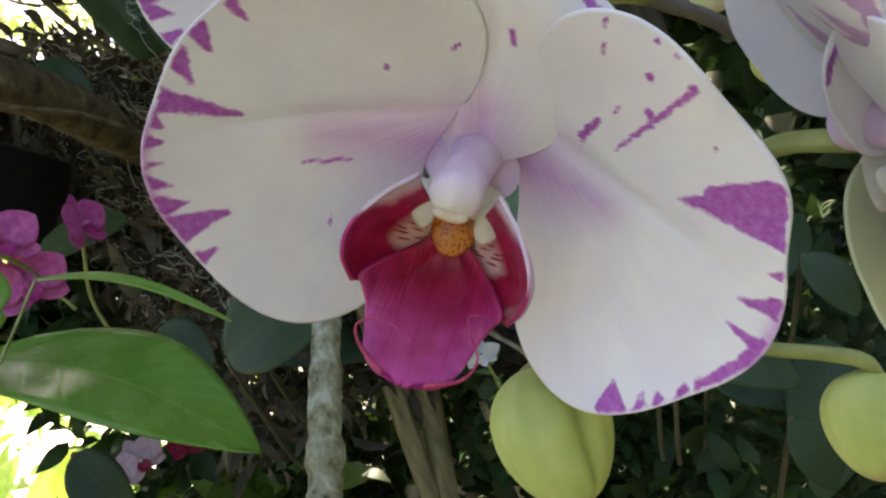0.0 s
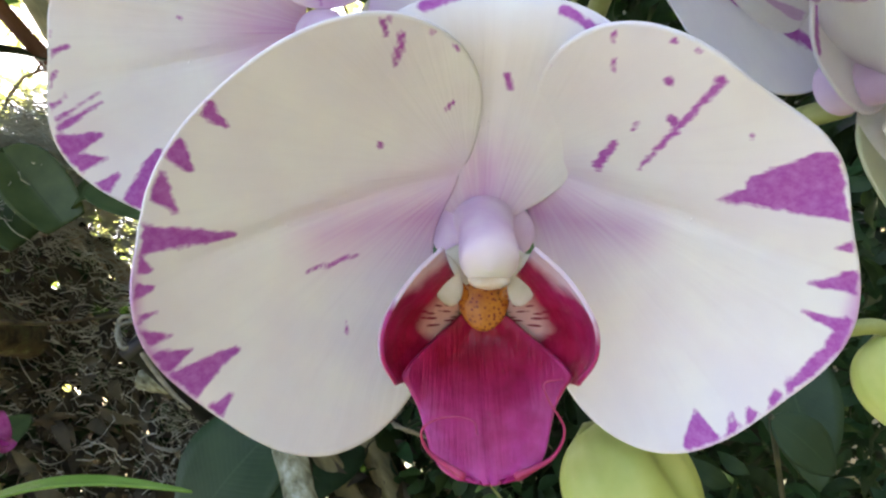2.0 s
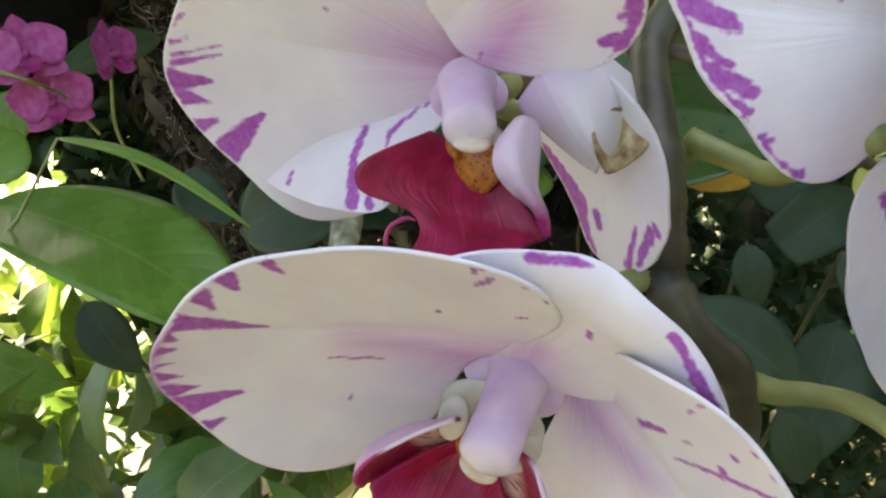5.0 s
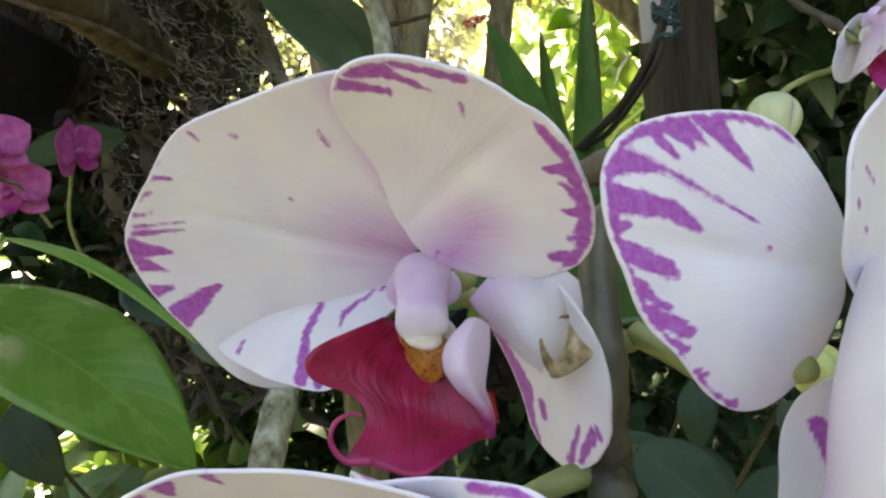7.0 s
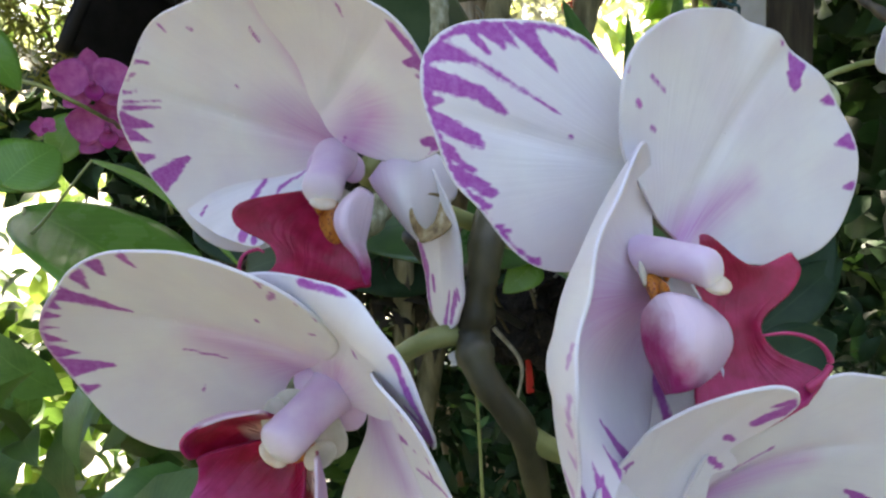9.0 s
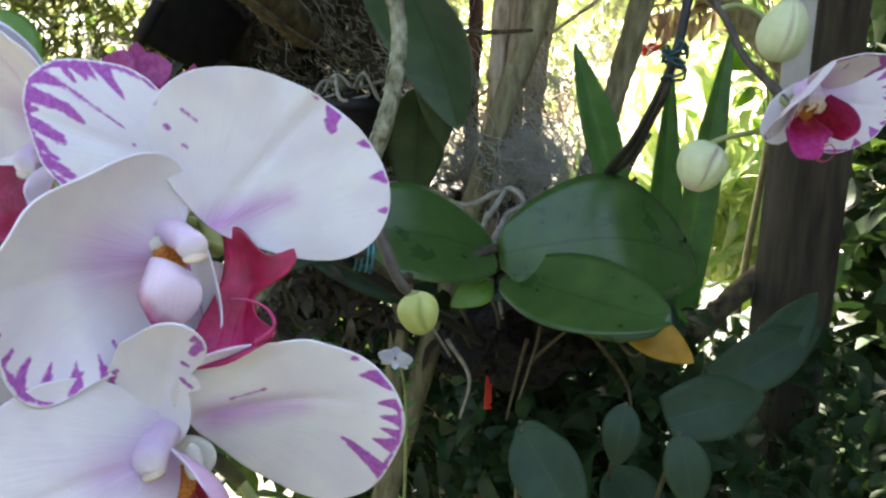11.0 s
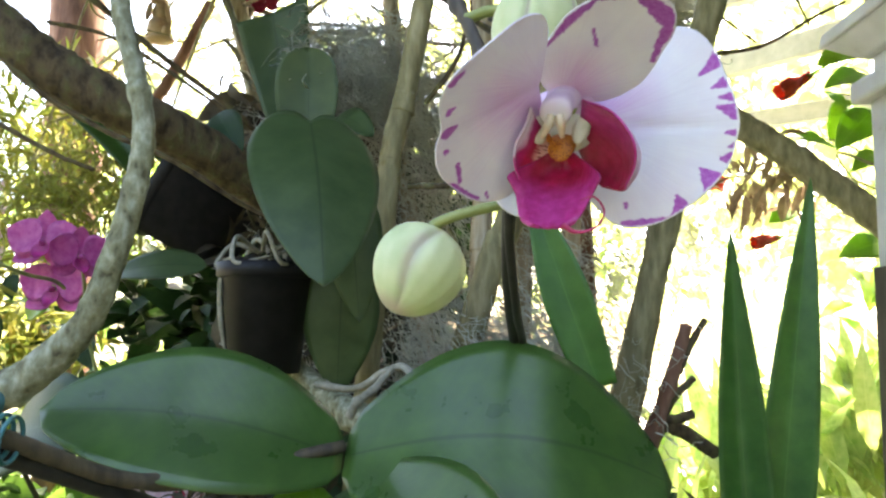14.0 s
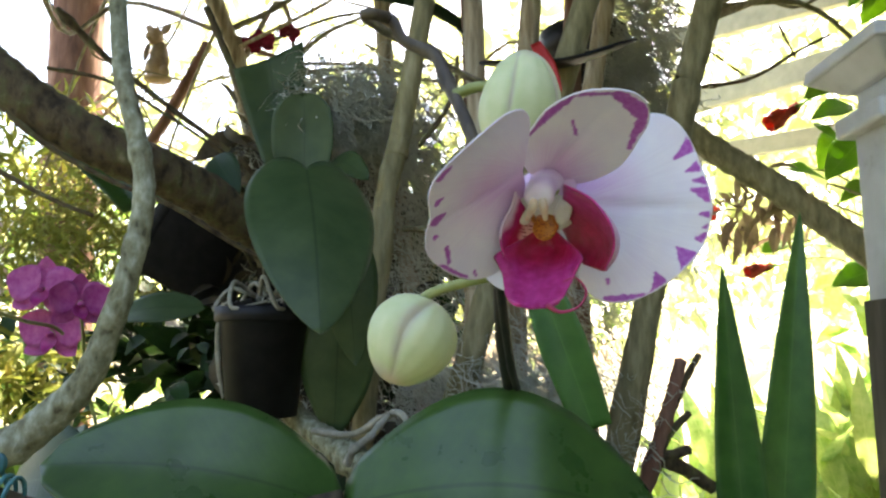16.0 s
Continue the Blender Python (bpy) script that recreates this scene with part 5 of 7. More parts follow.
tube("pedicel", [(-0.2639, 0.0836, 1.1755), (-0.2580, 0.0773, 1.1699), (-0.2506, 0.0704, 1.1652), (-0.2441, 0.0650, 1.1598), (-0.2432, 0.0636, 1.1535)], [0.0016, 0.0017, 0.0018, 0.0019, 0.0016], PEDICEL, spike, "curved green bud stalk", count=30)

spike2 = thing("orchid_spike", (0.0092, 0.2661, 1.3580), "knobbly brown flower spike with one bloom and two buds", "flower spike")
tube("stem", [(0.1141, 0.7773, 1.5242), (0.0219, 0.4872, 1.4480), (-0.0284, 0.2816, 1.3917), (-0.0210, 0.2764, 1.3913), (-0.0156, 0.2760, 1.3821), (-0.0031, 0.2704, 1.3734), (0.0016, 0.2649, 1.3603), (0.0066, 0.2564, 1.3469), (0.0135, 0.2456, 1.3253), (0.0199, 0.2280, 1.3097), (0.0253, 0.2175, 1.2983)], [0.0026, 0.0022, 0.0020, 0.0025, 0.0024, 0.0025, 0.0027, 0.0024, 0.0022, 0.0022, 0.0020], DARK_STEM, spike2, "brown jointed stem", count=70, rough=0.06, knots=0.4, seed=7)
tube("pedicel", [(0.0045, 0.2597, 1.3533), (0.0138, 0.2565, 1.3552), (0.0229, 0.2491, 1.3502), (0.0284, 0.2335, 1.3337)], [0.0022, 0.0020, 0.0018, 0.0018], PEDICEL, spike2, "green bud stalk", count=24)
tube("pedicel", [(0.0199, 0.2280, 1.3097), (0.0253, 0.2175, 1.2983), tuple(FE[0] + np.array((-0.004, 0.012, 0.0))), tuple(FE[0] + np.array((0.0, 0.002, 0.0)))], [0.0022, 0.0020, 0.0020, 0.0022], PEDICEL, spike2, "green flower stalk", count=24)
tube("pedicel", [tuple(FE[0] + np.array((-0.008, 0.016, -0.012))), (0.0261, 0.2317, 1.2847), (0.0161, 0.2350, 1.2830), (0.0023, 0.2386, 1.2799), (-0.0056, 0.2401, 1.2765), tuple(np.array((-0.0104, 0.2422, 1.2626)) + np.array((0.45, 0.25, 0.82)) * 0.0135)], [0.0017, 0.0017, 0.0017, 0.0017, 0.0018, 0.0018], PEDICEL, spike2, "green bud stalk", count=24)
# ---------------------------------------------------------------- ground, distance
def ground():
    n = 70
    s = np.linspace(-1, 1, n)
    x, y = np.meshgrid(np.sign(s) * np.abs(s) ** 2.5 * 80, np.sign(s) * np.abs(s) ** 2.5 * 80, indexing="ij")
    rng = np.random.RandomState(5)
    z = 0.03 * np.sin(x * 1.7 + y * 0.6) + 0.02 * np.cos(y * 2.3) + 0.01 * rng.randn(n, n)
    ob = mesh_object("ground", np.stack([x, y, z], -1).reshape(-1, 3), grid_faces(n, n)[:, ::-1], GROUND)
    return tagged(ob, "garden ground of soil and patchy grass", "ground", kind="structure")


ground()
# Pale sheet kept far larger than a path to add white background glare.
n = 24
px_, py_ = np.meshgrid(np.linspace(-3.5, 9.0, n), np.linspace(1.9, 12.0, n), indexing="ij")
pz_ = 0.075 + 0.012 * np.sin(px_ * 3 + py_ * 2)
tagged(mesh_object("path", np.stack([px_, py_, pz_], -1).reshape(-1, 3), grid_faces(n, n)[:, ::-1], PATHWAY, thick=0.05), "sunlit pale gravel path", "path", kind="structure")


# ---------------------------------------------------------------- leaves
def leaf_geo(base, tip, width, face, bow=0.1, fold=0.15, shape="oval", rows=18, cols=9, curl=0.0, wave=0.0, seed=0, notch=0.0, slant=0.0, dip=0.0):
    """One leaf: midrib from base to tip, arching by bow (share of its length) along its face; fold lifts the halves; notch draws two rounded lobes back
    past the base, slant skews the end, dip sinks the rib at the end; returns verts, faces, uv."""
    b, t = np.array(base, float), np.array(tip, float)
    ax = t - b
    L = np.linalg.norm(ax)
    ax /= L
    f = np.array(face, float)
    f -= ax * (f @ ax)
    f /= np.linalg.norm(f)
    side = np.cross(ax, f)
    s = np.linspace(0, 1, rows)
    if shape == "oval":
        prof = np.sin(np.pi * s**0.8) ** 0.75
    elif shape == "blunt":
        prof = np.clip(np.sin(np.pi * (0.06 + 0.94 * s) ** 0.85), 0, 1) ** 0.45 * (0.55 + 0.45 * np.sin(np.pi * s * 0.9) ** 0.6)
        prof[0] = 0.22
    elif shape == "heart":
        prof = np.clip(np.clip(1 - (np.clip(s - 0.30, 0, 1) / 0.70) ** 1.9, 0, 1) ** 0.8 * np.clip(1 - ((0.30 - s) / 0.42) ** 2 * (s < 0.3), 0, 1) ** 0.5, 0, 1)
    elif shape == "strap":
        prof = np.clip(1.06 - s**3.2, 0.0, 1) * (0.62 + 0.38 * np.sin(np.pi * np.clip(s * 0.8 + 0.1, 0, 1)))
    elif shape == "spoon":
        prof = (0.62 + 0.38 * np.sin(np.pi * np.clip(s * 0.95, 0, 1)) ** 0.8) * np.sqrt(np.clip(1 - np.clip((s - 0.72) / 0.28, 0, 1) ** 2.6, 0, 1))
    elif shape == "cut":
        prof = 0.50 + 0.50 * s**0.8
    elif shape == "toothed":
        prof = np.sin(np.pi * s**0.72) ** 0.8 * (1 + 0.16 * (1 - s) * ((s * 8) % 1.0))
    else:
        prof = np.sin(np.pi * s) ** 0.9
    if shape != "cut":
        prof[-1] = 0.0
    k = np.linspace(-1, 1, cols)
    rng = np.random.RandomState(seed)
    mid = b + ax * (s * L)[:, None] + f * (bow * L * np.sin(np.pi * s) - curl * L * s**2)[:, None]
    wv = wave * L * np.sin(s[:, None] * 9 + rng.rand() * 6 + k[None] * 1.5) * np.abs(k)
    v = mid[:, None] + side * (prof[:, None] * k * width / 2)[..., None] + f * (fold * width / 2 * np.abs(k) ** 1.3 * prof[:, None] + wv)[..., None]
    slide = -notch * width * np.sin(np.pi * np.clip(np.abs(k)[None] * 0.92, 0, 1)) ** 0.8 * (1 - s[:, None]) ** 4 + slant * L * k[None] * s[:, None] - dip * L * np.exp(-((k[None] / 0.3) ** 2)) * s[:, None] ** 6
    v = v + ax * slide[..., None]
    uv = np.stack(np.broadcast_arrays(k[None], s[:, None]), -1)
    return v.reshape(-1, 3), grid_faces(rows, cols), uv.reshape(-1, 2)


def leaf_part(parent, name, base, tip, width, face, mat, label="", thick=0.0012, **kw):
    v, f, uv = leaf_geo(base, tip, width, face, **kw)
    if parent is not None:
        v = v - np.array(parent.location)
    return mesh_object(name, v, f, mat, parent, label, uv=uv, thick=thick)


def leaf_cloud(name, count, spread, size, mat, label, category, seed, up=0.4, slim=0.45, rows=5, kind="stuff", droop=0.1):
    """Many small leaves. spread(rng, n) gives their places."""
    rng = np.random.RandomState(seed)
    at = spread(rng, count)
    count = len(at)
    ax = rng.randn(count, 3)
    ax[:, 2] += up
    ax /= np.linalg.norm(ax, axis=1)[:, None]
    f = rng.randn(count, 3) * 0.7 + np.array([0, -0.2, 1.0])
    f -= ax * (f * ax).sum(1)[:, None]
    f /= np.linalg.norm(f, axis=1)[:, None] + 1e-9
    side = np.cross(ax, f)
    L = size * (0.55 + 0.9 * rng.rand(count))
    s = np.linspace(0, 1, rows)
    prof = np.sin(np.pi * s**0.85) ** 0.8
    prof[-1] = 0.02
    prof[0] = 0.05
    k = np.array([-1.0, 0, 1.0])
    v = at[:, None, None] + ax[:, None, None] * (L[:, None] * s)[:, :, None, None] + f[:, None, None] * (L[:, None] * (droop * np.sin(np.pi * s) - 0.25 * s**2))[:, :, None, None]
    v = v + side[:, None, None] * (L[:, None, None] * slim / 2 * prof[None, :, None] * k)[..., None] + f[:, None, None] * (L[:, None, None] * slim * 0.12 * prof[None, :, None] * np.abs(k))[..., None]
    per = rows * 3
    faces = (grid_faces(rows, 3)[None] + (np.arange(count) * per)[:, None, None]).reshape(-1, 4)
    uv = np.tile(np.stack(np.broadcast_arrays(k[None], s[:, None]), -1).reshape(-1, 2), (count, 1))
    ob = mesh_object(name, v.reshape(-1, 3), faces, mat, uv=uv)
    return tagged(ob, label, category, kind=kind)


def box_spread(lo, hi, power=1.0):
    return lambda rng, n: np.array(lo) + (np.array(hi) - np.array(lo)) * rng.rand(n, 3) ** power


def clump_spread(centers, radius, squash=(1, 1, 1)):
    def f(rng, n):
        c = np.array(centers)[rng.randint(0, len(centers), n)]
        d = rng.randn(n, 3)
        d /= np.linalg.norm(d, axis=1)[:, None]
        return c + d * (rng.rand(n, 1) ** 0.5) * radius * np.array(squash)
    return f


# --- shrunken brown tip of the rolled petal
leaf_part(fb, "withered_tip", (-0.2945, 0.0641, 1.2743), (-0.2997, 0.0634, 1.2666), 0.0078, (-0.35, -0.90, 0.25), BROWN_SCAR, "brown withered petal tip", bow=-0.10, fold=0.9, shape="oval", rows=16, cols=11, wave=0.05, seed=9, thick=0.0004)

# --- the broad-leaved moth orchid in the middle
o2 = thing("moth_orchid_plant", (-0.066, 0.465, 1.163), "broad-leaved moth orchid with glossy dark green leaves mounted on wood", "orchid plant")
leaf_part(o2, "leaf", (-0.066, 0.465, 1.165), (-0.2336, 0.4264, 1.1971), 0.098, (0.1, -0.75, 0.72), LEAF_DARK, "long glossy dark leaf", bow=0.10, fold=0.10, shape="blunt", rows=26, cols=13, curl=0.02)
leaf_part(o2, "leaf", (-0.064, 0.463, 1.166), (0.1353, 0.4673, 1.1520), 0.128, (0.1, -0.80, 0.62), LEAF_DARK, "largest glossy leaf, arching over", bow=0.20, fold=0.10, shape="blunt", rows=28, cols=13, curl=0.0)
leaf_part(o2, "leaf", (-0.060, 0.452, 1.150), (0.0224, 0.3183, 1.1490), 0.080, (-0.05, -0.80, 0.62), LEAF_DARK, "front leaf pointing outward", bow=-0.02, fold=0.16, shape="blunt", rows=24, cols=13, curl=0.06)
leaf_part(o2, "leaf", (-0.0167, 0.4791, 1.1406), (0.0900, 0.4353, 1.1006), 0.080, (0.0, -0.9, 0.4), LEAF_DARK, "lower leaf in shade", bow=0.06, fold=0.05, shape="blunt", rows=20, cols=11)
leaf_part(o2, "leaf", (-0.0703, 0.4605, 1.1418), (-0.1123, 0.4410, 1.1256), 0.030, (0.1, -0.8, 0.5), LEAF_FRESH, "small yellowish leaf", bow=0.16, fold=0.12, shape="oval")
leaf_part(o2, "leaf", (0.0644, 0.4758, 1.0943), (0.1215, 0.4335, 1.0634), 0.040, (0.0, -0.9, 0.4), YELLOW_LEAF, "yellow dying leaf", bow=0.1, fold=0.2, shape="oval")
for k, pts in enumerate((
    [(-0.0644, 0.4811, 1.1683), (-0.0531, 0.5012, 1.1795), (-0.0399, 0.5113, 1.1954), (-0.0250, 0.5112, 1.2031), (-0.0339, 0.5218, 1.2169), (-0.0505, 0.5320, 1.2105), (-0.0702, 0.5422, 1.1998), (-0.1013, 0.5530, 1.2013)],
    [(-0.0678, 0.5017, 1.1841), (-0.0631, 0.5018, 1.1940), (-0.0524, 0.5118, 1.2027), (-0.0415, 0.5220, 1.2158)],
    [(-0.0109, 0.5207, 1.1970), (-0.0273, 0.5108, 1.1881), (-0.0481, 0.5008, 1.1722), (-0.0606, 0.4810, 1.1684)],
)):
    tube("root", pts, np.linspace(0.0032, 0.0024, len(pts)), ROOT, o2, "grey wandering aerial root", count=40, sides=8, rough=0.1, knots=0.3, seed=20 + k)
# Lump filling the dark under the leaves, soil and shadow in one.
v, f = blob_geo(np.array((-0.0025, 0.5563, 1.0523)) - np.array(o2.location), ((0.085, 0, 0.01), (0, 0.06, 0), (0.0, 0.0, 0.040)), 40, 60)
rng = np.random.RandomState(3)
v = v + np.array([noise.noise_vector(Vector(p) * 45) for p in v]) * 0.020 + rng.randn(len(v), 3) * 0.002
mesh_object("root_shadow_mass", v, f, SOIL, o2, "dark root mass with the shadow around it")
c = np.array((-0.0127, 0.4975, 1.0870))
for k in range(16):
    a = c + np.array([rng.uniform(-0.10, 0.10), rng.uniform(-0.02, 0.06), rng.uniform(-0.01, 0.03)])
    d = np.array([rng.uniform(-0.06, 0.06), rng.uniform(-0.03, 0.03), rng.uniform(-0.10, -0.02)])
    # Most roots take the dark bark colour, which stands for shadow here.
    tube("root", [a, a + d * 0.5 + rng.randn(3) * 0.012, a + d + rng.randn(3) * 0.012], [0.0022, 0.0018, 0.0012], ROOT if k % 5 == 0 else BARK_DARK, o2, "", count=14, sides=6, rough=0.1, seed=300 + k)

# --- the orchid hanging in a black pot
o3 = thing("potted_orchid", (-0.170, 0.670, 1.202), "blue-green leaved orchid in a black pot hung among branches", "potted plant")


def pot_geo(center, r0, r1, height, axis=(0, 0, 1), sides=36, square=False):
    ax = np.array(axis, float)
    ax /= np.linalg.norm(ax)
    ref = np.array([0.2, 1, 0.1])
    a = np.cross(ax, ref)
    a /= np.linalg.norm(a)
    b = np.cross(ax, a)
    ang = np.linspace(0, 2 * np.pi, sides, endpoint=False) + 0.2
    if square:
        rr = 1 / np.maximum(np.abs(np.cos(ang)), np.abs(np.sin(ang))) ** 0.85
    else:
        rr = np.ones(sides)
    prof = [(0.0, 0.0), (r0, 0.0), (r0 + (r1 - r0) * 0.85, height * 0.85), (r1 * 1.0, height * 0.86), (r1 * 1.06, height * 0.88), (r1 * 1.07, height), (r1 * 0.99, height), (r1 * 0.96, height * 0.90), (0.0, height * 0.88)]
    v = np.array([np.array(center) + ax * h + (np.cos(ang)[:, None] * a + np.sin(ang)[:, None] * b) * (r * rr)[:, None] for r, h in prof]).reshape(-1, 3)
    return v, grid_faces(len(prof), sides, True)


v, f = pot_geo((0, 0, 0), 0.031, 0.043, 0.098)
mesh_object("pot", v, f, POT, o3, "black plastic pot")
rng = np.random.RandomState(8)
chips = []
for k in range(60):
    a, r = rng.rand() * 6.28, 0.038 * rng.rand() ** 0.5
    d = rng.randn(3)
    chips.append(blob_geo((r * math.cos(a), r * math.sin(a), 0.092 + 0.010 * rng.rand()), (d * 0.004, np.cross(d, (0, 0, 1)) * 0.003, np.array([0, 0.0, 0.0035])), 5, 6))
v, f = join_geo(chips)
tagged(mesh_object("bark_chips", v, f, SOIL, o3), kind="stuff")
for k in range(7):
    a = k * 0.9
    c = np.array([-0.170, 0.670, 1.30])
    pts = [c + (0.012 * math.cos(a), 0.012 * math.sin(a), 0.012), c + (0.034 * math.cos(a + 0.4), 0.034 * math.sin(a + 0.4), 0.018 + 0.004 * (k % 3)), c + (0.046 * math.cos(a + 0.7), 0.046 * math.sin(a + 0.7), -0.002), c + (0.040 * math.cos(a + 1.4), 0.040 * math.sin(a + 1.4), 0.004)]
    tube("root", pts, [0.0024, 0.0022, 0.0020, 0.0014], ROOT, o3, "", count=20, sides=8, rough=0.06, seed=k)
leaf_part(o3, "leaf", (-0.128, 0.632, 1.424), (-0.090, 0.515, 1.272), 0.108, (0.27, -0.72, 0.63), LEAF_BLUE, "broad hanging leaf folded along its rib", bow=0.06, fold=-0.16, shape="heart", rows=32, cols=19, notch=0.16)
leaf_part(o3, "leaf", (-0.095, 0.640, 1.380), (-0.0793, 0.6269, 1.2476), 0.052, (0.15, -0.95, 0.0), LEAF_BLUE, "leaf behind, tip down", bow=0.06, fold=-0.2, shape="oval", rows=22, cols=11)
leaf_part(o3, "leaf", (-0.100, 0.665, 1.315), (-0.104, 0.672, 1.182), 0.070, (0.1, -0.98, 0.1), LEAF_BLUE, "lowest hanging leaf", bow=0.04, fold=-0.1, shape="oval", rows=22, cols=11)
leaf_part(o3, "leaf", (-0.1553, 0.752, 1.4417), (-0.1566, 0.735, 1.5359), 0.066, (0.0, -1.0, -0.25), LEAF_BLUE, "young upright leaf, grooved", bow=-0.05, fold=0.34, shape="spoon", rows=34, cols=15, curl=0.10, dip=0.05)
leaf_part(o3, "leaf", (-0.1832, 0.8, 1.4582), (-0.2114, 0.8, 1.6008), 0.084, (0.25, -0.95, 0.1), LEAF_BLUE, "upright leaf behind, its end bent away", bow=-0.05, fold=0.22, shape="cut", rows=24, cols=13, slant=0.10)
leaf_part(o3, "leaf", (-0.1387, 0.7669, 1.4589), (-0.0820, 0.7199, 1.4347), 0.040, (0.1, -0.8, 0.5), LEAF_BLUE, "small side leaf", bow=0.2, fold=0.1, shape="blunt")
leaf_part(o3, "leaf", (-0.2789, 0.8201, 1.3097), (-0.3925, 0.8222, 1.2976), 0.048, (0.0, -0.75, 0.65), LEAF_BLUE, "leaf held level", bow=0.08, fold=0.08, shape="oval", rows=20, cols=11)
tube("root", [(-0.2017, 0.6602, 1.2962), (-0.2073, 0.6521, 1.2832), (-0.2080, 0.6573, 1.2488), (-0.2038, 0.6618, 1.2193)], [0.0022, 0.0026, 0.0022, 0.0012], ROOT, o3, "dangling grey root", count=24, sides=8, rough=0.08)

# --- tilted black pot with long dark leaves
o4 = thing("tilted_pot", (-0.3458, 1.0283, 1.4048), "black square pot hung askew with long dark leaves", "pot")
ax4 = np.array([-0.80, 0.1, 0.54])
v, f = pot_geo((0.035, 0.0, -0.035), 0.052, 0.066, 0.12, ax4, 40, True)
mesh_object("pot", v, f, POT, o4, "black plastic pot")
leaf_part(o4, "leaf", (-0.3674, 0.9784, 1.4675), (-0.5537, 0.9796, 1.5954), 0.046, (0.2, -0.8, 0.6), LEAF_BLUE, "long dark strap leaf", bow=0.10, fold=0.25, shape="strap", rows=20)
leaf_part(o4, "leaf", (-0.3828, 0.9998, 1.4601), (-0.5766, 1.0061, 1.5543), 0.042, (0.1, -0.7, 0.7), LEAF_DARK, "long dark strap leaf", bow=0.10, fold=0.25, shape="strap", rows=20)
leaf_part(o4, "leaf", (-0.4240, 0.9485, 1.4524), (-0.5665, 0.9555, 1.5706), 0.050, (0.3, -0.8, 0.5), LEAF_DARK, "dark strap leaf", bow=0.12, fold=0.25, shape="strap", rows=20)

# --- long thick branches
def branch(label, pts, radii, mat, name="branch", **kw):
    e = thing(name, pts[0], label, "branch")
    tube("wood", pts, radii, mat, e, **kw)
    return e


branch("curved grey branch spotted with lichen", [(-0.1903, 0.3927, 1.4615), (-0.1834, 0.3911, 1.4143), (-0.1727, 0.3898, 1.3789), (-0.1660, 0.3888, 1.3474), (-0.1687, 0.3879, 1.3158), (-0.1769, 0.3871, 1.2802), (-0.1922, 0.3914, 1.2441), (-0.2166, 0.3913, 1.2190), (-0.2429, 0.3863, 1.1983), (-0.2733, 0.3659, 1.1594), (-0.3060, 0.3452, 1.1094), (-0.3245, 0.3348, 1.0791)], [0.0048, 0.0052, 0.0055, 0.0058, 0.0060, 0.0066, 0.0078, 0.0095, 0.0085, 0.0085, 0.0088, 0.009], BARK_GREY, count=120, sides=16, rough=0.07, knots=0.16, seed=31)
branch("thick dark mossy branch slanting down", [(-0.5477, 0.6861, 1.6145), (-0.4587, 0.6917, 1.5390), (-0.4092, 0.7094, 1.5003), (-0.3532, 0.7372, 1.4697), (-0.3107, 0.7857, 1.4537), (-0.2649, 0.8539, 1.4280), (-0.2118, 0.9415, 1.3890)], [0.024, 0.024, 0.0245, 0.025, 0.026, 0.027, 0.022], BARK_DARK, count=90, sides=20, rough=0.06, knots=0.10, seed=32)
branch("grey-brown branch crossing toward the post", [(0.3503, 1.0768, 1.6112), (0.4143, 1.0647, 1.5563), (0.4763, 1.0422, 1.5042), (0.5277, 1.0195, 1.4530), (0.5773, 0.9875, 1.3968), (0.6287, 0.9576, 1.3269)], [0.019, 0.0195, 0.020, 0.020, 0.020, 0.020], BARK_OLIVE, count=70, sides=18, rough=0.05, knots=0.10, seed=33)
branch("dark branch stub under the branches", [(0.3907, 0.8634, 0.9343), (0.4609, 0.8636, 0.9984), (0.5390, 0.8635, 1.0626)], [0.018, 0.018, 0.018], BARK_DARK, count=30, sides=14, rough=0.08, seed=34)
branch("grey log lying below the pot", [(-0.1989, 0.7450, 1.2708), (-0.1501, 0.6938, 1.2078), (-0.1012, 0.6579, 1.1770), (-0.0574, 0.6207, 1.1551)], [0.010, 0.011, 0.012, 0.012], BARK_GREY, count=40, sides=14, rough=0.09, knots=0.2, seed=35)

tw = thing("broken_twig", (0.2579, 0.9030, 1.1571), "bare broken twig with stubby forks", "twig")
tube("wood", [(0.2809, 0.8887, 1.2513), (0.2677, 0.8969, 1.1975), (0.2512, 0.9051, 1.1436), (0.2281, 0.9174, 1.0629)], [0.0075, 0.0085, 0.009, 0.010], BARK_RED, tw, count=30, rough=0.08, knots=0.2, seed=36)
tube("fork", [(0.3032, 0.8876, 1.2582), (0.2845, 0.8928, 1.2245), (0.2712, 0.8974, 1.1941)], [0.004, 0.005, 0.006], BARK_DARK, tw, count=16, rough=0.1)
tube("fork", [(0.2916, 0.8983, 1.1876), (0.2680, 0.9020, 1.1639), (0.2566, 0.9051, 1.1437)], [0.004, 0.005, 0.006], BARK_DARK, tw, count=16, rough=0.1)
tube("fork", [(0.2919, 0.9050, 1.1440), (0.2648, 0.9061, 1.1370), (0.2478, 0.9041, 1.1503)], [0.006, 0.006, 0.006], BARK_DARK, tw, count=16, rough=0.1)
tube("fork", [(0.3268, 0.9328, 1.0935), (0.2817, 0.9184, 1.1222), (0.2445, 0.9066, 1.1335)], [0.008, 0.009, 0.010], BARK_DARK, tw, count=20, rough=0.1)

# --- upright stems of the shrub, from the ground up
STEMS = "upright stems of the shrub"


def stem_up(pts, radii, mat, label, seed):
    p = np.array(pts)
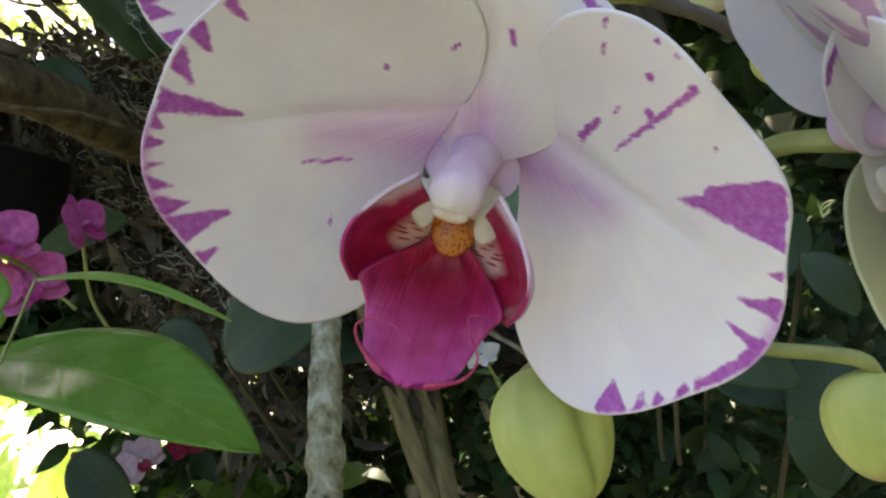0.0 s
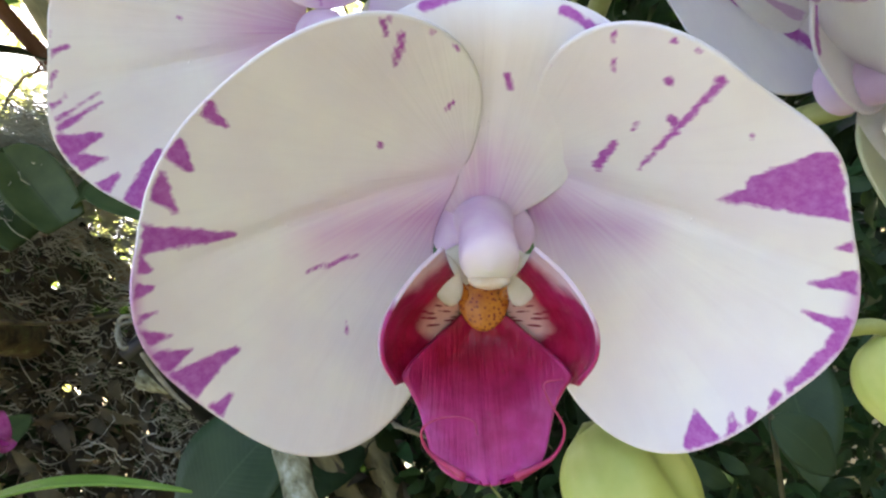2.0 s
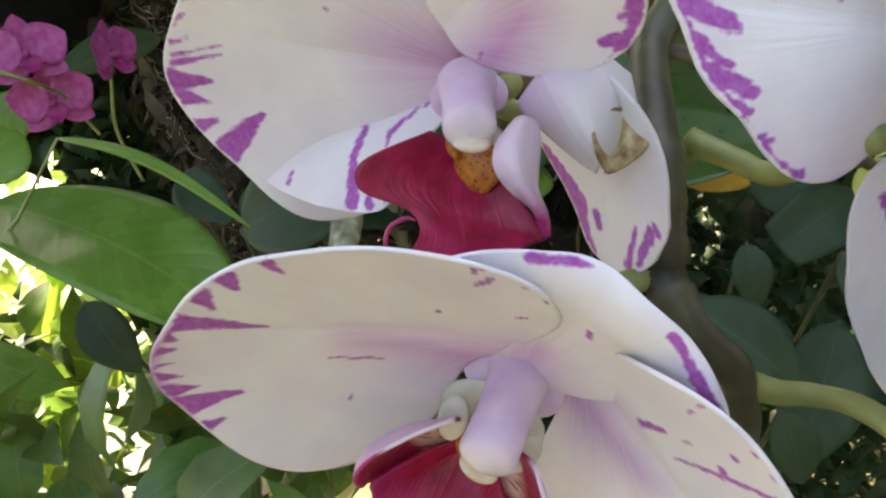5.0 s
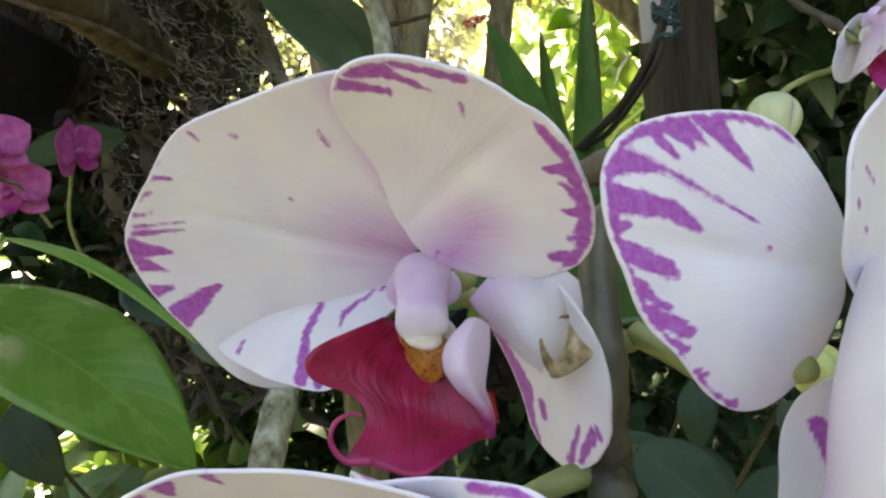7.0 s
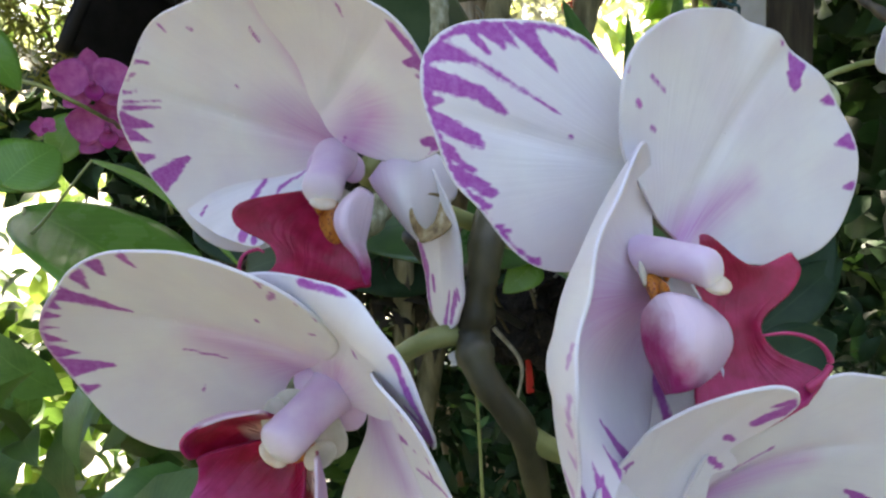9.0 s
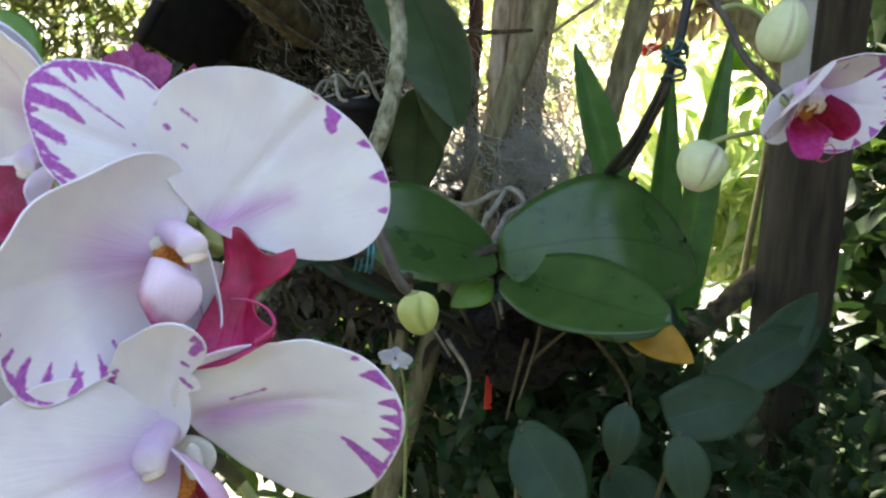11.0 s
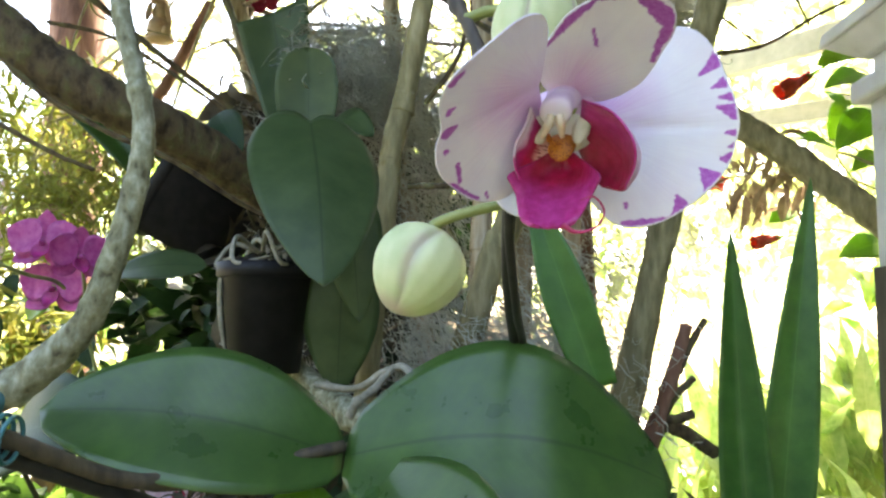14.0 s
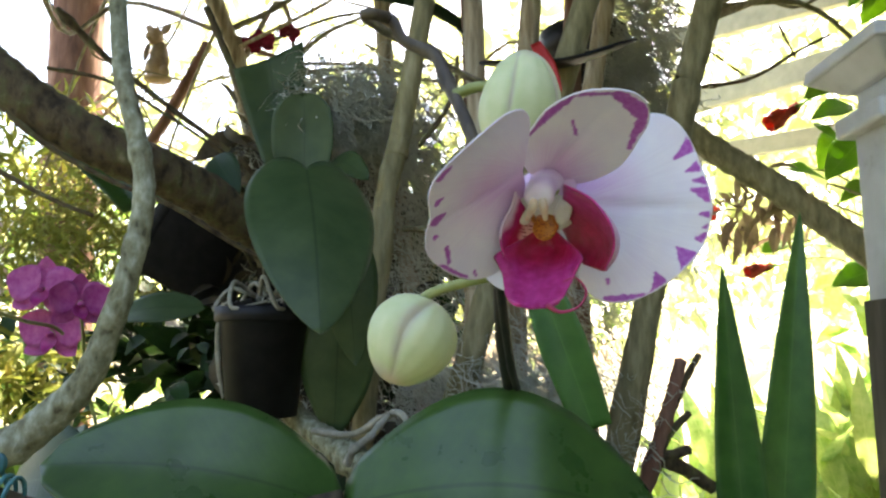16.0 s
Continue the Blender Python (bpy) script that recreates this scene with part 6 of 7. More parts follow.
    lo = p[-1] + (p[-1] - p[-2]) / max(1e-6, abs(p[-1][2] - p[-2][2])) * (p[-1][2] - 0.02)
    lo[:2] = p[-1][:2] + np.clip(lo[:2] - p[-1][:2], -0.35, 0.35)
    lo[2] = 0.0
    hi = p[0] + (p[0] - p[1]) / np.linalg.norm(p[0] - p[1]) * 0.9
    pts = [hi, *p, lo]
    e = thing("shrub_stem", tuple(lo), label, "shrub stem", STEMS)
    tube("bark", pts, [radii[0] * 0.9, *radii, radii[-1] * 1.15], mat, e, count=70, sides=14, rough=0.06, knots=0.12, seed=seed)


stem_up([(-0.0422, 0.7520, 1.5546), (-0.0535, 0.7503, 1.4866), (-0.0675, 0.7487, 1.4185), (-0.0808, 0.7546, 1.2688)], [0.0115] * 4, BARK_OLIVE, "olive-brown slender shrub stem", 41)
stem_up([(0.1296, 0.7883, 1.5697), (0.0887, 0.7855, 1.4413), (0.0510, 0.7833, 1.3342), (0.0100, 0.7808, 1.2129)], [0.0155] * 4, BARK_OLIVE, "slanting olive shrub stem", 42)
stem_up([(0.0313, 0.8109, 1.5747), (0.0351, 0.8069, 1.4441), (0.0293, 0.8039, 1.3351), (0.0258, 0.8004, 1.2116)], [0.0115] * 4, BARK_TAN, "pale peeling shrub stem", 43)
stem_up([(0.0978, 0.8901, 1.6011), (0.0895, 0.8875, 1.5063), (0.0811, 0.8835, 1.3641), (0.0793, 0.8790, 1.2062)], [0.014] * 4, BARK_TAN, "tan shrub stem with peeling bark", 44)
stem_up([(0.0297, 0.9422, 1.6161), (0.0344, 0.9372, 1.4504), (0.0297, 0.9330, 1.3012), (0.0312, 0.9296, 1.1852)], [0.011] * 4, BARK_RED, "dark reddish shrub stem", 45)
stem_up([(0.2074, 1.0086, 1.6409), (0.1826, 1.0053, 1.5079), (0.1605, 1.0020, 1.3750), (0.1467, 0.9977, 1.2157)], [0.014] * 4, BARK_TAN, "tan shrub stem behind", 46)
stem_up([(0.3219, 0.8422, 1.6912), (0.2916, 0.8600, 1.5742), (0.2551, 0.8924, 1.3609), (0.2185, 0.9216, 1.1683)], [0.0165, 0.0165, 0.0170, 0.0175], BARK_OLIVE, "thick grey-olive shrub stem", 47)
stem_up([(-0.0892, 0.9956, 1.6304), (-0.0788, 0.9915, 1.5003), (-0.0430, 0.9843, 1.2837), (-0.0307, 0.9800, 1.1450)], [0.012] * 4, BARK_TAN, "pale shrub stem behind the pot", 48)
stem_up([(0.2009, 1.0954, 1.8237), (0.1940, 1.1362, 1.5543), (0.2144, 1.1770, 1.2851)], [0.016] * 3, BARK_RED, "brown shrub stem in shade", 49)
stem_up([(-0.4306, 1.2377, 1.8929), (-0.3939, 1.2530, 1.7917), (-0.3672, 1.2714, 1.6701)], [0.017] * 3, BARK_TAN, "pale leaning shrub stem", 50)
stem_up([(-1.0615, 1.9280, 1.9037), (-1.0495, 1.9185, 1.5882), (-1.0105, 1.9010, 1.0204), (-0.9727, 1.8863, 0.5473)], [0.072, 0.070, 0.070, 0.070], BARK_RED, "reddish tree trunk behind the sprigs", 51)

# --- black stake with twine, clip, guide wires
st = thing("support_stake", (0.0160, 0.3522, 1.2753), "thin black support stakes tied with teal twine", "plant stake")
tube("stake", [(0.0464, 0.3604, 1.4107), (0.0301, 0.3535, 1.3312), (0.0300, 0.4000, 1.2751), (0.0420, 0.4900, 1.2200), (0.0440, 0.5150, 1.1200)], [0.0036] * 5, BLACK, st, count=30, rough=0.04)
tube("stake", [(0.0356, 0.3615, 1.3359), (0.0273, 0.3607, 1.3018), (0.0370, 0.4250, 1.2539), (0.0480, 0.4900, 1.2200), (0.0500, 0.5150, 1.1200)], [0.0025] * 5, BLACK, st, count=24, rough=0.04)
c = np.array((0.0295, 0.3514, 1.3280))
rng = np.random.RandomState(12)
pts = [c + np.array([0.0085 * math.cos(a * 1.0), 0.0085 * math.sin(a), 0.010 * math.sin(a * 0.31) + 0.002 * rng.randn()]) for a in np.linspace(0, 30, 60)]
tube("twine", pts, [0.0011] * 60, TWINE, st, "dark teal garden twine wound round", count=240, sides=6)
cl = thing("orchid_clip", (-0.1982, 0.3352, 1.1987), "teal plastic spring clip holding the spike to its stake", "plant clip")
c = np.array((-0.1978, 0.3330, 1.1949))
for k in range(4):
    o = np.array([0.0036 * (k - 1.5), 0.0012 * (k - 1.5), -0.0012 * (k - 1.5)])
    pts = [c + o + np.array([0.0022 * math.sin(a) * 0.5, 0.0085 * math.cos(a), 0.0100 * math.sin(a)]) for a in np.linspace(-0.5, 5.6, 14)]
    tube("prong", pts, [0.0011] * 14, TEAL, cl, count=30, sides=8)
v, f = blob_geo(np.array((-0.1996, 0.3325, 1.2091)) - np.array(cl.location), ((0.0045, 0, 0), (0, 0.003, 0), (0.0005, 0, 0.0055)), 14, 20, 6, 0.3)
mesh_object("finger_grip", v, f, TEAL, cl, "ribbed teal grip")
rod = thing("support_rod", (-0.2420, 0.2520, 1.2256), "black rod the spike is clipped to", "plant stake")
tube("rod", [(-0.2428, 0.2520, 1.2261), (-0.2233, 0.2960, 1.2061), (-0.1942, 0.3545, 1.1789), (-0.1110, 0.4804, 1.1052), (-0.0597, 0.5180, 1.0650)], [0.0044, 0.0046, 0.0046, 0.0046, 0.0046], BLACK, rod, count=40, rough=0.03)

for k, pts in enumerate((
    [(-0.5571, 0.7029, 1.4981), (-0.4999, 0.7006, 1.4660), (-0.4117, 0.7170, 1.4170), (-0.3722, 0.7356, 1.4011)],
    [(-0.4602, 0.6811, 1.5172), (-0.4115, 0.6986, 1.4704), (-0.3472, 0.7160, 1.4341), (-0.2861, 0.7337, 1.4089), (-0.2241, 0.7711, 1.3709), (-0.1560, 0.8086, 1.3412)],
    [(-0.3105, 0.8627, 1.6962), (-0.2716, 0.8553, 1.6110), (-0.2409, 0.8464, 1.5359), (-0.2116, 0.8346, 1.4804)],
    [(-0.5306, 0.9102, 1.7192), (-0.4701, 0.9190, 1.6603), (-0.3870, 0.9289, 1.5942), (-0.2997, 0.9484, 1.5310), (-0.2592, 0.9746, 1.4913)],
    [(-0.5450, 0.9220, 1.6412), (-0.4623, 0.9246, 1.6233), (-0.3794, 0.9317, 1.5757), (-0.2844, 0.9512, 1.5124)],
    [(-0.0315, 0.7436, 1.4778), (-0.0081, 0.7391, 1.5073), (0.0065, 0.7347, 1.5367), (0.0092, 0.7293, 1.5718)],
    [(-0.0440, 0.6869, 1.3776), (-0.0061, 0.6859, 1.3781), (0.0419, 0.7050, 1.3838)],
    [(0.5567, 1.5461, 1.8490), (0.6702, 1.5429, 1.8686), (0.7834, 1.5331, 1.9319), (0.8463, 1.5282, 1.9636)],
    [(0.5686, 1.5328, 1.9365), (0.6575, 1.5420, 1.8747)],
    [(0.7324, 1.5247, 1.9877), (0.7709, 1.5360, 1.9131)],
)):
    e = thing("twig", pts[0], "thin dark bare twig among the branches", "twig", "thin bare twigs")
    tube("wood", pts, np.linspace(0.0030, 0.0022, len(pts)) * (1.6 if k in (2, 3, 7) else 1.0), BARK_DARK, e, count=40, sides=8, rough=0.1, knots=0.3, seed=60 + k)
branch("bare brown fork against the light", [(-0.5149, 1.4377, 1.9091), (-0.5674, 1.4520, 1.8150), (-0.6083, 1.4628, 1.7444), (-0.6376, 1.4691, 1.7032)], [0.011, 0.012, 0.012, 0.012], BARK_RED, count=24, sides=10, rough=0.08, seed=71)

rng = np.random.RandomState(77)
HOLD = (((-1.0524, 1.9250, 1.8091), (-1.0395, 1.9137, 1.4304)), ((-0.4414, 1.2285, 1.9537), (-0.3780, 1.2622, 1.7309)), ((-1.0561, 1.9334, 2.0932), (-1.0524, 1.9250, 1.8091)), ((0.3531, 0.9545, 1.7507), (0.3534, 0.9592, 1.7195)))
for k in range(44):
    lo, hi = (np.array(q) for q in HOLD[3 if k >= 36 else k % 3])
    p = lo + (hi - lo) * rng.rand()
    d = np.array([rng.uniform(-0.5, 1.0) if k < 36 else rng.uniform(0.2, 1.0), rng.uniform(-0.1, 0.5), rng.uniform(-0.35, 0.75)])
    pts = [p]
    for j in range(5):
        d = d + rng.randn(3) * 0.28
        p = p + d / np.linalg.norm(d) * rng.uniform(0.12, 0.26)
        pts.append(p)
    e = thing("bare_branch", tuple(pts[0]), "thin bare branch against the bright garden", "branch", "bare branches in the garden")
    tube("wood", pts, np.linspace(0.006, 0.0015, 6) * rng.uniform(0.5, 1.2), BARK_OLIVE if k % 2 else BARK_TAN, e, count=24, sides=6, rough=0.06, knots=0.3, seed=200 + k)
    for j in (2, 3):
        tube("fork", [pts[j], pts[j] + np.array([rng.uniform(-0.1, 0.1), 0.02, rng.uniform(-0.04, 0.09)]), pts[j] + np.array([rng.uniform(-0.2, 0.2), 0.04, rng.uniform(-0.08, 0.20)])], [0.003, 0.002, 0.001], BARK_OLIVE, e, count=12, sides=6)

# --- left: fresh leaf, thin lime leaf
lf = thing("climber_leaf", (-0.4376, 0.4808, 1.2375), "large fresh green leaf of a climber, glossy with raised veins", "leaf")
leaf_part(lf, "blade", (-0.4376, 0.4808, 1.2375), (-0.328, 0.374, 1.126), 0.094, (0.35, -0.45, 0.82), LEAF_FRESH, bow=0.10, fold=0.14, shape="oval", rows=30, cols=15, wave=0.01)
lf2 = thing("climber_leaf", (-0.3872, 0.4411, 1.2663), "narrow lime green leaf arching sideways", "leaf")
leaf_part(lf2, "blade", (-0.3872, 0.4411, 1.2663), (-0.3143, 0.3538, 1.2029), 0.009, (0.1, -0.25, 0.95), LEAF_LIME, bow=0.09, fold=0.2, shape="oval", rows=26, cols=7)
tube("petiole", [(-0.3872, 0.4411, 1.2663), (-0.43, 0.44, 1.225), (-0.4376, 0.4808, 1.2375)], [0.0008, 0.0011, 0.0013], PEDICEL, lf2, count=16, sides=6)
for k, (a, b, w) in enumerate((((-0.4293, 0.3927, 1.2609), (-0.4010, 0.4125, 1.2771), 0.04), ((-0.4445, 0.4458, 1.3548), (-0.4187, 0.4439, 1.3117), 0.030), ((-0.4209, 0.7723, 1.2933), (-0.4560, 0.7795, 1.2462), 0.045), ((-0.4993, 0.5945, 1.2597), (-0.4304, 0.6122, 1.2375), 0.04))):
    e = thing("climber_leaf", a, "fresh green leaf of the climber beside the branch", "leaf", "climber leaves")
    leaf_part(e, "blade", a, b, w, (0.2, -0.7, 0.7), LEAF_LIME if k == 3 else LEAF_FRESH, bow=0.08, fold=0.12, shape="oval", rows=20, cols=9, seed=k)


# --- magenta orchids and other small blooms
def small_orchid(at, face, size, mat, lip_mat, label, group, seed):
    e = thing("small_orchid", at, label, "flower", group)
    rng = np.random.RandomState(seed)
    f = np.array(face, float)
    f /= np.linalg.norm(f)
    x = np.cross((0, 0, 1), f)
    x /= np.linalg.norm(x)
    y = np.cross(f, x)
    rot = rng.rand() * 0.5 - 0.25
    for k, (a, ln, wd, nm) in enumerate(((90, 0.5, 0.36, "sepal"), (215, 0.5, 0.34, "sepal"), (325, 0.5, 0.34, "sepal"), (160, 0.56, 0.58, "petal"), (20, 0.56, 0.58, "petal"))):
        t = radians(a) + rot
        d = x * math.cos(t) + y * math.sin(t)
        z = 0.05 if nm == "petal" else 0.0
        b = d * size * 0.04 + f * size * z
        tip = d * size * ln + f * size * (z + 0.12 * rng.rand())
        v, fc, uv = leaf_geo(b, tip, size * wd, f, bow=-0.10, fold=0.12, shape="oval", rows=12, cols=9)
        mesh_object(nm, v, fc, mat, e, uv=uv, thick=0.0004)
    v, fc, uv = leaf_geo(f * size * 0.06, -y * size * 0.26 + f * size * 0.22, size * 0.26, f, bow=-0.2, fold=0.35, shape="oval", rows=12, cols=9)
    mesh_object("lip", v, fc, lip_mat, e, "darker lip", uv=uv, thick=0.0004)
    v, fc = blob_geo(f * size * 0.10, (x * size * 0.05, y * size * 0.05, f * size * 0.08), 8, 10)
    mesh_object("column", v, fc, mat, e)
    return e


G1_ = "magenta orchids in a cluster"
small_orchid((-0.3991, 0.7035, 1.3202), (0.1, -0.9, 0.1), 0.066, MAGENTA, MAGENTA_DARK, "bright magenta orchid bloom in a cluster", G1_, 1)
small_orchid((-0.3941, 0.7200, 1.2771), (-0.1, -0.9, 0.0), 0.068, MAGENTA, MAGENTA_DARK, "bright magenta orchid bloom in a cluster", G1_, 2)
small_orchid((-0.3380, 0.6543, 1.3031), (0.75, -0.6, 0.0), 0.056, MAGENTA, MAGENTA_DARK, "bright magenta orchid bloom turned aside", G1_, 3)
small_orchid((-0.4339, 0.6137, 1.2869), (0.1, -0.9, 0.0), 0.018, MAGENTA, MAGENTA_DARK, "small magenta orchid bloom half open", G1_, 4)
ms = thing("orchid_spike", (-0.3500, 0.5907, 1.2562), "thin stems of the magenta orchids", "flower spike")
tube("stem", [(-0.4930, 0.6366, 1.3349), (-0.4372, 0.6148, 1.3227), (-0.4044, 0.6034, 1.3028), (-0.3900, 0.6600, 1.2880), (-0.3850, 0.7150, 1.2800), (-0.3700, 0.7300, 1.2389)], [0.0015, 0.0016, 0.0018, 0.0018, 0.0018, 0.0018], PEDICEL, ms, count=40, sides=8)
tube("stem", [(-0.3390, 0.6600, 1.3000), (-0.3450, 0.6800, 1.2800), (-0.3550, 0.7100, 1.2389), (-0.3500, 0.7300, 1.1853)], [0.0014, 0.0016, 0.0018, 0.0018], PEDICEL, ms, count=30, sides=8)
G2_ = "pale pink orchids below"
small_orchid((-0.4291, 1.0457, 1.0039), (0.1, -0.95, 0.1), 0.062, PINK, CRIMSON, "pale pink orchid bloom far below", G2_, 5)
small_orchid((-0.3798, 1.0447, 1.0137), (0.1, -0.95, 0.1), 0.068, PINK, CRIMSON, "pale pink orchid bloom far below", G2_, 6)
small_orchid((-0.3201, 1.0330, 1.0032), (0.1, -0.95, 0.1), 0.052, CRIMSON, CRIMSON, "red orchid bloom far below", G2_, 7)
G3_ = "crimson orchids up high"
small_orchid((-0.3469, 1.2482, 1.8225), (0.0, -0.95, -0.1), 0.052, CRIMSON, CRIMSON, "small crimson orchid bloom", G3_, 8)
small_orchid((-0.2968, 1.2453, 1.8412), (0.3, -0.9, -0.1), 0.040, CRIMSON, CRIMSON, "small crimson orchid bloom", G3_, 9)
small_orchid((-0.3808, 1.2480, 1.8243), (-0.5, -0.8, -0.1), 0.026, CRIMSON, CRIMSON, "small crimson orchid bloom", G3_, 10)
small_orchid((-0.1662, 0.3944, 1.0991), (-0.2, -0.6, -0.3), 0.026, BLUE_WHITE, BLUE_WHITE, "small pale blue drooping bloom", "pale blue blooms", 11)
herb = thing("small_herb", (-0.1622, 0.4004, 1.0931), "slender green herb under the pale blue bloom", "herb")
tube("stem", [(-0.1622, 0.4004, 1.0951), (-0.1562, 0.4064, 1.0641), (-0.1542, 0.4144, 0.9991), (-0.1542, 0.4244, 0.8791)], [0.0009, 0.0012, 0.0014, 0.0016], PEDICEL, herb, count=24, sides=6)
for k in range(12):
    h_ = k / 11
    p_ = np.array((-0.1582, 0.4044, 1.0851)) + np.array((0.005 * h_, 0.012 * h_, -0.075 * h_))
    leaf_part(herb, "leaf", tuple(p_), tuple(p_ + np.array((0.013 * math.cos(k * 2.4), 0.013 * math.sin(k * 2.4), 0.006))), 0.005, (0.0, -0.5, 0.9), LEAF_MID, bow=0.1, fold=0.2, shape="oval", rows=8, cols=5, thick=0.0004)
for k, (p, g) in enumerate((((-0.7767, 1.2068, 1.4332), 0.030), ((-0.7720, 1.2055, 1.3923), 0.034), ((-0.7736, 1.2045, 1.3584), 0.034), ((-0.7813, 1.2081, 1.4742), 0.026), ((-0.3296, 1.1145, 1.3698), 0.030))):
    small_orchid(p, (0.1, -0.9, 0.1), g, PINK, MAGENTA, "small pink bloom among yellow sprigs", "small pink blooms", 20 + k)


def hibiscus(at, along, size, open_):
    e = thing("hibiscus_flower", at, "red hibiscus flower hanging half closed" if not open_ else "open red hibiscus flower", "flower", "red hibiscus flowers")
    a = np.array(along, float)
    a /= np.linalg.norm(a)
    u = np.cross(a, (0.2, 0.9, 0.3))
    u /= np.linalg.norm(u)
    w = np.cross(a, u)
    for k in range(5):
        t = k * 2 * math.pi / 5
        d = u * math.cos(t) + w * math.sin(t)
        v, f, uv = leaf_geo(a * size * 0.1, a * size * (1.0 if not open_ else 0.5) + d * size * (0.21 if not open_ else 0.62), size * (0.40 if not open_ else 0.55), d if not open_ else a, bow=0.08 if open_ else 0.05, fold=0.2 if open_ else -0.3, shape="oval" if open_ else "cut", rows=14, cols=11, wave=0.02 if open_ else 0.045, seed=k)
        mesh_object("petal", v, f, HIBISCUS, e, uv=uv, thick=0.0005)
    v, f = tube_geo([-a * size * 0.5 + w * size * 0.15, -a * size * 0.1, a * size * 0.2], [size * 0.02, size * 0.035, size * 0.09], 12, 10)
    mesh_object("calyx", v, f, LEAF_FRESH, e)
    return e


hibiscus((0.7944, 1.57, 1.8189), (-0.85, 0.0, -0.52), 0.092, False)
hibiscus((0.7687, 1.7, 1.4661), (-0.97, -0.1, -0.22), 0.072, False)
hibiscus((0.6539, 1.7777, 1.6226), (-0.5, -0.6, -0.5), 0.05, True)

# --- strap leaves
G4_ = "tall strap leaves"
for k, (b, t, w) in enumerate((
    ((0.3600, 0.8931, 0.8213), (0.3453, 0.9111, 1.3696), 0.062),
    ((0.3753, 0.9149, 0.8105), (0.4532, 0.9204, 1.4405), 0.066),
    ((0.1209, 0.6140, 1.1972), (0.0634, 0.6238, 1.3648), 0.040),
)):
    e = thing("strap_leaf", b, "tall sword-shaped green leaf standing upright", "leaf", G4_)
    leaf_part(e, "blade", b, t, w, (-0.2, -1.0, 0.1), LEAF_STRAP, bow=-0.03 + 0.02 * k, fold=0.36, shape="strap", rows=30, cols=9, seed=k)
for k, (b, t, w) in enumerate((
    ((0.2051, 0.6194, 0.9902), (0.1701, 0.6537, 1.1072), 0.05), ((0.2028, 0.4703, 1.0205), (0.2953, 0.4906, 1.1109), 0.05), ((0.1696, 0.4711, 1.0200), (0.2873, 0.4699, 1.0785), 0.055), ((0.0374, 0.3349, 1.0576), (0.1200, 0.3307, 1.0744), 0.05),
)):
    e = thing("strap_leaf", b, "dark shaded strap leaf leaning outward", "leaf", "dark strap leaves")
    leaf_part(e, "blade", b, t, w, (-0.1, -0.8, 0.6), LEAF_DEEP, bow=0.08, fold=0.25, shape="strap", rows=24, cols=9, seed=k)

# --- white post with cap, rails
post = thing("white_post", (0.535, 0.815, 0.0), "white painted wooden post with a moulded cap, brown in front", "post")


def box_geo(lo, hi, top=1.0):
    (x0, y0, z0), (x1, y1, z1) = lo, hi
    cx, cy, hx, hy = (x0 + x1) / 2, (y0 + y1) / 2, (x1 - x0) / 2, (y1 - y0) / 2
    v = [(cx - hx, cy - hy, z0), (cx + hx, cy - hy, z0), (cx + hx, cy + hy, z0), (cx - hx, cy + hy, z0), (cx - hx * top, cy - hy * top, z1), (cx + hx * top, cy - hy * top, z1), (cx + hx * top, cy + hy * top, z1), (cx - hx * top, cy + hy * top, z1)]
    return np.array(v), [[3, 2, 1, 0], [4, 5, 6, 7], [0, 1, 5, 4], [1, 2, 6, 5], [2, 3, 7, 6], [3, 0, 4, 7]]


def bevelled(name, geo, mat, parent, label="", width=0.003):
    ob = mesh_object(name, geo[0], geo[1], mat, parent, label, smooth=False)
    bv = ob.modifiers.new("edge", "BEVEL")
    bv.width, bv.segments = width, 2
    return ob


zc = (0.4833, 0.7958, 1.5282)[2]
bevelled("shaft", box_geo((-0.044, -0.035, 0), (0.035, 0.035, zc)), WHITE_PAINT, post)
bevelled("collar", box_geo((-0.062, -0.050, zc - 0.012), (0.047, 0.047, zc + 0.014)), WHITE_PAINT, post, width=0.005)
bevelled("neck", box_geo((-0.037, -0.037, zc + 0.012), (0.037, 0.037, zc + 0.045)), WHITE_PAINT, post)
bevelled("cap", box_geo((-0.046, -0.046, zc + 0.045), (0.046, 0.046, zc + 0.070), 1.65), WHITE_PAINT, post)
bevelled("cap_top", box_geo((-0.080, -0.080, zc + 0.070), (0.080, 0.080, zc + 0.088), 0.96), WHITE_PAINT, post)
# Added panel: the dimness of the lower side is put into its colour.
bevelled("side_shade_panel", box_geo((-0.0495, -0.0345, 0.0), (-0.0445, 0.036, 1.32)), SIDE_SHADE, post, "thin dark panel standing for shade on the side", 0.001)
# Thin panel that turns the whole front face brown.
bevelled("front_panel", box_geo((-0.0495, -0.042, 0.0), (0.036, -0.036, zc - 0.02)), BROWN_WOOD, post, "thin brown panel over the front", 0.001)


def rail(a, b, hgt, dep, label):
    a, b = np.array(a), np.array(b)
    d = (b - a) / np.linalg.norm(b - a)
    s = np.cross(d, (0, 0, 1))
    s /= np.linalg.norm(s)
    u = np.cross(s, d)
    v = np.array([p - a + s * dep * i + u * hgt * j for p in (a, b) for i, j in ((-0.5, -0.5), (0.5, -0.5), (0.5, 0.5), (-0.5, 0.5))])
    e = thing("white_rail", tuple(a), label, "rail", "white painted rails")
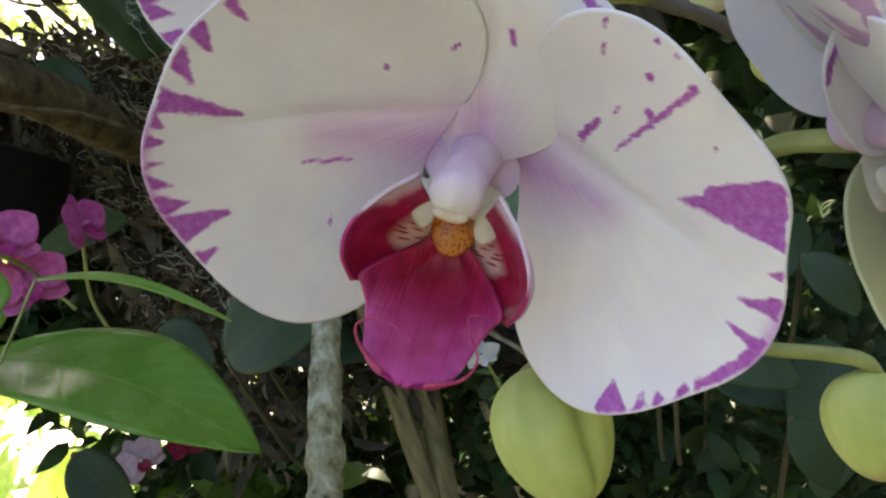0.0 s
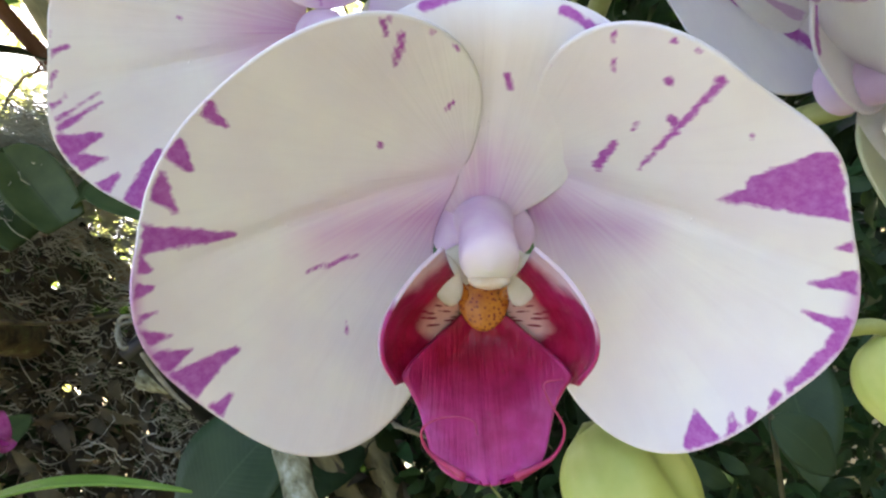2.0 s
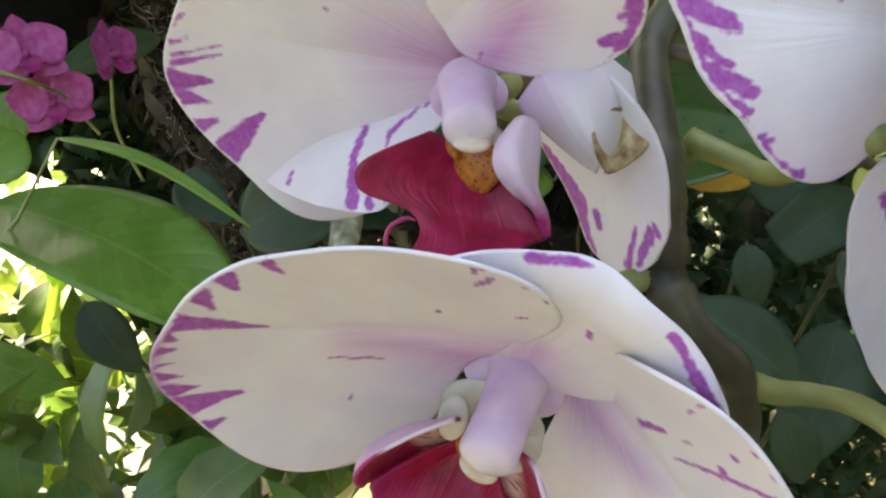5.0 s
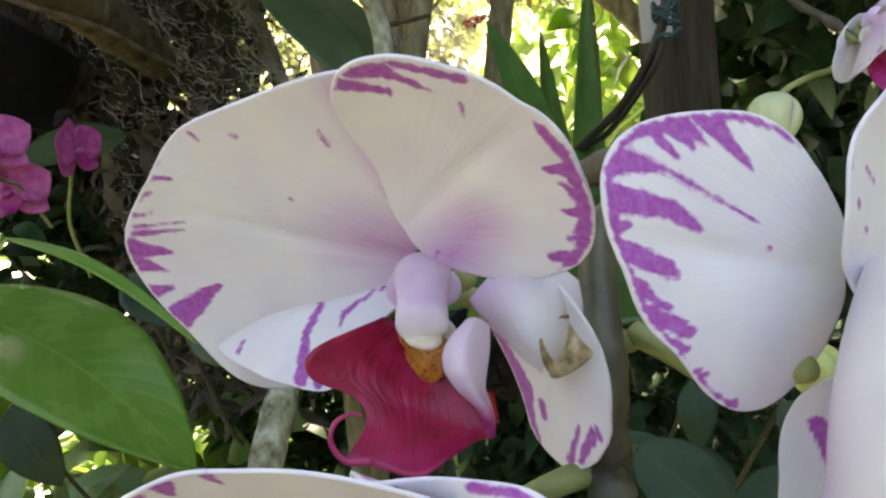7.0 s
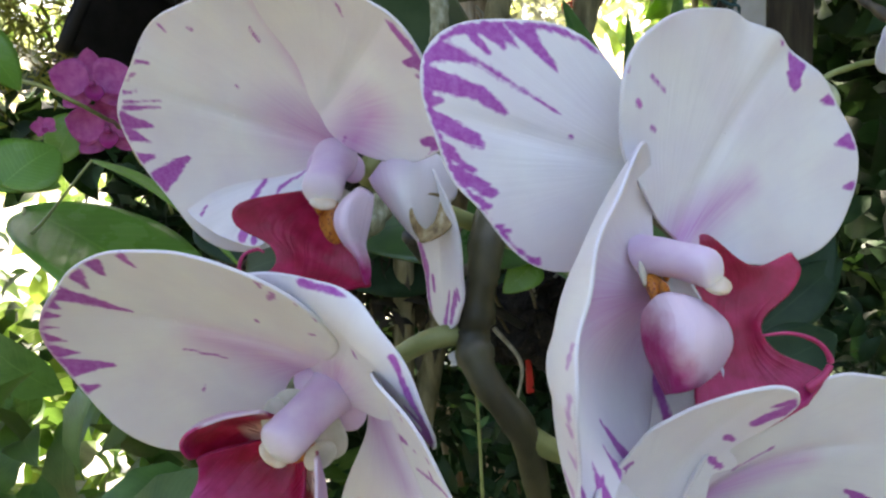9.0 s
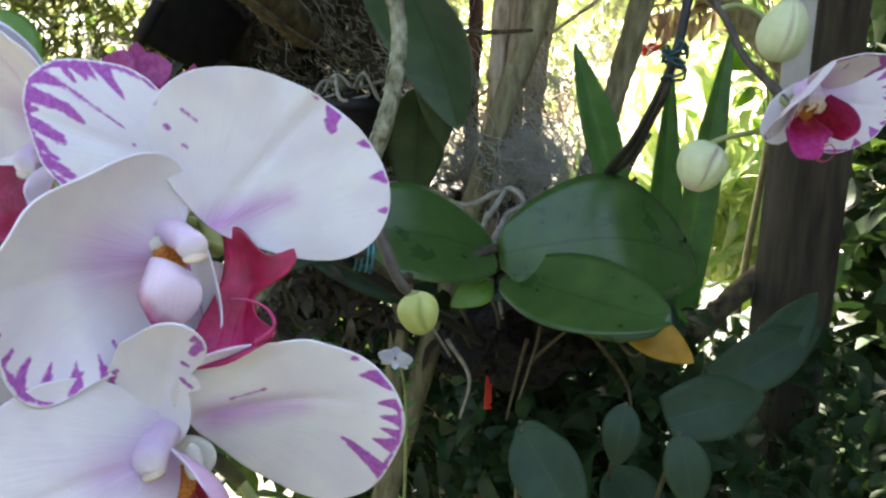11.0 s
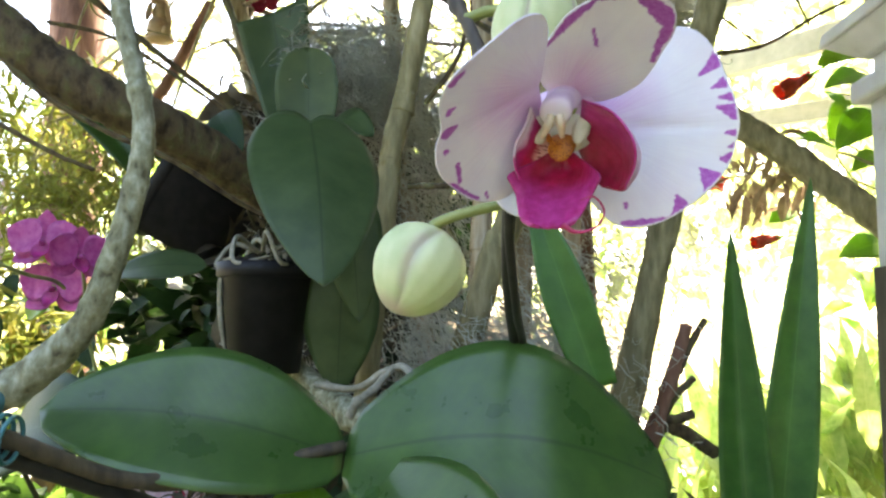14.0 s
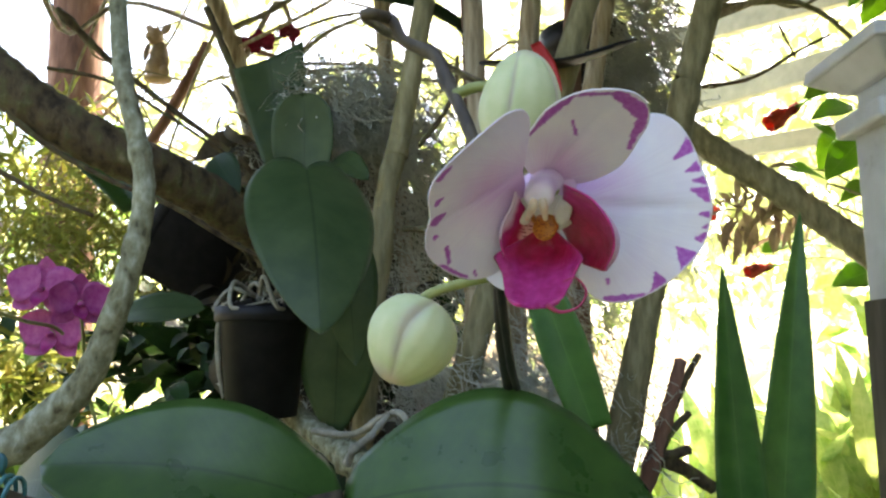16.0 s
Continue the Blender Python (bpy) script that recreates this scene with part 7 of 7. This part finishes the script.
    bevelled("beam", (v, [[3, 2, 1, 0], [4, 5, 6, 7], [0, 1, 5, 4], [1, 2, 6, 5], [2, 3, 7, 6], [3, 0, 4, 7]]), CREAM_PAINT, e, width=0.004)


rail((0.9289, 3.0453, 2.6300), (1.4898, 2.0632, 2.4299), 0.085, 0.045, "white painted upper rail running back from the post")
rail((0.9314, 3.0919, 2.3228), (1.3053, 2.1986, 2.2066), 0.085, 0.045, "white painted second rail running back from the post")
rail((0.9912, 3.3189, 2.1587), (1.6820, 2.5183, 2.0950), 0.075, 0.045, "white painted third rail in full sun")

# --- dark objects between the stems
hb = thing("hanging_pot", (0.2420, 1.2397, 1.6400), "black hanging pot half hidden behind the stems", "pot")
v, f = pot_geo((0, 0, -0.11), 0.055, 0.075, 0.30)
mesh_object("pot", v, f, POT, hb)
rt = thing("red_tag", (0.1111, 0.74, 1.5653), "red plastic plant tag stuck between stems", "tag")
v, f, uv = leaf_geo((-0.0177, 0.0, 0.0257), (0.0089, 0.0, -0.0316), 0.016, (0.1, -1.0, 0.0), bow=0.05, fold=0.1, shape="strap", rows=14, cols=7, curl=-0.1)
mesh_object("tag", v, f, RED, rt, uv=uv, thick=0.001)
sl = thing("strap_leaf", (0.0395, 0.95, 1.6893), "dark strap leaf arching behind the stems", "leaf", "dark strap leaves")
leaf_part(sl, "blade", (0.0395, 0.95, 1.6893), (-0.124, 0.93, 1.7438), 0.045, (-0.1, -0.7, 0.7), LEAF_DEEP, bow=0.10, fold=0.25, shape="strap", rows=24, cols=9)
rt2 = thing("red_tag", (-0.0466, 0.5373, 1.0068), "red plastic plant tag in the shade", "tag")
bevelled("tag", box_geo((-0.004, -0.002, -0.022), (0.004, 0.002, 0.022), 0.7), RED, rt2, width=0.001)
rt3 = thing("black_tray", (0.1358, 0.76, 1.6), "black curved plastic tray wedged in the branches", "tray")
v, f, uv = leaf_geo((-0.10, 0.02, -0.015), (0.07, -0.01, 0.0), 0.07, (0, -0.4, 0.9), bow=-0.1, fold=0.3, shape="blunt", rows=16, cols=9)
mesh_object("tray", v, f, POT, rt3, uv=uv, thick=0.002)
# small tan ornament on the branch
ov, of = join_geo([blob_geo(c_, ((r_[0], 0, 0), (0, r_[1], 0), (lean, 0, r_[2])), 14, 18) for c_, r_, lean in (
    ((0.004, 0, -0.046), (0.030, 0.024, 0.010), 0.0), ((0.0, 0, -0.022), (0.024, 0.022, 0.026), 0.0), ((0.002, 0.002, 0.008), (0.018, 0.018, 0.034), 0.003),
    ((-0.004, -0.006, 0.046), (0.017, 0.019, 0.020), 0.0), ((-0.009, -0.022, 0.040), (0.009, 0.010, 0.009), 0.0), ((0.016, 0.0, 0.066), (0.010, 0.004, 0.013), 0.005), ((-0.019, 0.0, 0.066), (0.009, 0.004, 0.010), -0.004),
    ((0.020, -0.004, 0.006), (0.006, 0.008, 0.028), -0.006), ((-0.016, -0.016, 0.008), (0.006, 0.007, 0.020), 0.004), ((0.022, -0.012, -0.034), (0.010, 0.012, 0.014), 0.0),
)])
om = mesh_object("garden_ornament", ov, of, CLAY)
om.location = (-0.6248, 1.4465, 1.8798)
tagged(om, "small tan clay ornament perched on a bare fork", "ornament")


# --- hanging moss, curly strands
def moss(name, boxes, count, seed, size=0.07):
    rng = np.random.RandomState(seed)
    V, F, n = [], [], 0
    seg = 9
    for _ in range(count):
        lo, hi = boxes[rng.randint(len(boxes))]
        p = np.array(lo) + (np.array(hi) - np.array(lo)) * (0.5 + 0.30 * np.clip(rng.randn(3), -1.7, 1.7))
        d = rng.randn(3) * 0.5 + np.array([0, 0, -0.7])
        d /= np.linalg.norm(d)
        pts = [p]
        for _ in range(seg - 1):
            d = d + rng.randn(3) * 0.75 + np.array([0, 0, -0.10])
            d /= np.linalg.norm(d)
            p = p + d * size / seg * (0.6 + rng.rand())
            pts.append(p)
        pts = np.array(pts)
        r = 0.0007 * (0.7 + 0.8 * rng.rand())
        ring = np.array([(r, 0, 0), (-r * 0.5, r * 0.87, 0), (-r * 0.5, -r * 0.87, 0)])
        ring2 = np.array([(0, 0, r), (0, r * 0.87, -r * 0.5), (0, -r * 0.87, -r * 0.5)])
        V.append((pts[:, None] + ring[None] * 0.7 + ring2[None] * 0.7).reshape(-1, 3))
        F.append(grid_faces(seg, 3, True) + n)
        n += seg * 3
    ob = mesh_object(name, np.vstack(V), np.vstack(F), MOSS)
    return tagged(ob, "grey curly hanging moss tangled on the stems", "moss", kind="stuff")


def around(p, x, y, z):
    p = np.array(p)
    return (p - np.array([x, y, z]), p + np.array([x, y, z]))


moss("hanging_moss", [around((-0.1174, 0.8345, 1.5469), 0.055, 0.06, 0.045), around((-0.0888, 0.8887, 1.5222), 0.06, 0.05, 0.05)], 900, 1)
moss("hanging_moss", [around((-0.0257, 0.9515, 1.4412), 0.055, 0.05, 0.22), around((0.0782, 0.8813, 1.2851), 0.06, 0.05, 0.10), around((0.0001, 0.8814, 1.2209), 0.05, 0.05, 0.06), around((0.0666, 0.7799, 1.2278), 0.06, 0.06, 0.03)], 1700, 2)
moss("hanging_moss", [around((0.3268, 1.1961, 1.8253), 0.06, 0.06, 0.09), around((0.3529, 1.1845, 1.6181), 0.07, 0.05, 0.10), around((0.2398, 1.1214, 1.3184), 0.06, 0.05, 0.12), around((0.4082, 1.2782, 1.4455), 0.06, 0.05, 0.14)], 1500, 3)
moss("hanging_moss", [around((-0.6821, 0.9054, 1.4720), 0.05, 0.05, 0.10)], 260, 4)

moss("hanging_moss", [around((-0.16, 1.02, 1.40), 0.12, 0.10, 0.20), around((0.10, 0.98, 1.24), 0.16, 0.08, 0.10), around((0.02, 0.92, 1.16), 0.22, 0.08, 0.06)], 1700, 5)

moss("hanging_moss", [around((0.3076, 1.0974, 1.7676), 0.060, 0.05, 0.12), around((0.2984, 1.1117, 1.6687), 0.045, 0.05, 0.07)], 2200, 6, 0.06)
moss("hanging_moss", [around((-0.1188, 0.8302, 1.5515), 0.055, 0.05, 0.045), around((-0.0432, 0.9589, 1.5083), 0.05, 0.04, 0.14)], 1500, 7, 0.06)

# --- sprigs, undergrowth, garden beyond
leaf_cloud("yellow_sprigs", 2600, clump_spread([(-0.5769, 1.1545, 1.5235), (-0.6152, 1.1528, 1.4341), (-0.5259, 1.1200, 1.4122), (-0.6838, 1.1536, 1.4036), (-0.5858, 1.2068, 1.5949), (-0.4717, 1.0983, 1.4012), (-0.6132, 1.1003, 1.3519), (-0.7755, 1.1073, 1.4539), (-0.6211, 1.1056, 1.4319), (-0.5954, 1.1494, 1.4763)], 0.085), 0.026, NEEDLE, "yellow-green feathery sprigs with orange tips", "sprigs", 11, slim=0.16, rows=4)
leaf_cloud("yellow_sprigs", 2000, clump_spread([(-1.0061, 1.4682, 1.6265), (-0.9628, 1.4106, 1.4024), (-0.9072, 1.5133, 1.5385), (-0.8841, 1.5175, 1.7030), (-0.8897, 1.4044, 1.2495), (-0.9368, 1.3035, 1.1839), (-0.7704, 1.3994, 1.1801)], 0.14), 0.045, NEEDLE, "yellow-green feathery sprigs further back", "sprigs", 34, slim=0.2, rows=4)
leaf_cloud("undergrowth", 150, box_spread((-1.05, 1.25, 0.80), (-0.62, 1.75, 1.36)), 0.075, LEAF_SHADE, "shaded leaves behind the yellow sprigs", "undergrowth", 35, up=0.4)
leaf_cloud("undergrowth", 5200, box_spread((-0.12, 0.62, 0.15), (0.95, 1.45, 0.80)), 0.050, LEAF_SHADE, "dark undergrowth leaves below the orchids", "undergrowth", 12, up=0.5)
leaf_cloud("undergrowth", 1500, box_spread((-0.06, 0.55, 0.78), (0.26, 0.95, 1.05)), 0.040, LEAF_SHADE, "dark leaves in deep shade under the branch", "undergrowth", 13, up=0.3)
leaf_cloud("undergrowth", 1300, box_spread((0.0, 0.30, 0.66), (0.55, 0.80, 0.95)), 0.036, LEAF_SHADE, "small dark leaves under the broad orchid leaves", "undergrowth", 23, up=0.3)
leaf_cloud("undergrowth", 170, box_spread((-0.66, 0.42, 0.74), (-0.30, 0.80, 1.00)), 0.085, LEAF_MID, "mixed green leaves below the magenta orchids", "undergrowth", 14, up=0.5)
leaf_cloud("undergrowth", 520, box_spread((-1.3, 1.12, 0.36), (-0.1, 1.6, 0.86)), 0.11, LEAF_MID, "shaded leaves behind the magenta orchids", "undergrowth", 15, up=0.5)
# Dark backing: these leaf clouds stand for the gloom behind the plants.
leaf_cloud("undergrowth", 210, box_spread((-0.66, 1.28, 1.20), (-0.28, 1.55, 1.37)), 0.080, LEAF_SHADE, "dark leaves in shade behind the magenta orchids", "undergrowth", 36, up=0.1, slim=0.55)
leaf_cloud("dead_leaves", 230, box_spread((-0.38, 1.22, 1.48), (-0.14, 1.45, 1.64)), 0.075, DRY, "dry-leaf filler that darkens the gap behind the upright orchid leaves", "dead leaves", 38, up=-0.3, slim=0.5)
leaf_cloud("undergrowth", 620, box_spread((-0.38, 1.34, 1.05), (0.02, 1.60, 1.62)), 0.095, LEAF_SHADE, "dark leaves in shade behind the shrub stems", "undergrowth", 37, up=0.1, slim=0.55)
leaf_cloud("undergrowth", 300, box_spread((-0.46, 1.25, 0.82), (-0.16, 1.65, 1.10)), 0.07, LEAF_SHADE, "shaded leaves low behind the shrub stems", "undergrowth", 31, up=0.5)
leaf_cloud("undergrowth", 260, box_spread((-1.6, 1.25, 0.5), (-0.95, 2.0, 1.3)), 0.12, LEAF_MID, "green leaves behind the climber", "undergrowth", 53, up=0.4)
leaf_cloud("green_bush", 800, box_spread((1.5, 2.1, 0.5), (2.4, 2.8, 1.75)), 0.12, LEAF_BRIGHT, "sunlit green bush behind the post", "bush", 33)
# Leaf layers added above the view to hold sky light off the plants.
leaf_cloud("shade_canopy", 2400, box_spread((-1.0, 0.34, 1.92), (1.5, 0.95, 2.35)), 0.16, LEAF_SHADE, "unseen leaf crown overhead that shades the shrub", "foliage", 16, up=0.0, slim=0.5)
leaf_cloud("shade_canopy", 4200, box_spread((0.78, -1.0, 2.03), (2.1, 1.0, 2.45)), 0.17, LEAF_SHADE, "unseen leaf layer overhead that darkens the foliage below", "foliage", 39, up=0.0, slim=0.5)
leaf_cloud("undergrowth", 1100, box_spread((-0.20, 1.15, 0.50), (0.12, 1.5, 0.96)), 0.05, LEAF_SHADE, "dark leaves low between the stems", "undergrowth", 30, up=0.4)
# Unseen sun blockers; the gap between them lets sun reach the hibiscus.
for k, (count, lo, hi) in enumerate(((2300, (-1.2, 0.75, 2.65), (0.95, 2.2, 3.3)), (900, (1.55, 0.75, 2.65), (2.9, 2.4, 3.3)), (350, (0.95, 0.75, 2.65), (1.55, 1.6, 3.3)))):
    leaf_cloud("shade_canopy", count, box_spread(lo, hi), 0.22, LEAF_SHADE, "unseen leaf crown overhead that blocks the sun", "foliage", 24 + 16 * k, up=0.0, slim=0.5)
leaf_cloud("dark_foliage", 4400, box_spread((0.76, -0.5, 0.3), (1.5, 1.12, 2.0)), 0.11, LEAF_SHADE, "dense foliage beside the shrub, shade in its colour", "foliage", 17)
# Unseen on this side: leaves added to hold back side light.
leaf_cloud("dark_foliage", 900, box_spread((-2.3, -0.6, 0.4), (-1.3, 1.0, 2.3)), 0.16, LEAF_SHADE, "dense foliage beside the shrub, shade in its colour", "foliage", 18)
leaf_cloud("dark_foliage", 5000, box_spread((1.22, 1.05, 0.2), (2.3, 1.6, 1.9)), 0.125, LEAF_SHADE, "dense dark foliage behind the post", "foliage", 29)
# Added out of view behind the camera to cut low sky light.
leaf_cloud("hedge", 3300, box_spread((-3.6, -2.7, 0.05), (3.4, -1.9, 2.3)), 0.22, LEAF_SHADE, "unseen leaf wall behind the camera that blocks low light", "hedge", 19)
# Filler leaves added as dark backing where the tangle lies in shade.
leaf_cloud("dead_leaves", 1500, box_spread((-0.32, 0.95, 1.10), (-0.05, 1.30, 1.60)), 0.042, DRY, "dry-leaf filler that darkens the tangle between the shrub stems", "dead leaves", 25, up=-0.6, slim=0.3)
leaf_cloud("dead_leaves", 1500, box_spread((-0.30, 0.75, 0.98), (0.10, 1.05, 1.18)), 0.036, DRY, "dry-leaf filler that darkens the gap behind the pot", "dead leaves", 26, up=-0.3, slim=0.3)
leaf_cloud("undergrowth", 170, box_spread((-0.46, 1.12, 1.08), (-0.28, 1.26, 1.40)), 0.055, LEAF_SHADE, "dark leaves behind the magenta orchids", "undergrowth", 27, up=0.2)
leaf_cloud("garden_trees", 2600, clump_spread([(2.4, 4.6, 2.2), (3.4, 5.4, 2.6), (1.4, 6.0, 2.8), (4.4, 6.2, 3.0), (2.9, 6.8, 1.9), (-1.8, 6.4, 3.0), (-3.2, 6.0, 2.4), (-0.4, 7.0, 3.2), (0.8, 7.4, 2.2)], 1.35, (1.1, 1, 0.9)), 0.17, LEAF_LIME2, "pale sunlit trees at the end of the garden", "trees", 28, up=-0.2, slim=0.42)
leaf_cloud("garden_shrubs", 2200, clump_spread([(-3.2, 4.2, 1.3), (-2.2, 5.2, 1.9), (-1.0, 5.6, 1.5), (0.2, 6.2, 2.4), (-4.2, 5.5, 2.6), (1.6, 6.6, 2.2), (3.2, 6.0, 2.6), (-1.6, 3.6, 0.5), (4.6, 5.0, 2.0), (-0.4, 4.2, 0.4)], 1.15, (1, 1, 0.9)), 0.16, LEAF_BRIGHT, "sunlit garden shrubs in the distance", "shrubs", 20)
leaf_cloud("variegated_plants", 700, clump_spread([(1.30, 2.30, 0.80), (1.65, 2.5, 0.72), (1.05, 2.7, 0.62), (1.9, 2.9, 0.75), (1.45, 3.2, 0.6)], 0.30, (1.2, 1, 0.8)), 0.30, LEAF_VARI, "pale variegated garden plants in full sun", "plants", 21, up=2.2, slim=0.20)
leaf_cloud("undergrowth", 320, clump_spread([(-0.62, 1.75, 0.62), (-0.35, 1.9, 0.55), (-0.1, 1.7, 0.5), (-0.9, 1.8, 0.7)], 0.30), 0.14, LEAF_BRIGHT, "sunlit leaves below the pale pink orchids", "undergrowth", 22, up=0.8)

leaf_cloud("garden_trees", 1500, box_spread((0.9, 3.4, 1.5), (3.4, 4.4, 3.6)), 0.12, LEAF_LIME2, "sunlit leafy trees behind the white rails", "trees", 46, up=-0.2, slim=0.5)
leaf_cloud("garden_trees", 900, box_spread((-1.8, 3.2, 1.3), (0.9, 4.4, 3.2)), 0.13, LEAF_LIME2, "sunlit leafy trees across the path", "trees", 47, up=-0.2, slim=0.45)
leaf_cloud("dead_leaves", 70, box_spread((0.44, 1.10, 1.45), (0.58, 1.25, 1.55)), 0.050, STRAW, "dry brown leaves hanging under the branch", "dead leaves", 48, up=-1.2, slim=0.25)
G5_ = "hibiscus leaves by the post"
HIB = (
    ((0.8298, 1.42, 1.8256), (0.7087, 1.39, 1.7661), 0.0706),
    ((0.8324, 1.45, 1.7732), (0.7355, 1.42, 1.7313), 0.0481),
    ((0.8668, 1.48, 1.7065), (0.7701, 1.45, 1.6133), 0.0736),
    ((0.8351, 1.51, 1.7372), (0.7732, 1.48, 1.6377), 0.0576),
    ((0.6599, 1.42, 1.6364), (0.7362, 1.39, 1.6008), 0.0306),
    ((0.8628, 1.45, 1.4263), (0.75, 1.42, 1.3893), 0.0625),
    ((0.9715, 1.48, 2.0817), (0.8713, 1.45, 1.9488), 0.0736),
    ((0.9483, 1.51, 2.1123), (0.8658, 1.48, 2.0025), 0.0551),
    ((0.6639, 1.42, 1.4861), (0.6041, 1.39, 1.4524), 0.04),
    ((0.737, 1.45, 1.4862), (0.7565, 1.42, 1.4679), 0.024),
    ((0.7696, 1.48, 1.7439), (0.7979, 1.45, 1.6974), 0.0294),
    ((0.8667, 1.51, 1.5688), (0.8788, 1.48, 1.5362), 0.0325),
    ((0.8286, 1.42, 1.6023), (0.7655, 1.39, 1.553), 0.0353),
    ((0.8749, 1.45, 1.3491), (0.8088, 1.42, 1.3033), 0.0313),
)
for k, (b, t, w) in enumerate(HIB):
    e = thing("hibiscus_leaf", b, "bright green backlit hibiscus leaf with a toothed edge", "leaf", G5_)
    leaf_part(e, "blade", b, t, w, (0.1, -0.8, 0.5), LEAF_LIME if k % 3 else LEAF_BRIGHT, bow=0.08, fold=0.14, shape="toothed", rows=33, cols=9, wave=0.02, seed=k, thick=0.0005)
bush = thing("hibiscus_bush", (1.02, 1.62, 0.0), "slender twigs of the hibiscus behind the post", "shrub")
tube("stem", [(1.02, 1.62, 0.0), (1.00, 1.60, 0.7), (1.03, 1.58, 1.3), (1.00, 1.55, 1.9), (1.04, 1.52, 2.4)], [0.012, 0.011, 0.009, 0.007, 0.004], BARK_OLIVE, bush, count=40, sides=10, rough=0.05, knots=0.2)
for k, p in enumerate([q[0] for q in HIB] + [(0.7944, 1.57, 1.8189), (0.7687, 1.7, 1.4661), (0.6539, 1.7777, 1.6226)]):
    p = np.array(p)
    if k >= len(HIB):
        p = p + np.array((0.6, 0.35, 0.4)) * 0.035
    q = np.array((1.01, 1.57, min(2.3, max(0.5, p[2] - 0.12))))
    m_ = (p + q) / 2 + np.array((0.0, 0.0, 0.05))
    tube("twig", [q, m_, p], [0.0035, 0.0022, 0.0014], BARK_OLIVE, bush, count=16, sides=6, rough=0.05)
G6_ = "dark leaves near the blooms"
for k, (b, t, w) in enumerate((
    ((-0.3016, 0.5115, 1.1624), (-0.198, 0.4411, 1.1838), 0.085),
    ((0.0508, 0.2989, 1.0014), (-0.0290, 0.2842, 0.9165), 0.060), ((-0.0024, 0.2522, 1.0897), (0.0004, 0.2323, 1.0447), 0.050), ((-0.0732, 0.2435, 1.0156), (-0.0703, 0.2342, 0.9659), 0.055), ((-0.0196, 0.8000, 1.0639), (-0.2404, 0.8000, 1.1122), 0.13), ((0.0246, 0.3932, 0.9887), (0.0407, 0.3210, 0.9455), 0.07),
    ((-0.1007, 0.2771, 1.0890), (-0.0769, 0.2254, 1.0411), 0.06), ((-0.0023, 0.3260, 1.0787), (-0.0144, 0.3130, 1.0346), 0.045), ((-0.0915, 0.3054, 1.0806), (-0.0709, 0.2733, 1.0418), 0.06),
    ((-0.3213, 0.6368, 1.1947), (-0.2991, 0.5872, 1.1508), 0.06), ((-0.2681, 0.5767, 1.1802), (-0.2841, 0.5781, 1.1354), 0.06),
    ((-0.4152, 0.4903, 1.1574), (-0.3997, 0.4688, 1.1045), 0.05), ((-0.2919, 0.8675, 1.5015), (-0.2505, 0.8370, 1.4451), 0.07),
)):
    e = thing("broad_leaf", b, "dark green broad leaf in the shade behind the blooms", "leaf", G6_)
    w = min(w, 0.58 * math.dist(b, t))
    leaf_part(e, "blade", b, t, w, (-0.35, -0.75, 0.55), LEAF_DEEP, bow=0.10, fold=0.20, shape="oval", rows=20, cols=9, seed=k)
    b = np.array(b)
    tube("petiole", [b, b + np.array([0.02, 0.06, -0.10]), b + np.array([0.03, 0.08, -0.13])], [0.0018, 0.0018, 0.002], STEM, e, count=20, sides=6)
